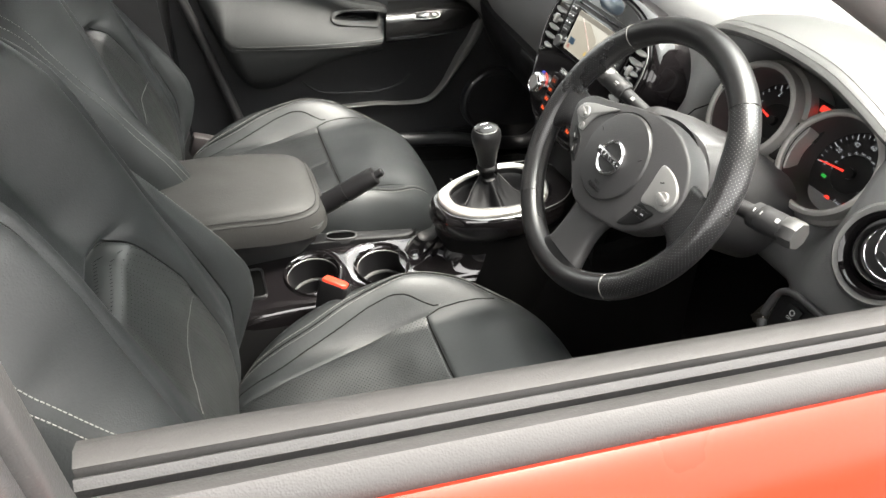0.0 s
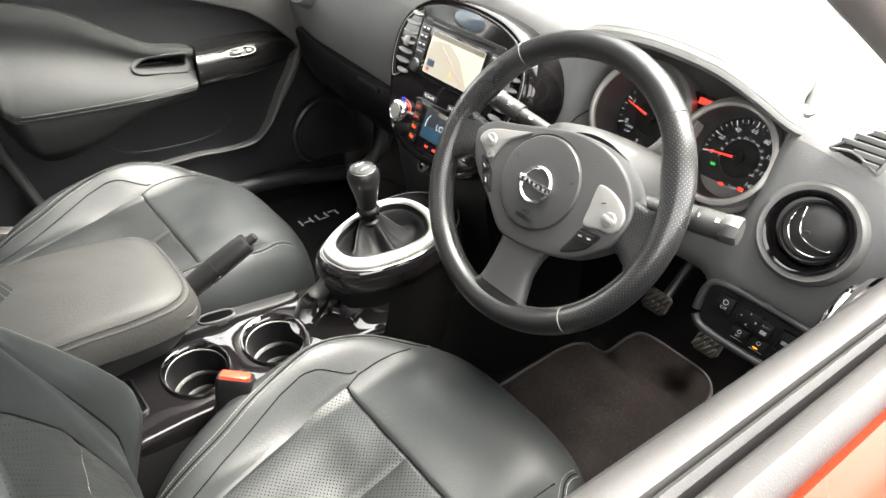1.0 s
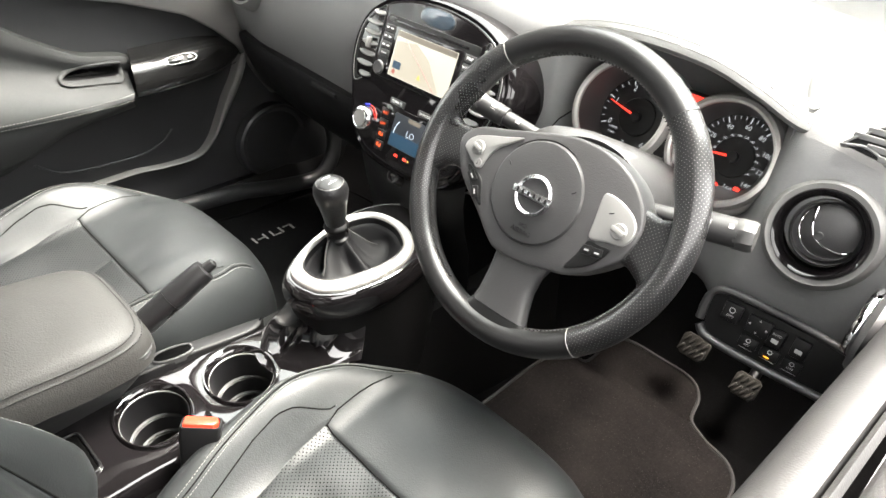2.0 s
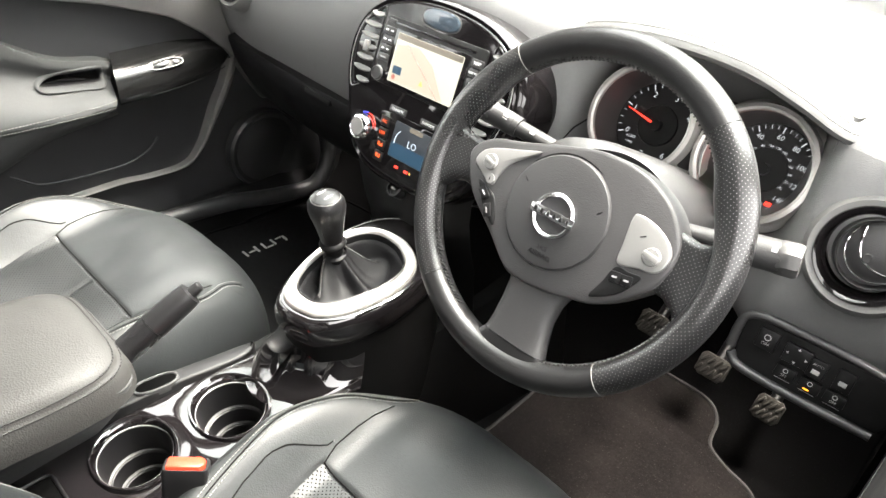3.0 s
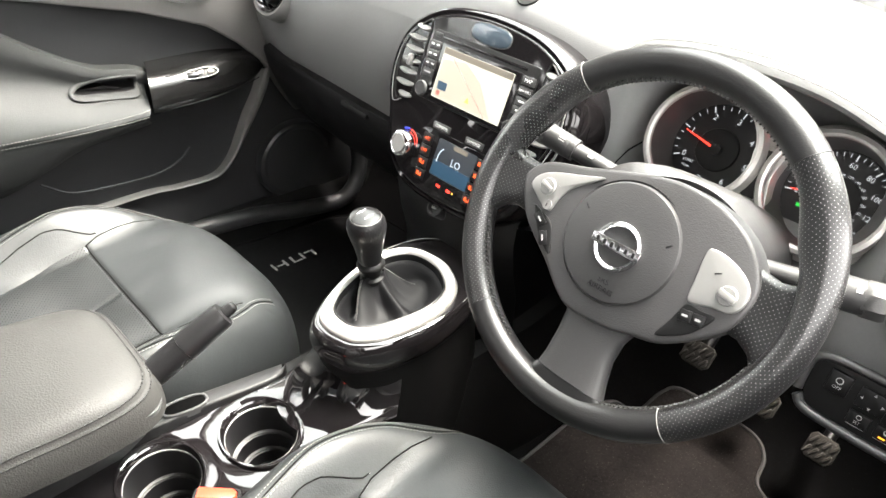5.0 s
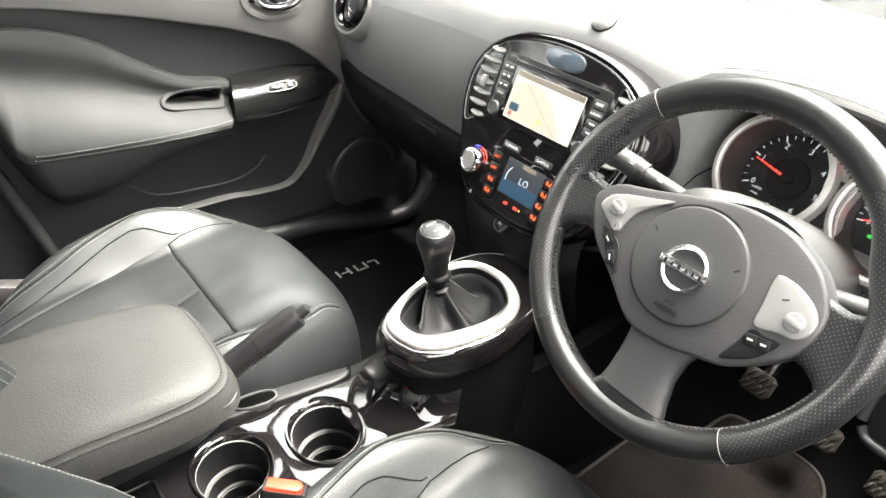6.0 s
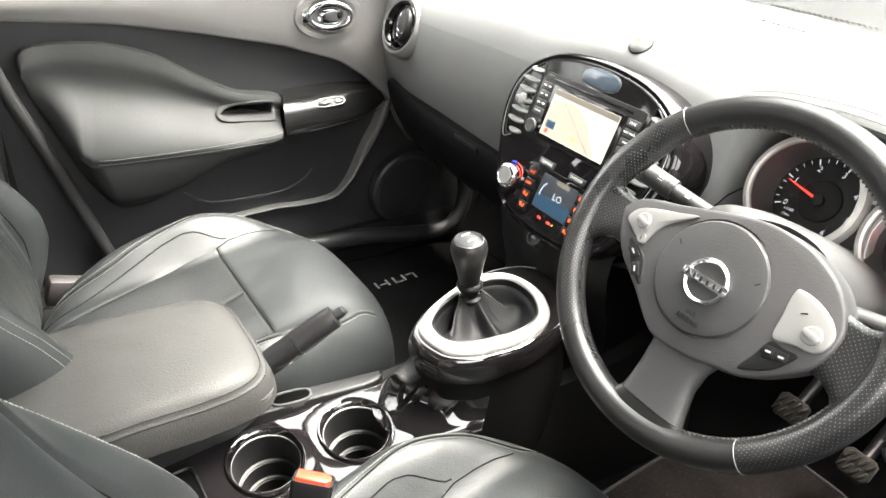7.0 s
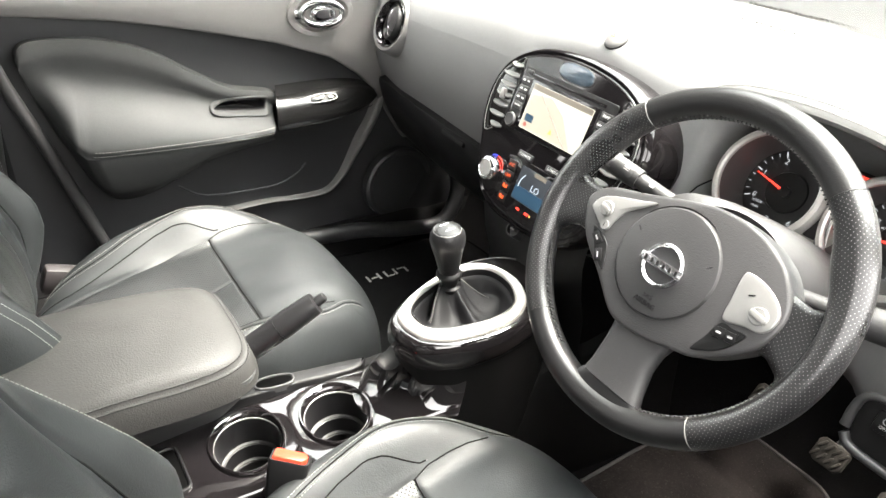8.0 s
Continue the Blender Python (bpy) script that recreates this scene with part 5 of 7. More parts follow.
# ---- instrument dials ----
TICKS = {0: (0.279, 0.316, 0.979, "tachometer"), 1: (0.421, 0.324, 0.972, "speedometer")}
for which, (cx, cy, cz, nm) in TICKS.items():
    g = frm((cx, cy, cz), (1, 0, 0), (0, 0.43, 0.9))
    d0 = part(nm, revolve([(0.0, 0.0), (0.0560, 0.0), (0.0565, 0.001)], g, 48), DIAL, clu, "black dial with white figures and a red needle")
    part("inner_disc", revolve([(0.0, 0.0022), (0.026, 0.0022), (0.027, 0.0)], g, 40), PLASTIC_DARK, d0)
    part("dial_tube", revolve([(0.0560, -0.0005), (0.0575, 0.022), (0.0615, 0.060)], g, 56), DIAL_WALL, d0)
    part("silver_ring", revolve([(0.0605, 0.0585), (0.0615, 0.0625), (0.0645, 0.0640), (0.0690, 0.0625), (0.0710, 0.0570), (0.0715, 0.044), (0.0770, 0.040), (0.0775, 0.030), (0.0775, -0.02)], g, 64), RING_SILVER, d0, "satin silver dial ring")
    a_lo, a_hi = (188, -76) if which else (206, -99)
    steps = 32 if which else 28
    for i in range(steps + 1):
        a = radians(a_lo + (a_hi - a_lo) * i / steps)
        big = i % 4 == 0
        r1 = 0.0535
        L_ = 0.0075 if big else 0.0045
        part("tick", rbox((L_, 0.0016 if big else 0.0008, 0.0004), g @ Matrix.Rotation(a, 4, "Z") @ Matrix.Translation((r1 - L_ / 2, 0, 0.0005)), 0.0001, 1), WHITE_GLOW, d0)
        if big:
            txt = str((i // 4) * 20) if which else str(i // 4)
            part("figure", letters(txt, 0.0105 if not which else 0.0088, g @ Matrix.Translation((0.0405 * math.cos(a), 0.0405 * math.sin(a), 0.0005)) @ Matrix.Rotation(radians(-8), 4, "Z"), 0.0001), WHITE_GLOW, d0)
    if which:
        for i in range(13):
            a = radians(192 + (-28 - 192) * i / 12)
            part("figure", letters(str(i * 20), 0.0044, g @ Matrix.Translation((0.0285 * math.cos(a), 0.0285 * math.sin(a), 0.0005)), 0.0001), WHITE_GLOW, d0)
        part("warning_lamp", revolve([(0.0, 0.0012), (0.0045, 0.0012), (0.0045, 0.0)], g @ Matrix.Translation((-0.006, -0.042, 0)), 16), RED_GLOW, d0)
        part("warning_lamp", rbox((0.008, 0.005, 0.001), g @ Matrix.Translation((0.022, -0.036, 0.0008)), 0.0003, 1), RED_GLOW, d0)
        part("indicator_lamp", rbox((0.007, 0.004, 0.001), g @ Matrix.Translation((-0.030, -0.020, 0.0008)), 0.0003, 1), GREEN_GLOW, d0)
        an = radians(187)
    else:
        part("unit_text", letters("x1000", 0.0055, g @ Matrix.Translation((-0.028, -0.024, 0.0005)), 0.0001), WHITE_GLOW, d0)
        part("unit_text", letters("r/min", 0.0050, g @ Matrix.Translation((-0.028, -0.031, 0.0005)), 0.0001), WHITE_GLOW, d0)
        an = radians(167)
    part("needle", loft([[g @ Matrix.Rotation(an, 4, "Z") @ V((x, s * w, 0.006 + z)) for s, z in ((-1, 0), (1, 0), (1, 0.0012), (-1, 0.0012))] for x, w in ((0.006, 0.0016), (0.046, 0.0006))]), RED_GLOW, d0, "lit red needle")
    part("needle_hub", revolve([(0.0075, 0.001), (0.0070, 0.0085), (0.0, 0.009)], g, 24), PLASTIC_DARK, d0)
# silver bridge between the dials, with the trip computer and two pins
gb = frm((0.350, 0.268, 0.992), (1, 0, 0), (0, 0.43, 0.9))
part("bridge", prism([(p.x, p.y) for p in spline([(-0.016, 0.030), (0.016, 0.030), (0.014, 0.0), (0.022, -0.030), (0.034, -0.060), (0.0, -0.066), (-0.034, -0.060), (-0.022, -0.030), (-0.014, 0.0)], 4, True)], -0.03, -0.004, gb, 0.001), RING_SILVER, clu, "satin silver bridge between the dials")
trip = part("trip_computer", prism(rrect(0.040, 0.052, 0.003, 3, (0.0, 0.040)), 0.0, 0.0022, gb @ Matrix.Translation((0, 0, -0.030)), 0.0005), DIAL, clu, "trip computer with red figures")
part("slot_window", prism(rrect(0.018, 0.056, 0.003, 3, (0.0, 0.0)), 0.0, 0.0018, gb @ Matrix.Translation((0, 0.000, -0.0045)), 0.0005), DIAL, clu)
for i in range(5):
    part("figure_bar", rbox((0.0050, 0.0085, 0.0004), gb @ Matrix.Translation((-0.004 + i * 0.0055, 0.057, -0.0274)), 0.0001, 1), RED_GLOW, trip)
for i in range(3):
    part("figure_bar", rbox((0.0050, 0.0075, 0.0004), gb @ Matrix.Translation((0.006 + i * 0.0055, 0.045, -0.0274)), 0.0001, 1), RED_GLOW, trip)
part("fuel_mark", rbox((0.0060, 0.008, 0.0004), gb @ Matrix.Translation((-0.015, 0.054, -0.0274)), 0.0001, 1), RED_GLOW, trip)
for dx in (-0.020, 0.012):
    part("reset_pin", revolve([(0.0042, 0.0), (0.0042, 0.006), (0.0035, 0.0072), (0.0, 0.0072)], gb @ Matrix.Translation((dx, -0.028 + dx * 0.05, -0.004)), 20), CHROME, clu)

# joint line between the dial binnacle and the centre of the dash
part("joint", tube([V((x, y, z)) for x, y, z in ((0.188, 0.232, 0.935), (0.196, 0.228, 0.955), (0.204, 0.236, 0.972), (0.212, 0.252, 0.982))], 0.0009, 6), BLACKHOLE, dash)
# ---- visor over the dials ----
vis = thing("dial_visor", (0.34, 0.32, 1.06), "stitched leather-look visor over the instrument dials", "dashboard visor")
# front edge as x, y, z
edge = spline([(0.140, 0.278, 1.066), (0.178, 0.263, 1.090), (0.235, 0.252, 1.106), (0.31, 0.248, 1.114), (0.39, 0.248, 1.110), (0.45, 0.250, 1.094), (0.490, 0.255, 1.077), (0.509, 0.263, 1.070), (0.519, 0.279, 1.071), (0.521, 0.305, 1.076), (0.517, 0.345, 1.080)], 8)
inward = []
for i, p in enumerate(edge):
    t = edge[min(i + 2, len(edge) - 1)] - edge[max(i - 2, 0)]
    inward.append(V((-t.y, t.x, 0)).normalized())
rows = []
for i, (p, n) in enumerate(zip(edge, inward)):
    w = math.sin(math.pi * i / (len(edge) - 1)) ** 0.4
    k = (0.35 + 0.65 * w) * (1 - 0.55 * smoothstep(0.47, 0.515, p.x))
    rows.append([p + n * (d * k if abs(d) > 0.015 else d) + V((0, 0, dz - 0.020 * smoothstep(0.80, 1.0, i / (len(edge) - 1)) * (d > 0.01))) for d, dz in ((0.125, -0.017), (0.05, -0.016), (0.012, -0.0150), (-0.002, -0.0135), (-0.0075, -0.0105), (-0.009, -0.006), (-0.0055, -0.001), (0.002, 0.0035), (0.012, 0.0075), (0.030, 0.012), (0.060, 0.0150), (0.10, 0.0145), (0.15, 0.004), (0.20, -0.020))])
part("visor_cover", grid_bm(rows), LEATHER_DASH, vis)
for d, dz in ((-0.0040, 0.0008), (0.0060, 0.0058)):
    part("stitching", stitches([p + n * d + V((0, 0, dz)) for p, n in list(zip(edge, inward))[2:-6]]), THREAD_MID, vis, "pale double stitching")
# cheek that closes the visor's end down to the dash
rows = [[p + n * d + V((0, 0, dz)) for d, dz in ((0.020, -0.010), (0.003, -0.015), (0.006, -0.040), (0.004, -0.070), (-0.008, -0.105))] for p, n in zip(edge, inward) if p.x > 0.494]
part("cheek", grid_bm(rows), DASH, vis, "grey cheek below the visor's end")

# ---- vents at the dash ends ----
def round_vent(x, y, z, sx):
    v = thing("air_vent", (x, y, z - 0.06), "round gloss black air vent at the dash end", "air vent", group="dash end vents")
    m = frm((x, y, z), (1, 0.0, 0), (0, 0.36, 0.93)) @ Matrix.Scale(0.93, 4)
    part("surround", revolve([(0.068, -0.030), (0.066, -0.004), (0.060, 0.003), (0.054, 0.001), (0.053, -0.006)], m, 64), GREY_PLASTIC, v, "soft grey outer ring")
    part("bezel", revolve([(0.0545, -0.010), (0.0540, 0.001), (0.0525, 0.0035), (0.0490, 0.0015), (0.0445, -0.0050), (0.0415, -0.0130), (0.0405, -0.03)], m, 64), PIANO, v, "gloss black bezel")
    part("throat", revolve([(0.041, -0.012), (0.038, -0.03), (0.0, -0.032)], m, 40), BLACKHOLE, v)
    ball = m @ Matrix.Translation((0.004, 0.004, -0.004)) @ Matrix.Rotation(radians(14 * sx), 4, "Y")
    part("rotating_ring", revolve([(0.0395, -0.012), (0.0395, 0.004), (0.0375, 0.0065), (0.0355, 0.004), (0.035, -0.010)], ball, 48), PLASTIC_DARK, v)
    part("flap", revolve([(0.0335, -0.002), (0.030, 0.003), (0.020, 0.0065), (0.0, 0.0080)], ball @ Matrix.Translation((0.004, 0.004, 0)), 40), STALK, v, "grained round flap")
    part("flap_edge", tube([ball @ V((0.004 + 0.0335 * math.cos(a), 0.004 + 0.0335 * math.sin(a), 0.0005)) for a in np.linspace(radians(150), radians(300), 24)], 0.0009, 8), CHROME, v)
    part("flap_split", tube([ball @ V((0.004 + x, 0.004 + y, 0.0085 - 5.2 * (x * x + y * y))) for x, y in ((p.x, p.y) for p in spline([(-0.024, 0.021), (-0.022, 0.004), (-0.015, -0.012), (0.002, -0.020), (0.020, -0.020), (0.029, -0.014)], 6))], 0.0010, 8), CHROME, v, "bright curved split line")
    part("flap_dimple", revolve([(0.0055, 0.0074), (0.0045, 0.0082), (0.0, 0.0078)], ball @ Matrix.Translation((-0.006, -0.006, 0)), 20), PLASTIC_DARK, v)
    return v


round_vent(0.571, 0.218, 0.975, 1)
round_vent(-0.578, 0.222, 1.000, -1)
# side window demister grille
gm = frm((0.583, 0.252, 1.078), (1, 0.1, 0), (0, 0.5, 0.85))
go = [(p.x, p.y) for p in spline([(-0.036, -0.012), (-0.012, 0.012), (0.012, 0.027), (0.022, 0.022), (0.024, 0.0), (0.020, -0.022), (0.008, -0.018), (-0.012, -0.010)], 5, True)]
dg = thing("demister_grille", (0.583, 0.255, 1.05), "small grey demister grille on the dash corner", "air vent")
part("frame", ring_prism(go, inset(go, 0.003), -0.012, 0.0035, gm, 0.001), DASH, dg)
# flat dark fill stands for the shade between the grille's slats
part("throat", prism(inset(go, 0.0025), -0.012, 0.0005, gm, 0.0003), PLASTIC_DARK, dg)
for i in range(5):
    y = 0.018 - i * 0.0085
    x0, x1 = (-0.004, 0.018) if i == 0 else (-0.018, 0.020) if i == 1 else (-0.028, 0.021) if i == 2 else (-0.012, 0.020) if i == 3 else (0.002, 0.018)
    part("slat", rbox((x1 - x0, 0.0062, 0.003), gm @ Matrix.Translation(((x0 + x1) / 2, y, 0.0022)) @ Matrix.Rotation(radians(25), 4, "X"), 0.001), DASH, dg)

# ---- switch panel below the driver's vent ----
SP = frm((0.56, 0.193, 0.842), (1, 0, 0), (0, 0.3, 1))
sp = thing("switch_panel", (0.56, 0.2, 0.80), "black switch panel under the dashboard end", "switch panel")
part("recess", prism([(p.x, p.y) for p in spline([(-0.064, 0.018), (-0.03, 0.024), (0.04, 0.024), (0.09, 0.020), (0.09, -0.034), (0.0, -0.036), (-0.050, -0.034), (-0.062, -0.024)], 4, True)], -0.03, 0.001, SP, 0.002), PLASTIC_DARK, sp)
part("lip", tube([SP @ V((p.x, p.y, 0.004)) for p in spline([(-0.066, -0.026), (-0.056, -0.036), (-0.03, -0.039), (0.02, -0.039), (0.09, -0.036)], 8)], 0.0062, 12, flat=0.8), SATIN_BLACK, sp, "satin black lower lip")
part("hood", tube([SP @ V((p.x, p.y, 0.003)) for p in spline([(-0.069, -0.020), (-0.070, 0.004), (-0.066, 0.020), (-0.050, 0.028), (-0.01, 0.030), (0.04, 0.030), (0.09, 0.026)], 8)], 0.0055, 12, flat=0.8), PLASTIC, sp, "grained hood over the switches")
def ink(text, size, x, y, h, parent):
    part("lettering", letters(text, size, SP @ Matrix.Translation((x, y, h)), 0.0001), GREY_INK, parent)


for x, y, w, h in ((-0.037, 0.006, 0.022, 0.024), (-0.0035, 0.005, 0.028, 0.022), (0.019, 0.002, 0.018, 0.022), (0.046, 0.004, 0.018, 0.024)):
    k = part("switch", rbox((w, h, 0.008), SP @ Matrix.Translation((x, y, 0.002)), 0.0015), PLASTIC_DARK, sp)
    if x < -0.03:
        ink("OFF", 0.0052, x, y - 0.005, 0.0062, k)
        part("switch_mark", revolve([(0.0036, 0.0), (0.0038, 0.0004), (0.0028, 0.0004), (0.0028, 0.0)], SP @ Matrix.Translation((x, y + 0.003, 0.0061)), 20), GREY_INK, k)
    elif x < 0:
        for dx, dy, r in ((-0.010, 0, 90), (0.010, 0, -90), (0, 0.008, 0), (0, -0.008, 180)):
            part("arrow", prism([(-0.0016, -0.0011), (0.0016, -0.0011), (0.0, 0.0016)], 0.0, 0.0004, SP @ Matrix.Translation((x + dx, y + dy, 0.0060)) @ Matrix.Rotation(radians(r), 4, "Z"), 0.0001, 1), GREY_INK, k)
    else:
        if x < 0.03:
            ink("AUTO", 0.0040, x, y + 0.005, 0.0062, k)
        part("switch_mark", rbox((w * 0.45, 0.0050, 0.0006), SP @ Matrix.Translation((x, y - 0.003, 0.0062)), 0.0002, 1), GREY_INK, k)
for x, word in ((-0.0065, "SET"), (0.020, ""), (0.046, "OFF")):
    k = part("switch", rbox((0.022, 0.014, 0.006), SP @ Matrix.Translation((x, -0.019, 0.001)), 0.0015), PLASTIC_DARK, sp)
    part("switch_mark", revolve([(0.0026, 0.0), (0.0028, 0.0004), (0.0019, 0.0004), (0.0019, 0.0)], SP @ Matrix.Translation((x, -0.0165, 0.0041)), 16), GREY_INK, k)
    if word:
        ink(word, 0.0042, x, -0.0225, 0.0042, k)
    part("underline", rbox((0.017, 0.0007, 0.0004), SP @ Matrix.Translation((x, -0.0278, 0.0024)), 0.0001, 1), GREY_INK, sp)
part("amber_lamp", rbox((0.0062, 0.0018, 0.0006), SP @ Matrix.Translation((0.0185, -0.0240, 0.0042)), 0.0002, 1), AMBER_GLOW, sp)

# ---- glove box line on the passenger side ----
gl = thing("glove_box", (-0.42, 0.28, 0.70), "dark plastic glove box lid below the dash pad", "glove box")
rows = []
for x in np.linspace(-0.665, -0.185, 16):
    t = (x + 0.665) / 0.48
    zt = 0.863 - 0.024 * t
    rows.append([V((x, y + 0.012 * (2 * t - 1) ** 2, z)) for y, z in ((0.262, zt), (0.236, zt - 0.004), (0.234, zt - 0.012), (0.244, zt - 0.05), (0.262, zt - 0.09), (0.290, zt - 0.14), (0.330, zt - 0.18), (0.38, zt - 0.20))])
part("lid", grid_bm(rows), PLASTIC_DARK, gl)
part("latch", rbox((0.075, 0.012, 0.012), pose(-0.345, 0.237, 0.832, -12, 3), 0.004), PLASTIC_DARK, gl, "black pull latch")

# defroster grille along the windscreen
df = thing("defroster_grille", (0.2, 0.52, 1.10), "dark slotted defroster grille on the dash top", "air vent")
for i in range(46):
    x = -0.02 + i * 0.0092
    y = 0.578 - 0.115 * ((x + 0.02) / 0.40) ** 2
    part("slot", rbox((0.0050, 0.0055, 0.004), pose(x, y, 1.1098 - 0.008 * max(0.0, (x - 0.15)) * 4, 0, 0, -20), 0.001, 1), GREY_PLASTIC, df)
# ---- steering wheel ----
SW = frm((0.336, 0.025, 0.993), (1, 0, 0), (0, 0.469, 0.883))
whl = thing("steering_wheel", (0.336, 0.025, 0.993), "black leather steering wheel with silver switch panels", "steering wheel")


def rim_piece(a0, a1, n):
    """A stretch of the rim; its UV runs along and round the tube."""
    R, r = 0.1650, 0.0162
    rows = []
    for i in range(n + 1):
        a = radians(a0 + (a1 - a0) * i / n)
        row = []
        for b in np.linspace(0, 2 * math.pi, 25)[:-1]:
            # thumb rests swell inwards above the side spokes
            rest = 0.0060 * max(0.0, -math.cos(b)) ** 2 * (bump(math.degrees(a) % 360 - 27, 11) + bump(math.degrees(a) - 151, 11))
            q = R + r * 0.97 * math.cos(b) - rest
            row.append(SW @ V((q * math.cos(a), q * math.sin(a), r * 1.08 * math.sin(b))))
        rows.append(row)
    bm = grid_bm(rows, close_u=True)
    uv = bm.loops.layers.uv.new("UVMap")
    bm.verts.index_update()
    for f in bm.faces:
        js = [lp.vert.index % 24 for lp in f.loops]
        wrap = max(js) - min(js) > 12
        for lp in f.loops:
            i, j = divmod(lp.vert.index, 24)
            if wrap and j < 12:
                j += 24
            lp[uv].uv = (radians(abs(a1 - a0)) * R * i / n, 2 * math.pi * r * j / 24)
    return bm


for a0, a1, mt, nm in ((49, 131, RIM_LEATHER, "rim_top"), (131, 229, RIM_PERF, "rim_left"), (229, 311, RIM_LEATHER, "rim_bottom"), (311, 409, RIM_PERF, "rim_right")):
    part(nm, rim_piece(a0, a1, 40), mt, whl, "perforated leather grip" if mt is RIM_PERF else "")
# raised seams where the leathers meet
for a in (49, 131, 229, 311):
    ca, sa = math.cos(radians(a)), math.sin(radians(a))
    ring = [SW @ V(((0.165 + 0.0160 * math.cos(b)) * ca, (0.165 + 0.0160 * math.cos(b)) * sa, 0.0178 * math.sin(b))) for b in np.linspace(0, 2 * math.pi, 33)[:-1]]
    part("seam", tube(ring, 0.00045, 6, closed=True, up=SW.to_3x3() @ V((-sa, ca, 0))), THREAD if a in (131, 311) else RIM_LEATHER, whl)
# lacing round the inside of the rim
lace = bmesh.new()
for a in np.arange(0, 360, 1.75):
    if any(abs((a - c + 180) % 360 - 180) < h for c, h in ((10, 15), (170, 15), (262, 17))):
        continue
    ca, sa = math.cos(radians(a)), math.sin(radians(a))
    ta, r0 = V((-sa, ca, 0)), V((ca, sa, 0))
    p, q = r0 * 0.1497 + V((0, 0, 0.0065)) - ta * 0.0012, r0 * 0.1497 - V((0, 0, 0.0045)) * 0.2 + ta * 0.0012
    vs = [lace.verts.new(SW @ (e + ta * 0.0008 * s - r0 * 0.0010)) for e, s in ((p, -1), (p, 1), (q, 1), (q, -1))]
    vt = [lace.verts.new(SW @ (e + ta * 0.0008 * s + r0 * 0.0012)) for e, s in ((p, -1), (p, 1), (q, 1), (q, -1))]
    lace.faces.new(vs)
    for n in range(4):
        lace.faces.new((vs[n], vs[(n + 1) % 4], vt[(n + 1) % 4], vt[n]))
tagged(part("lacing", lace, RUBBER, whl, "dark cross stitching"), kind="stuff")

# hub shield
hub = [(p.x, p.y) for p in spline([(-0.121, 0.010), (-0.117, 0.026), (-0.100, 0.038), (-0.065, 0.047), (-0.021, 0.060), (0.021, 0.069), (0.062, 0.066), (0.095, 0.052), (0.114, 0.034), (0.1245, 0.014), (0.1235, -0.009), (0.112, -0.032), (0.077, -0.062), (0.045, -0.072), (0.020, -0.078), (-0.015, -0.080), (-0.034, -0.073), (-0.062, -0.051), (-0.102, -0.022)], 6, True)]


def dome(outline, h0, h1, rise, m, bevel=0.004):
    """A shield with rolled edges and a gently domed face."""
    cx = sum(p[0] for p in outline) / len(outline)
    cy = sum(p[1] for p in outline) / len(outline)
    rows = [[m @ V((*p, h0)) for p in outline]]
    for i in range(4):
        a = math.pi / 2 * i / 3
        rows.append([m @ V((*p, h1 - bevel * (1 - math.sin(a)))) for p in inset(outline, bevel * (1 - math.cos(a)))])
    base = inset(outline, bevel)
    for s in (0.85, 0.65, 0.45, 0.25, 0.06):
        rows.append([m @ V((cx + (p[0] - cx) * s, cy + (p[1] - cy) * s, h1 + rise * (1 - s * s))) for p in base])
    return loft(rows)


part("hub_shield", dome(hub, -0.025, 0.011, 0.004, SW), HUB_PLASTIC, whl)
# column-side cover behind the shield
back = [(p[0] * 0.8 + 0.004, p[1] * 0.95 + 0.008) for p in hub]
part("hub_back", loft([[SW @ V((p[0] * s, p[1] * s, h)) for p in back] for s, h in ((1.0, -0.02), (0.95, -0.045), (0.7, -0.065))]), PLASTIC_DARK, whl)
# spokes
def spoke(stations, name, material, label=""):
    """Loft of rounded bars: middle, half width across, half thickness, way across."""
    rows = []
    for (x, y, z), w, h, ang in stations:
        c, s_ = math.cos(radians(ang)), math.sin(radians(ang))
        rows.append([SW @ V((x + c * q[0], y + s_ * q[0], z + q[1])) for q in ellipse(w, h, 24, 3.0)])
    bm = loft(rows)
    uv = bm.loops.layers.uv.new("UVMap")
    inv = SW.inverted()
    for f in bm.faces:
        for lp in f.loops:
            q = inv @ lp.vert.co
            lp[uv].uv = (q.x, q.y)
    part(name, bm, material, whl, label)


spoke([((0.098, 0.003, -0.004), 0.031, 0.012, 100), ((0.122, 0.001, -0.004), 0.031, 0.012, 97), ((0.136, -0.004, -0.003), 0.033, 0.011, 94), ((0.150, -0.010, -0.001), 0.044, 0.010, 90), ((0.160, -0.012, 0.0), 0.058, 0.010, 88)], "spoke_right", RIM_PERF, "perforated leather spoke wrap")
spoke([((-0.098, 0.006, -0.004), 0.026, 0.012, 80), ((-0.120, 0.006, -0.004), 0.024, 0.012, 83), ((-0.136, 0.004, -0.003), 0.028, 0.011, 86), ((-0.150, 0.000, -0.001), 0.038, 0.010, 90), ((-0.160, -0.002, 0.0), 0.052, 0.010, 92)], "spoke_left", RIM_PERF, "perforated leather spoke wrap")
spoke([((0.012, -0.060, -0.004), 0.040, 0.012, 0), ((0.010, -0.085, -0.004), 0.032, 0.012, 0), ((0.010, -0.105, -0.003), 0.031, 0.012, 0), ((0.012, -0.128, -0.002), 0.034, 0.012, 0), ((0.013, -0.140, -0.001), 0.037, 0.0125, 0)], "spoke_lower", PLASTIC)
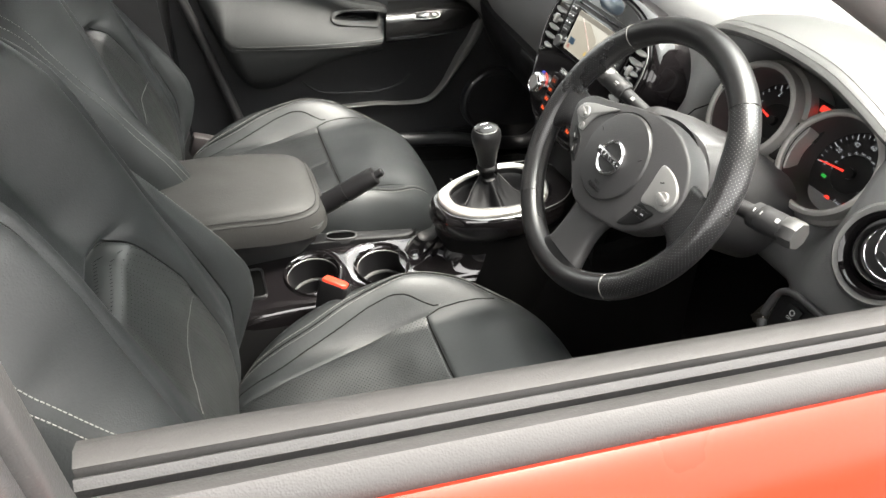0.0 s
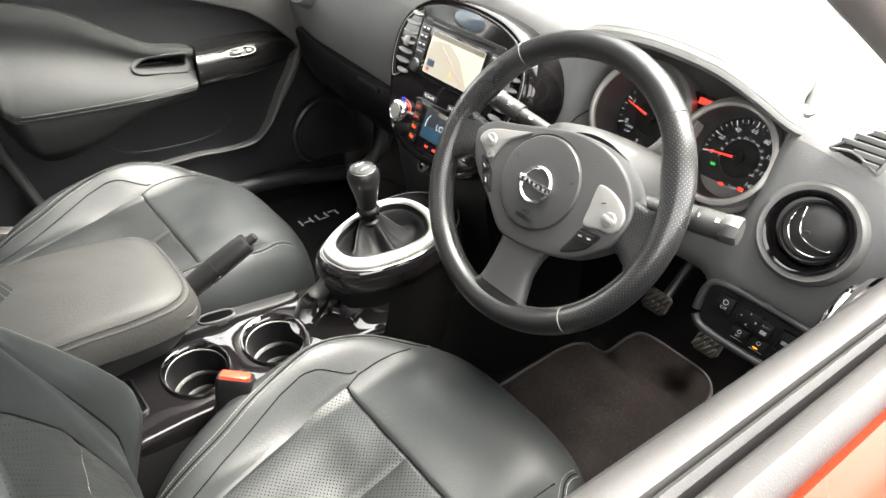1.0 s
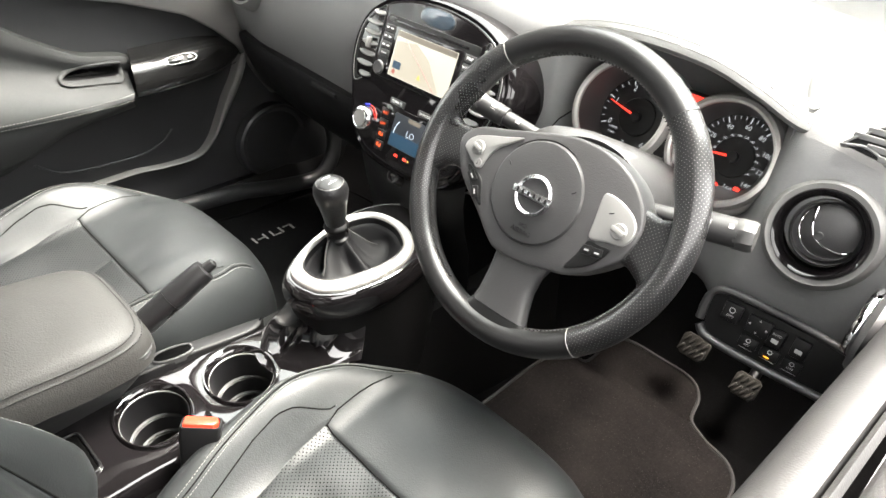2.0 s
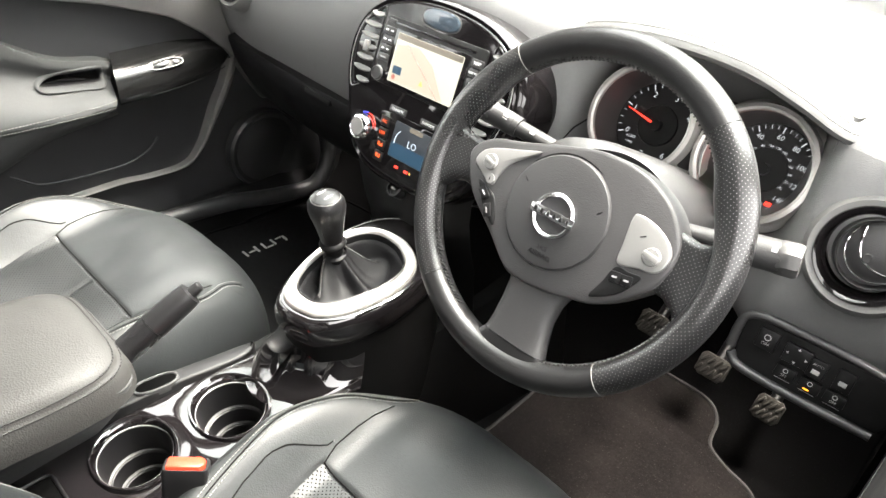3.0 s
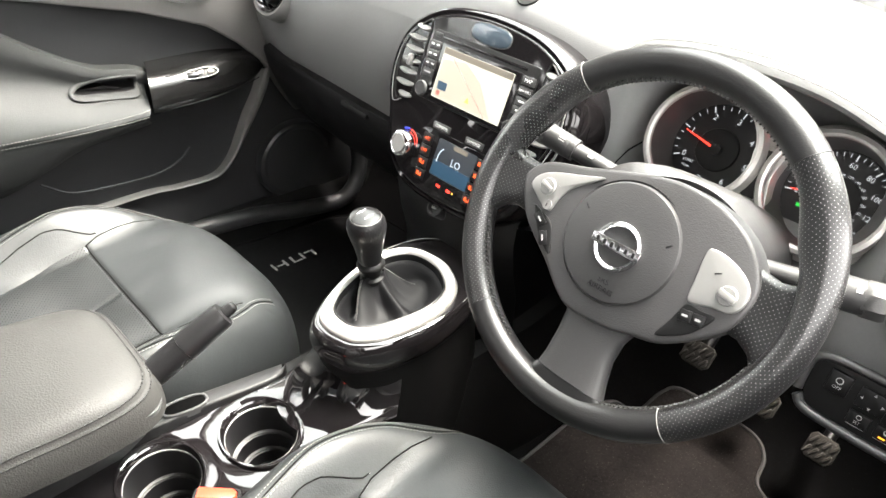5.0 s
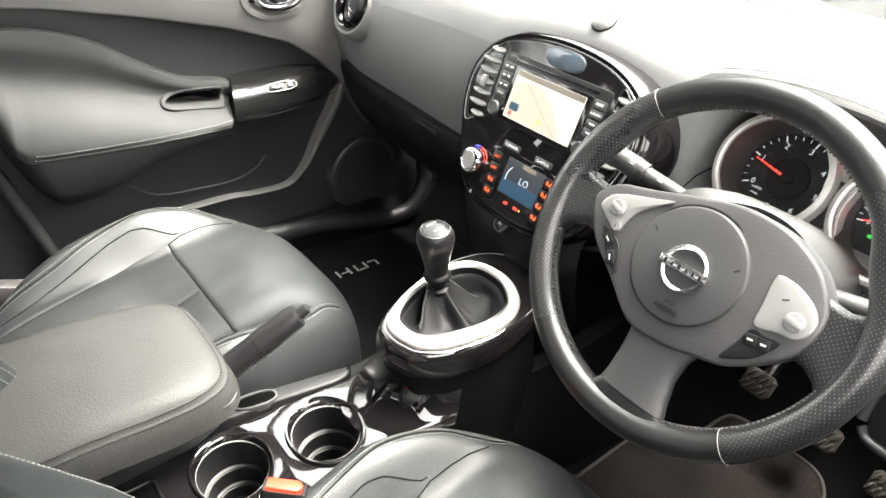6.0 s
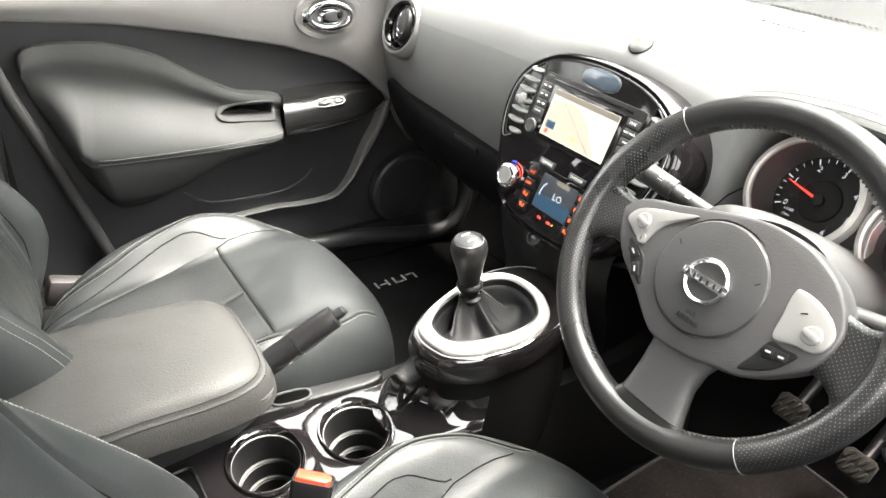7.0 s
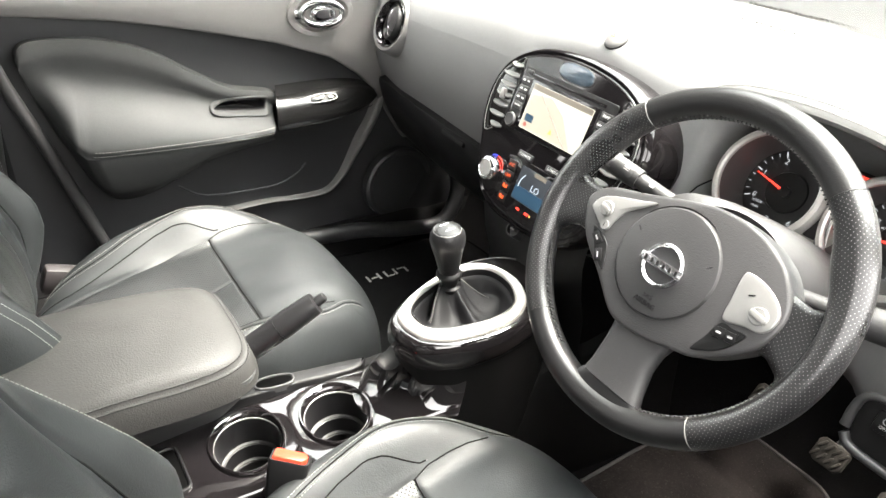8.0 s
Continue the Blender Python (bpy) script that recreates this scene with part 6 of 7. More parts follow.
spoke([((0.013, -0.1405, -0.001), 0.038, 0.0118, 0), ((0.013, -0.150, 0.0), 0.045, 0.011, 0), ((0.013, -0.160, 0.0), 0.056, 0.010, 0)], "spoke_foot", RIM_LEATHER)

PADM = SW @ Matrix.Translation((0.002, -0.002, 0))
part("airbag_pad", revolve([(0.0565, 0.008), (0.0562, 0.0145), (0.0545, 0.0168), (0.050, 0.0178), (0.03, 0.0195), (0.0, 0.0203)], PADM, 72), PLASTIC, whl, "round grained airbag cover")
part("pad_groove", revolve([(0.0566, 0.0105), (0.0566, 0.0125), (0.0582, 0.0127), (0.0582, 0.0105)], PADM, 72), PLASTIC_DARK, whl)
EMB = SW @ Matrix.Translation((0.004, -0.005, 0.0195))
part("badge_ring", revolve([(0.0180, -0.002), (0.0184, 0.003), (0.0205, 0.0050), (0.0226, 0.003), (0.0230, -0.002)], EMB, 48), BADGE_CHROME, whl, "chrome ring badge")
bar = part("badge_bar", rbox((0.050, 0.0095, 0.004), EMB @ Matrix.Translation((0, 0, 0.0038)), 0.0012), BADGE_CHROME, whl, "chrome bar across the badge")
for i in range(6):
    part("badge_mark", rbox((0.0028, 0.0050, 0.0008), EMB @ Matrix.Translation((-0.0185 + i * 0.0074, 0, 0.0060)), 0.0003, 1), PLASTIC_DARK, bar)
part("embossing", letters("SRS\nAIRBAG", 0.0075, SW @ Matrix.Translation((0.006, -0.042, 0.0188)), 0.0003), PLASTIC_DARK, whl, "small embossed lettering")
for sx in (-1, 1):
    part("horn_mark", rbox((0.006, 0.0014, 0.0006), SW @ Matrix.Translation((0.002 + sx * 0.043, 0.016, 0.0183)) @ Matrix.Rotation(radians(sx * 40), 4, "Z"), 0.0002, 1), PLASTIC_DARK, whl)

# switch panels
sl = [(p.x, p.y) for p in spline([(-0.109, 0.010), (-0.104, 0.022), (-0.090, 0.030), (-0.062, 0.0385), (-0.040, 0.045), (-0.050, 0.036), (-0.066, 0.022), (-0.074, 0.006), (-0.078, -0.006), (-0.090, -0.003), (-0.100, 0.003)], 5, True)]
pl = part("switch_panel_left", dome(sl, 0.006, 0.0150, 0.001, SW, 0.0015), SILVER, whl, "satin silver switch panel")
part("rocker", revolve([(0.0085, 0.0145), (0.0085, 0.0175), (0.0075, 0.0185), (0.0, 0.0185)], SW @ Matrix.Translation((-0.089, 0.015, 0)), 28), SILVER, pl)
part("rocker_bar", rbox((0.013, 0.005, 0.003), SW @ Matrix.Translation((-0.089, 0.015, 0.0195)) @ Matrix.Rotation(radians(-20), 4, "Z"), 0.001), SILVER, pl)
part("info_button", revolve([(0.0052, 0.0145), (0.005, 0.0168), (0.0, 0.0170)], SW @ Matrix.Translation((-0.082, -0.001, 0)), 24), SILVER, pl)
part("info_letter", letters("i", 0.007, SW @ Matrix.Translation((-0.082, -0.001, 0.0171))), PLASTIC_DARK, pl)
sr = [(p.x, p.y) for p in spline([(0.074, 0.026), (0.080, 0.0305), (0.096, 0.028), (0.112, 0.020), (0.1205, 0.009), (0.1195, -0.004), (0.112, -0.012), (0.098, -0.014), (0.079, -0.018), (0.076, 0.002)], 5, True)]
pr = part("switch_panel_right", dome(sr, 0.006, 0.0150, 0.001, SW, 0.0015), SILVER, whl, "satin silver switch panel")
part("cruise_knob", revolve([(0.0085, 0.0145), (0.0085, 0.0175), (0.0075, 0.0185), (0.0, 0.0185)], SW @ Matrix.Translation((0.106, 0.001, 0)), 28), SILVER, pr)
part("rocker_bar", rbox((0.016, 0.006, 0.004), SW @ Matrix.Translation((0.106, 0.001, 0.0195)) @ Matrix.Rotation(radians(-10), 4, "Z"), 0.0012), SILVER, pr)
part("small_mark", rbox((0.006, 0.0012, 0.0005), SW @ Matrix.Translation((0.091, 0.014, 0.0162)) @ Matrix.Rotation(radians(30), 4, "Z"), 0.0002, 1), PLASTIC_DARK, pr)
p1 = [(p.x, p.y) for p in spline([(-0.096, -0.007), (-0.084, -0.010), (-0.071, -0.016), (-0.064, -0.028), (-0.059, -0.043), (-0.067, -0.040), (-0.078, -0.032), (-0.088, -0.020)], 5, True)]
pb = part("phone_switch_pod", dome(p1, 0.006, 0.0135, 0.0008, SW, 0.001), PLASTIC_DARK, whl)
for (x, y), r in (((-0.083, -0.017), -35), ((-0.0715, -0.032), -60)):
    part("key", rbox((0.014, 0.009, 0.002), SW @ Matrix.Translation((x, y, 0.0145)) @ Matrix.Rotation(radians(r), 4, "Z"), 0.0008), PLASTIC_DARK, pb)
    part("key_mark", rbox((0.006, 0.0016, 0.0004), SW @ Matrix.Translation((x, y, 0.0157)) @ Matrix.Rotation(radians(r), 4, "Z"), 0.0001, 1), GREY_INK, pb)
p2 = [(p.x, p.y) for p in spline([(0.079, -0.0215), (0.092, -0.0205), (0.1045, -0.020), (0.100, -0.032), (0.092, -0.043), (0.080, -0.052), (0.067, -0.0575), (0.073, -0.040)], 5, True)]
pb = part("cruise_switch_pod", dome(p2, 0.006, 0.0135, 0.0008, SW, 0.001), PLASTIC_DARK, whl)
for x, y in ((0.083, -0.030), (0.0945, -0.0285)):
    part("key", rbox((0.011, 0.010, 0.002), SW @ Matrix.Translation((x, y, 0.0145)) @ Matrix.Rotation(radians(10), 4, "Z"), 0.0008), PLASTIC_DARK, pb)
    part("key_mark", rbox((0.005, 0.0018, 0.0004), SW @ Matrix.Translation((x, y, 0.0157)) @ Matrix.Rotation(radians(10), 4, "Z"), 0.0001, 1), GREY_INK, pb)

# ---- steering column with its stalks ----
colm = thing("steering_column", (0.336, 0.2, 0.9), "dark plastic steering column shroud with two stalks", "steering column")
rows = []
for h, w, d_, dy in ((-0.030, 0.060, 0.054, 0.004), (-0.048, 0.080, 0.068, 0.008), (-0.10, 0.088, 0.072, 0.010), (-0.16, 0.090, 0.072, 0.012), (-0.23, 0.090, 0.070, 0.012)):
    rows.append([SW @ V((p[0], p[1] + dy, h)) for p in ellipse(w, d_, 40, 2.8)])
part("shroud", loft(rows), PLASTIC, colm)


def stalk(a, b, r0, r1, name, marks, label):
    a, b = V(a), V(b)
    st = part(name, tube([a + (b - a) * t for t in np.linspace(0, 0.62, 6)], lambda t: r0, 20, flat=0.85), STALK, colm, label)
    part("band", tube([a + (b - a) * t for t in (0.62, 0.64, 0.66, 0.68)], lambda t: r1 * 0.97, 22, flat=0.9), STALK, st)
    part("switch_end", tube([a + (b - a) * t for t in (0.68, 0.69, 0.75, 0.86, 0.90)], lambda t: r1 * (0.93 if t == 0 else 1.0), 22, flat=0.9), STALK, st)
    part("end_cap", tube([a + (b - a) * t for t in (0.88, 0.885, 0.95, 0.985, 1.010, 1.012)], lambda t: r1 * (1.0 if t < 0.1 else 1.04 if t < 0.7 else 0.94 if t < 0.85 else 0.70), 8, flat=0.95), GREY_STALK, st, "faceted grey end")
    n = (SW.to_3x3() @ V((0, 0.35, 1))).normalized()
    d_ = (b - a).normalized()
    for t, w in marks:
        f = frm(a + (b - a) * t + n * (r1 * 0.95), d_, d_.cross(n))
        part("mark", rbox((w, 0.005, 0.0008), f, 0.0002, 1), GREY_INK, st)
    return st


stalk((0.385, 0.100, 0.975), (0.532, 0.128, 0.990), 0.0110, 0.0172, "wiper_stalk", ((0.66, 0.0015), (0.72, 0.0015), (0.86, 0.005)), "right wiper stalk")
stalk((0.300, 0.110, 1.000), (0.172, 0.086, 1.030), 0.0105, 0.0135, "light_stalk", ((0.45, 0.006), (0.72, 0.007), (0.90, 0.006)), "left light stalk")
# ignition barrel on the column's console side
ig = thing("ignition_barrel", (0.235, 0.150, 0.885), "round black ignition barrel beside the steering column", "ignition switch")
IG = frm((0.235, 0.142, 0.905), (1, 0.15, 0), (0, 0.4, 0.9))
part("collar", revolve([(0.0, -0.03), (0.024, -0.03), (0.023, 0.0), (0.0205, 0.004), (0.018, 0.002)], IG, 32), PLASTIC_DARK, ig)
part("face", revolve([(0.018, 0.002), (0.016, 0.005), (0.0, 0.006)], IG, 32), KNOB_CAP, ig)
part("marking", rbox((0.002, 0.010, 0.0008), IG @ Matrix.Translation((0, 0, 0.0062)), 0.0002, 1), GREY_INK, ig)
# ---- passenger door ----
dl = thing("passenger_door", (-0.72, -0.1, 0.42), "black leather and plastic passenger door panel", "car door")
DF = Matrix(((0, 0, 1, -0.70), (1, 0, 0, 0), (0, 1, 0, 0), (0, 0, 0, 1)))   # local x forwards, y up, z into the cabin


def grid_panel(fn, u0, u1, v0, v1, nu, nv, thick=-0.02):
    rows = [[DF @ V((u, v, fn(u, v))) for v in np.linspace(v0, v1, nv)] for u in np.linspace(u0, u1, nu)]
    return grid_bm(rows)


def base_w(u, v):
    """How far the door skin stands into the cabin: hollow below the armrest, full at the speaker."""
    w = -0.022 + 0.020 * smoothstep(0.93, 1.04, v) + 0.012 * smoothstep(0.66, 0.5, v)
    w += 0.030 * smoothstep(0.22, 0.40, u) * smoothstep(0.75, 0.55, v)
    return w


part("panel", grid_panel(base_w, -0.50, 0.66, 0.40, 1.075, 50, 40), SATIN_BLACK, dl)
# grey upper band with a curved lower edge
def band_v(u):
    pts = [(-0.52, 1.042), (-0.29, 1.015), (-0.147, 0.987), (0.019, 0.947), (0.146, 0.903), (0.215, 0.855), (0.272, 0.800), (0.30, 0.74), (0.34, 0.68)]
    for (a, b), (c, d_) in zip(pts, pts[1:]):
        if u <= c:
            return b + (d_ - b) * (u - a) / (c - a)
    return pts[-1][1]


rows = []
for u in np.linspace(-0.50, 0.40, 60):
    lo = band_v(u)
    rows.append([DF @ V((u, lo + (1.085 - lo) * t + dv, w)) for t, dv, w in ((0, 0.001, -0.028), (0, 0.0, -0.004), (0, 0.002, 0.001), (0, 0.006, 0.0035), (0.25, 0, 0.008), (0.5, 0, 0.010), (0.8, 0, 0.004), (0.95, 0, -0.006), (1.0, 0, -0.022))])
part("upper_band", grid_bm(rows), BAND, dl, "grey soft upper band")

# padded leather armrest
PAD_TOP = spline([(-0.452, 0.955), (-0.446, 0.980), (-0.420, 0.992), (-0.351, 0.990), (-0.298, 0.980), (-0.225, 0.951), (-0.160, 0.908), (-0.086, 0.866), (-0.012, 0.850), (0.016, 0.838)], 24)
PAD_LOW = spline([(-0.448, 0.925), (-0.436, 0.885), (-0.418, 0.843), (-0.390, 0.800), (-0.371, 0.786), (-0.300, 0.780), (-0.205, 0.776), (-0.122, 0.774), (-0.060, 0.774), (-0.026, 0.776)], 24)
rows = []
for a, b in zip(PAD_TOP, PAD_LOW):
    u = a.x
    full = smoothstep(-0.45, -0.36, u) * (1 - 0.10 * smoothstep(-0.05, 0.012, u))
    row = [DF @ V((a.x, a.y + 0.002, -0.02)), DF @ V((a.x, a.y + 0.001, -0.006))]
    for t in np.linspace(0, 1, 60):
        x, y = a.x + (b.x - a.x) * t, a.y + (b.y - a.y) * t
        reach = 0.068 * full * smoothstep(0.18, 0.95, t) + 0.010 * (1 - t)
        edge_roll = 0.012 * math.sin(math.pi * min(1, t * 4) / 2) - 0.006 * smoothstep(0.88, 1.0, t) ** 2
        hollow = -0.016 * bump(t - 0.40, 0.2) * full
        row.append(DF @ V((x, y, -0.004 + reach + edge_roll + hollow)))
    rows.append(row)
CUP = [(p.x, p.y) for p in spline([(-0.133, 0.834), (-0.122, 0.839), (-0.105, 0.842), (-0.071, 0.843), (-0.022, 0.840), (-0.014, 0.834), (-0.015, 0.822), (-0.026, 0.814), (-0.073, 0.818), (-0.111, 0.824), (-0.128, 0.829)], 5, True)]


def inside(pts, x, y):
    """Whether (x, y) lies within a closed outline."""
    odd = False
    for (a, b), (c, d) in zip(pts, pts[1:] + pts[:1]):
        if (b > y) != (d > y) and x < a + (c - a) * (y - b) / (d - b):
            odd = not odd
    return odd


bm = grid_bm(rows)
mouth = inset(CUP, 0.0012)
bmesh.ops.delete(bm, geom=[f for f in bm.faces if inside(mouth, f.calc_center_median().y, f.calc_center_median().z)], context="FACES")
pad = part("armrest_pad", bm, PAD_LEATHER, dl, "padded black leather armrest")
for dv in (0.007, 0.016):
    line = []
    for a, b in zip(PAD_TOP, PAD_LOW):
        if b.x > -0.372:
            full = smoothstep(-0.45, -0.36, a.x)
            tt = 1 - dv / max(0.03, a.y - b.y)
            reach = 0.068 * full * smoothstep(0.18, 0.95, tt) + 0.010 * (1 - tt)
            w = -0.004 + reach + 0.012 - 0.006 * smoothstep(0.88, 1.0, tt) ** 2 - 0.016 * bump(tt - 0.4, 0.2) * full
            line.append(DF @ V((a.x + (b.x - a.x) * tt, a.y + (b.y - a.y) * tt, w + 0.0008)))
    part("stitching", stitches(line, step=0.0058, length=0.0036, r=0.0007), THREAD_MID, dl, "pale double stitching")
# leather fairing below the armrest
LOW2 = spline([(-0.440, 0.905), (-0.425, 0.850), (-0.400, 0.775), (-0.372, 0.700), (-0.340, 0.655), (-0.300, 0.645), (-0.240, 0.660), (-0.150, 0.708), (-0.060, 0.726), (0.000, 0.735)], 24)
rows = []
for b, c in zip(PAD_LOW, LOW2):
    full = smoothstep(-0.45, -0.36, b.x)
    rows.append([DF @ V((b.x + (c.x - b.x) * t, b.y + (c.y - b.y) * t, (0.002 + 0.068 * full) * (1 - t ** 1.5) - 0.026 * smoothstep(0.6, 1, t))) for t in np.linspace(0, 1, 16)])
part("armrest_underside", grid_bm(rows), PAD_LEATHER, dl, "black leather underside of the armrest")
# pull cup with its raised rim
def pad_w(u, v):
    """How far the padded armrest stands out at (u, v)."""
    top_v = lin([(p.x, p.y) for p in PAD_TOP], u)
    t = min(1.0, max(0.0, (top_v - v) / (top_v - lin([(p.x, p.y) for p in PAD_LOW], u))))
    return -0.004 + 0.068 * smoothstep(0.18, 0.95, t) + 0.010 * (1 - t) + 0.012 * math.sin(math.pi * min(1, t * 4) / 2) - 0.006 * smoothstep(0.88, 1.0, t) ** 2 - 0.016 * bump(t - 0.40, 0.2)


rows = []
for d, h in ((-0.0050, -0.002), (-0.0036, 0.0012), (-0.0018, 0.0026), (0.0004, 0.0028), (0.0022, 0.0014), (0.0032, -0.002)):
    rows.append([DF @ V((x, y, pad_w(x, y) + h)) for x, y in inset(CUP, d)])
cup = part("pull_cup", grid_bm(rows, close_u=True), PAD_LEATHER, dl, "rounded rim of the pull pocket")
rows = []
for s, h in ((1.0, -0.001), (0.98, -0.010), (0.95, -0.018), (0.88, -0.022), (0.5, -0.024), (0.02, -0.024)):
    rows.append([DF @ V((-0.07 + (x + 0.07) * s, 0.829 + (y - 0.829) * s, pad_w(x, y) + h)) for x, y in inset(CUP, 0.0028)])
part("cup_hollow", grid_bm(rows, close_u=True), PLASTIC_DARK, cup, "dark hollow of the pull pocket")
# lacquered switch plate that carries the armrest forwards
rows = []
for u in np.linspace(0.018, 0.262, 30):
    t = (u - 0.002) / 0.26
    h = (1 - t ** 4) ** 0.5
    zc = 0.800 + 0.004 * t
    out = 0.062 * (1 - t ** 3 * 0.75)
    rows.append([DF @ V((u - 0.024 * w * (1 - t) ** 2, zc + dz * h, w * out - 0.02)) for dz, w in ((0.052, 0.05), (0.049, 0.36), (0.044, 0.72), (0.037, 0.98), (0.028, 1.15), (0.015, 1.27), (0.002, 1.32), (-0.008, 1.33), (-0.018, 1.28), (-0.028, 1.08), (-0.038, 0.6), (-0.045, 0.1))])
plate = part("switch_plate", grid_bm(rows), PLATE, dl, "gloss black switch plate")
sb = DF @ Matrix.Translation((0.098, 0.832, 0.0455)) @ Matrix.Rotation(radians(-50), 4, "X")
sw = part("window_switch", prism(ellipse(0.034, 0.0082, 32, 2.6), -0.012, -0.001, sb, 0.001), RUBBER, plate, "dark recess of the window switch")
part("switch_rim", ring_prism(ellipse(0.038, 0.0112, 32, 2.6), ellipse(0.034, 0.0084, 32, 2.6), -0.006, 0.002, sb, 0.001), PLATE, sw)
part("switch_rocker", rbox((0.026, 0.011, 0.006), sb @ Matrix.Translation((-0.014, 0, 0.000)) @ Matrix.Rotation(radians(-6), 4, "Y"), 0.002), PLATE, sw)
part("switch_tip", rbox((0.011, 0.0085, 0.005), sb @ Matrix.Translation((0.021, 0, 0.002)), 0.002), SILVER, sw)
part("bright_line", tube([DF @ V((u, 0.783 + 0.010 * ((u) / 0.26) ** 2, 0.0632 * (1 - (u / 0.262) ** 3 * 0.78) - 0.0125 + 0.0125)) for u in np.linspace(0.004, 0.235, 24)], 0.0008, 6), CHROME, plate)
# chrome release handle in a silver dish
HD = DF @ Matrix.Translation((0.118, 1.003, 0.010))
part("handle_dish", revolve([(0.078, -0.004), (0.074, 0.004), (0.062, 0.005), (0.054, -0.002), (0.050, -0.016), (0.0, -0.020)], HD @ Matrix.Diagonal((1.0, 0.62, 1, 1)), 56), BAND, dl, "pale grey handle dish")
hnd = part("release_handle", tube([HD @ V((0.044 * math.cos(a), 0.024 * math.sin(a), 0.007 + 0.006 * math.cos(a))) for a in np.linspace(0, 2 * math.pi, 49)[:-1]], 0.0065, 12, closed=True, up=(1, 0, 0)), CHROME, dl, "chrome door release handle")
part("lever", pillow(sup(0.030, 0.017, 2.4), 0.012, lambda x, y: 0.006, HD @ Matrix.Translation((0.004, 0, 0.006)), na=40, nr=12), CHROME, hnd)
part("lock_tab", rbox((0.016, 0.020, 0.010), HD @ Matrix.Translation((-0.054, 0.002, 0.006)), 0.003), CHROME, hnd)
# ridge that runs down in front of the door pocket
RIDGE_OUT = spline([(0.290, 0.812), (0.274, 0.755), (0.243, 0.699), (0.207, 0.648), (0.174, 0.605), (0.128, 0.572), (0.04, 0.573), (-0.03, 0.580), (-0.20, 0.577)], 8)
RIDGE_IN = spline([(0.262, 0.795), (0.240, 0.745), (0.212, 0.700), (0.188, 0.652), (0.163, 0.611), (0.122, 0.581), (0.04, 0.580), (-0.03, 0.587), (-0.20, 0.584)], 8)
rows = []
for n, o in zip(RIDGE_IN, RIDGE_OUT):
    rows.append([DF @ V((n.x + (o.x - n.x) * t, n.y + (o.y - n.y) * t, w)) for t, w in ((-0.01, -0.024), (0.0, -0.002), (0.08, 0.003), (0.3, 0.005), (0.7, 0.001), (1.0, -0.008), (1.25, -0.026))])
part("ridge", grid_bm(rows), BAND, dl, "grey ridge round the door pocket")
part("pocket_lip", tube([DF @ V((p.x, p.y, -0.006)) for p in spline([(-0.215, 0.665), (-0.165, 0.632), (-0.08, 0.622), (0.0, 0.621), (0.05, 0.637), (0.075, 0.66)], 8)], 0.0022, 10), SATIN_BLACK, dl)
# loudspeaker
SPK = DF @ Matrix.Translation((0.325, 0.560, 0.010))
spk = part("loudspeaker", revolve([(0.098, -0.02), (0.096, 0.0), (0.090, 0.004), (0.082, 0.003), (0.078, 0.001)], SPK, 64), SATIN_BLACK, dl, "round speaker grille")
part("grille", revolve([(0.080, 0.002), (0.05, 0.006), (0.0, 0.008)], SPK, 48), SATIN_BLACK, spk)
# rubber seal on the door's rear edge
part("door_seal", tube([V((p.x, p.y, p.z)) for p in spline([(-0.690, -0.505, 1.07), (-0.690, -0.482, 0.94), (-0.690, -0.436, 0.79), (-0.690, -0.385, 0.60), (-0.690, -0.35, 0.46)], 8)], 0.012, 12), RUBBER, dl)
# lower kick trim along the sill
kt = thing("sill_trim", (-0.66, 0.1, 0.41), "black plastic sill trim below the passenger door", "sill trim")
part("cover", loft([[V((-0.655 + dx, y, 0.41 + dz)) for dx, dz in ((-0.06, 0.0), (-0.06, 0.07), (-0.03, 0.075), (-0.01, 0.05), (0.0, 0.0))] for y in np.linspace(-0.6, 0.55, 8)]), PLASTIC_DARK, kt)

part("lip", tube(spline([(-0.662, -0.25, 0.50), (-0.662, -0.05, 0.495), (-0.662, 0.10, 0.480), (-0.660, 0.20, 0.470), (-0.652, 0.325, 0.446), (-0.636, 0.425, 0.450), (-0.642, 0.475, 0.520), (-0.662, 0.470, 0.640)], 8), 0.020, 14), SATIN_BLACK, kt, "rounded black lip along the sill")
# ---- driver's door ----
dr = thing("driver_door", (0.72, -0.1, 0.42), "orange car door with its window wound down", "car door")


def strip(sec, y0, y1, drop, n=20):
    """A moulding: a closed (x, z) section run along y, sinking and spreading outwards as it goes forwards."""
    rows = []
    for t in np.linspace(0, 1, n):
        y = y0 + (y1 - y0) * t
        rows.append([V((x + 0.012 * (y + 0.25) / 0.3, y, z - drop * t)) for x, z in sec])
    return loft(rows)


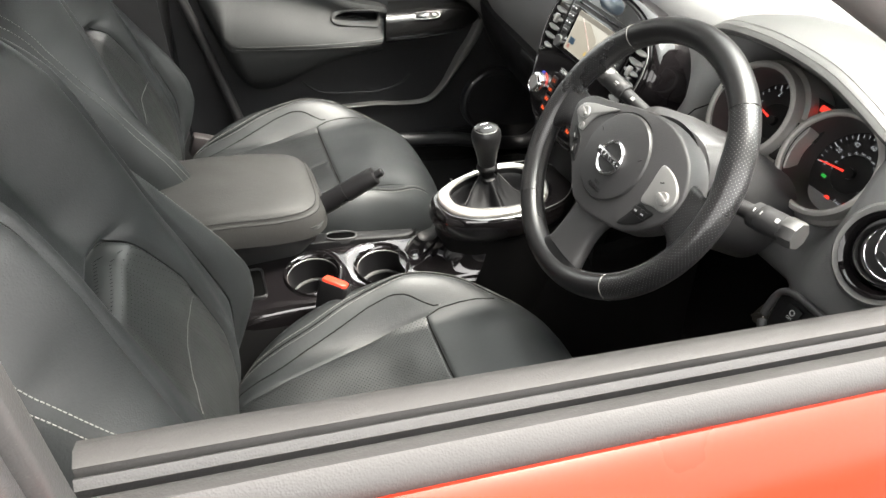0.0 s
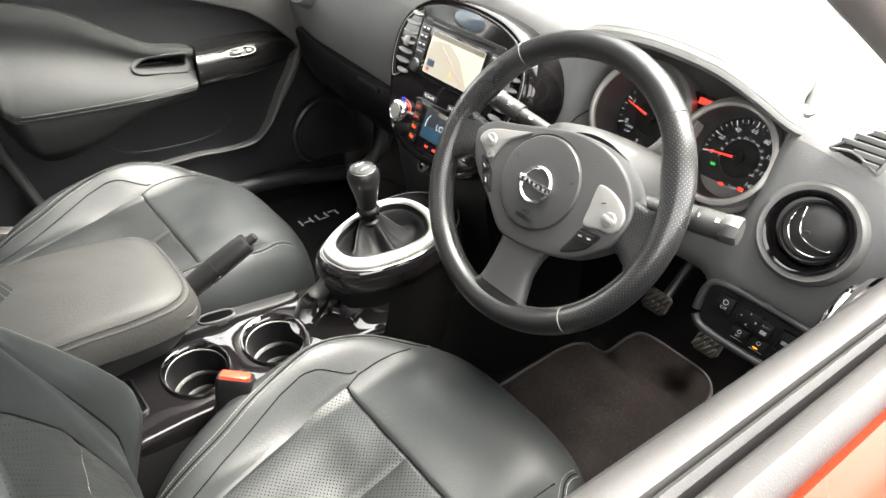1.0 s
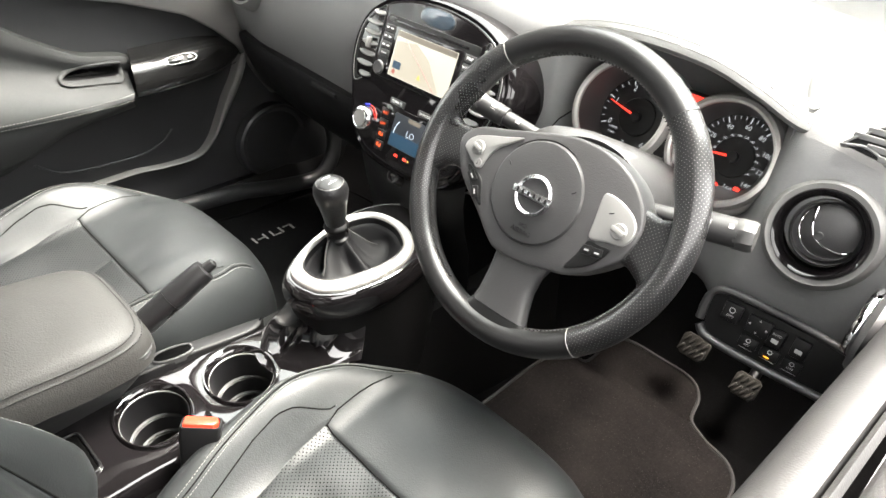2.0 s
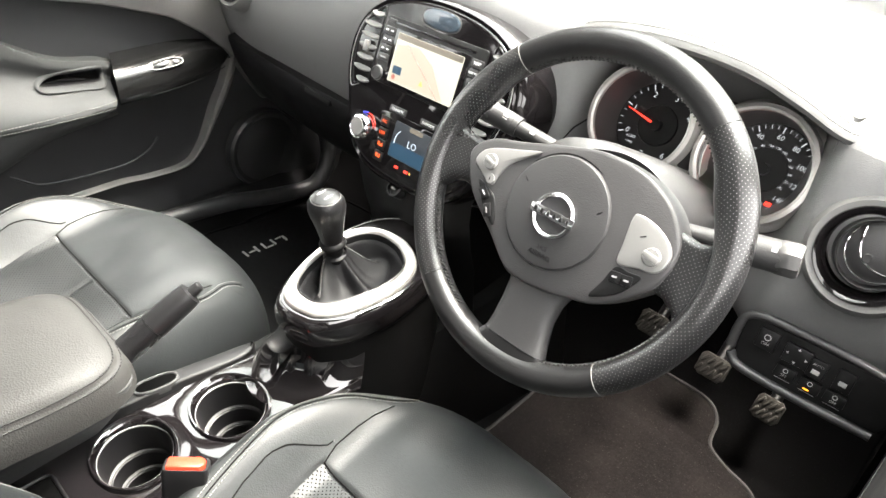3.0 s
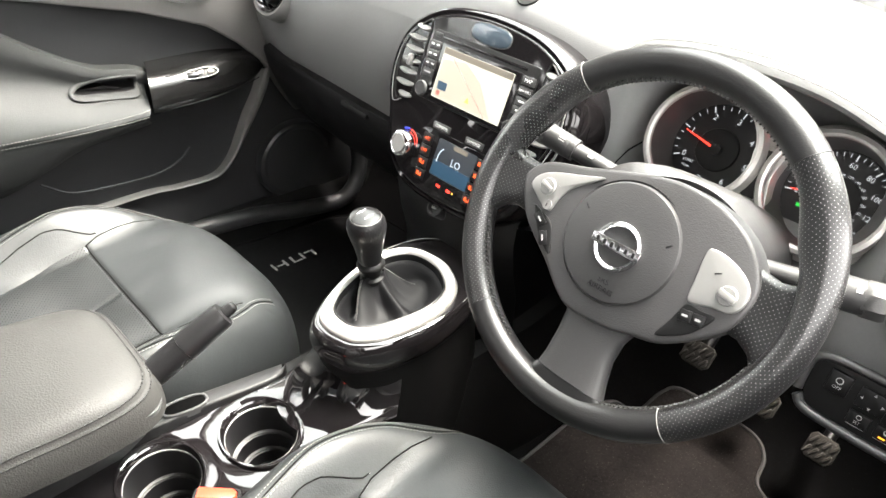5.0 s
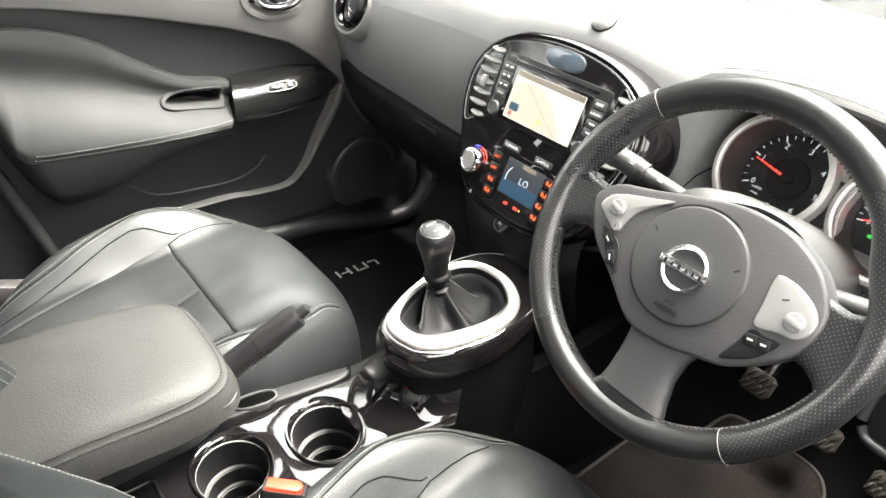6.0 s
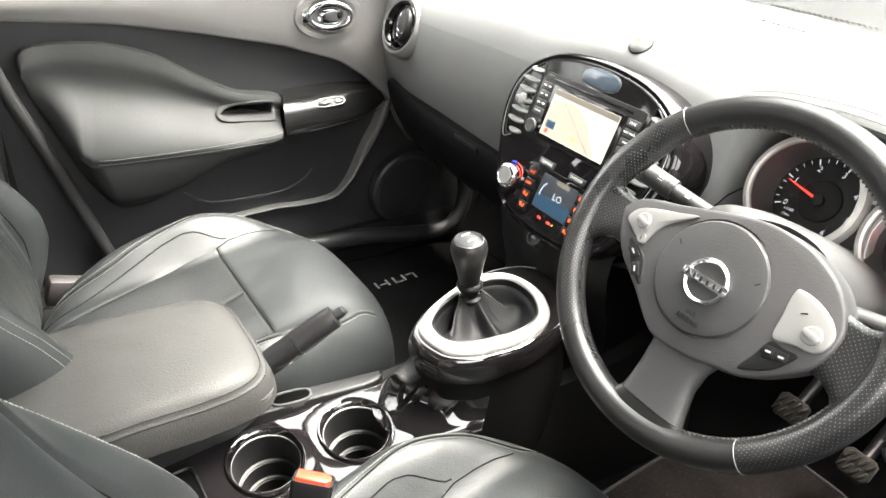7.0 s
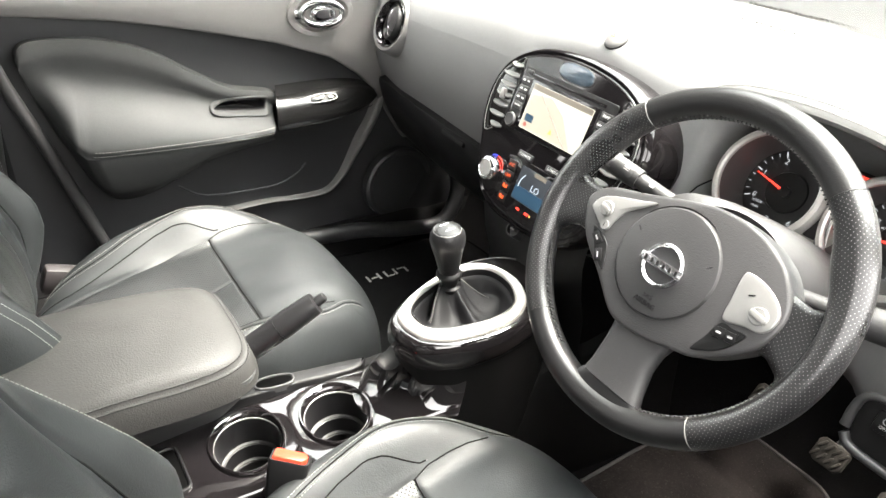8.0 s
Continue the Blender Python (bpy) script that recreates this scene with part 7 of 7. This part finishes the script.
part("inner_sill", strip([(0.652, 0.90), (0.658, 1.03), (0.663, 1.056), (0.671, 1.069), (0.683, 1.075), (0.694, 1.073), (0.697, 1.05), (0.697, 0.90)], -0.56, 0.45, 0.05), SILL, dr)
part("inner_weatherstrip", strip([(0.697, 1.04), (0.697, 1.068), (0.700, 1.071), (0.7045, 1.066), (0.703, 1.04)], -0.56, 0.45, 0.05), RUBBER, dr)
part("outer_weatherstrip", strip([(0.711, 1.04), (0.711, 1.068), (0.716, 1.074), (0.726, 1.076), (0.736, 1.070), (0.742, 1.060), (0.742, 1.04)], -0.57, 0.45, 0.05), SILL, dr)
part("outer_skin", strip([(0.742, 1.035), (0.742, 1.060), (0.748, 1.066), (0.764, 1.058), (0.79, 1.02), (0.815, 0.94), (0.825, 0.84), (0.82, 0.7), (0.80, 0.5), (0.74, 0.45)], -0.60, 0.60, 0.06), PAINT, dr, "orange painted outer skin")

part("inner_panel", strip([(0.655, 0.46), (0.652, 0.70), (0.652, 0.90), (0.68, 0.90), (0.69, 0.46)], -0.56, 0.45, 0.03), PLASTIC, dr)
hd = frm((0.662, 0.150, 0.945), (0, 1, 0), (0, 0, 1))
part("handle_dish", revolve([(0.070, 0.0), (0.064, -0.006), (0.052, -0.004), (0.048, 0.006)], hd @ Matrix.Diagonal((1, 0.62, 1, 1)), 40), PLASTIC, dr)
part("release_handle", tube([hd @ V((0.044 * math.cos(a), 0.026 * math.sin(a), -0.010)) for a in np.linspace(0, 2 * math.pi, 41)[:-1]], 0.0065, 12, closed=True, up=(0, 1, 0)), CHROME, dr, "chrome door release handle")
# rear upright of the window frame
part("window_frame", loft([[V((0.700 - 0.25 * max(0, z - 1.08) * 0.5 + q[0], -0.595 - 0.08 * (z - 1.05) + q[1], z)) for q in rrect(0.055, 0.050, 0.010)] for z in np.linspace(1.0, 1.50, 8)]), PLASTIC, dr, "black window frame upright")
part("glass_channel", loft([[V((0.702 - 0.25 * max(0, z - 1.08) * 0.5 + q[0], -0.566 - 0.08 * (z - 1.05) + q[1], z)) for q in rrect(0.022, 0.016, 0.004)] for z in np.linspace(1.0, 1.50, 8)]), RUBBER, dr)

# ---- floor mats, pedals, belt buckles ----
def floor_z(y):
    return 0.4145 + 0.42 * max(0.0, y - 0.40)


def floor_mat(outline, label, pile, edging):
    mt = thing("floor_mat", (outline[0][0], 0.1, 0.41), label, "floor mat", group="floor mats")
    line = [(p.x, p.y) for p in spline([V(p) for p in outline], 7, True)]
    bm = bmesh.new()
    low = [bm.verts.new((x, y, floor_z(y) - 0.004)) for x, y in line]
    high = [bm.verts.new((x, y, floor_z(y) + 0.006)) for x, y in line]
    n = len(line)
    for i in range(n):
        bm.faces.new((low[i], low[(i + 1) % n], high[(i + 1) % n], high[i]))
    f = bm.faces.new(high)
    bmesh.ops.triangulate(bm, faces=[f], ngon_method="EAR_CLIP")
    part("carpet_top", bm, pile, mt)
    part("binding", tube([V((x, y, floor_z(y) + 0.006)) for x, y in line], 0.0032, 8, closed=True), edging, mt, "stitched binding")
    return mt


floor_mat([(0.185, -0.10), (0.185, 0.18), (0.186, 0.34), (0.205, 0.395), (0.232, 0.402), (0.252, 0.41), (0.262, 0.46), (0.285, 0.485), (0.36, 0.488), (0.425, 0.485), (0.456, 0.462), (0.468, 0.422), (0.500, 0.405), (0.560, 0.385), (0.59, 0.33), (0.59, 0.2), (0.59, -0.10)], "worn black carpet mat in the driver's footwell", MAT_PILE, MAT_EDGE)
# pile and binding both use the darker copy that paints the shade here
pm = floor_mat([(-0.62, -0.10), (-0.62, 0.30), (-0.60, 0.40), (-0.55, 0.44), (-0.40, 0.45), (-0.22, 0.44), (-0.18, 0.38), (-0.17, 0.2), (-0.17, -0.10)], "black carpet mat with a pale badge in the passenger footwell", MAT_SHADED, MAT_SHADED)
# the badge: a few pale strokes, drawn as plain shapes
for dx, dy, w, h in ((0.0, 0.004, 0.005, 0.026), (0.014, -0.008, 0.016, 0.005), (0.034, 0.0, 0.005, 0.030), (0.050, 0.013, 0.016, 0.005), (0.064, 0.0, 0.005, 0.030), (0.086, 0.0, 0.005, 0.030), (0.100, 0.002, 0.018, 0.005), (0.120, 0.0, 0.005, 0.030)):
    part("badge_stroke", rbox((0.82 * h, w, 0.002), pose(-0.520 + 0.82 * dy, 0.246 - 0.85 * dx, 0.4215), 0.0006, 1), PALE_BADGE, pm)

for nm, x, y, z, w, h in (("clutch_pedal", 0.298, 0.462, 0.565, 0.050, 0.042), ("brake_pedal", 0.415, 0.470, 0.540, 0.050, 0.042), ("accelerator_pedal", 0.518, 0.470, 0.520, 0.044, 0.042)):
    pd = thing(nm, (x, y, 0.45), "ribbed black rubber foot pedal", "pedal", group="foot pedals")
    m = frm((x, y, z), (1, 0, 0), (0, 0.62, 0.78))
    part("pad", prism([(-w * 0.5, -h * 0.30), (-w * 0.34, -h * 0.5), (w * 0.34, -h * 0.5), (w * 0.5, -h * 0.30), (w * 0.5, h * 0.34), (w * 0.36, h * 0.5), (-w * 0.36, h * 0.5), (-w * 0.5, h * 0.34)], -0.008, 0.005, m, 0.002), PEDAL, pd)
    for i in range(4):
        for dy, long in ((-0.24, 0.40), (0.24, 0.40)):
            part("rib", rbox((0.0052, h * long, 0.0045), m @ Matrix.Translation((-w / 2 + (i + 0.5 + 0.25 * (dy > 0)) * w / 4.25, dy * h * 0.9, 0.0062)) @ Matrix.Rotation(radians(-28), 4, "Z"), 0.0015, 1), PEDAL, pd)
    part("arm", tube([m @ V((0, 0, -0.006)), m @ V((0, 0.02, -0.03)), V((x, y + 0.14, z + 0.10)), V((x, y + 0.20, z + 0.26))], 0.010, 10), PLASTIC_DARK, pd)


def buckle(x, y, z, lean, label, base):
    bk = thing("belt_buckle", base, label, "seat belt buckle", group="belt buckles")
    m = Matrix.Translation((x, y, z)) @ Matrix.Rotation(radians(lean[0]), 4, "X") @ Matrix.Rotation(radians(lean[1]), 4, "Y") @ Matrix.Rotation(radians(50), 4, "Z")
    rows = [[m @ V((p[0], p[1], h)) for p in rrect(0.050 * s, 0.027 * s, 0.005)] for h, s in ((-0.090, 0.74), (-0.06, 0.88), (-0.02, 0.99), (-0.003, 1.0), (0.0005, 0.96), (0.0005, 0.86), (-0.004, 0.84))]
    part("housing", loft(rows), PLASTIC_DARK, bk)
    key = [(-0.0205, -0.0095), (0.0150, -0.0095), (0.0205, -0.0040), (0.0205, 0.0040), (0.0150, 0.0095), (-0.0205, 0.0095)]
    part("release_button", prism(key, -0.006, 0.0045, m, 0.0022), RED_PLASTIC, bk, "red release button with cut corners")
    part("strap", tube([m @ V((0, 0, -0.088)), m @ V((0, -0.005, -0.13)), V((x + 0.01, y - 0.04, 0.47))], 0.014, 10, flat=0.25), RUBBER, bk)
    return bk


buckle(0.117, -0.305, 0.686, (-16, -10), "black belt buckle with a red button beside the driver's seat", (0.11, -0.32, 0.42))
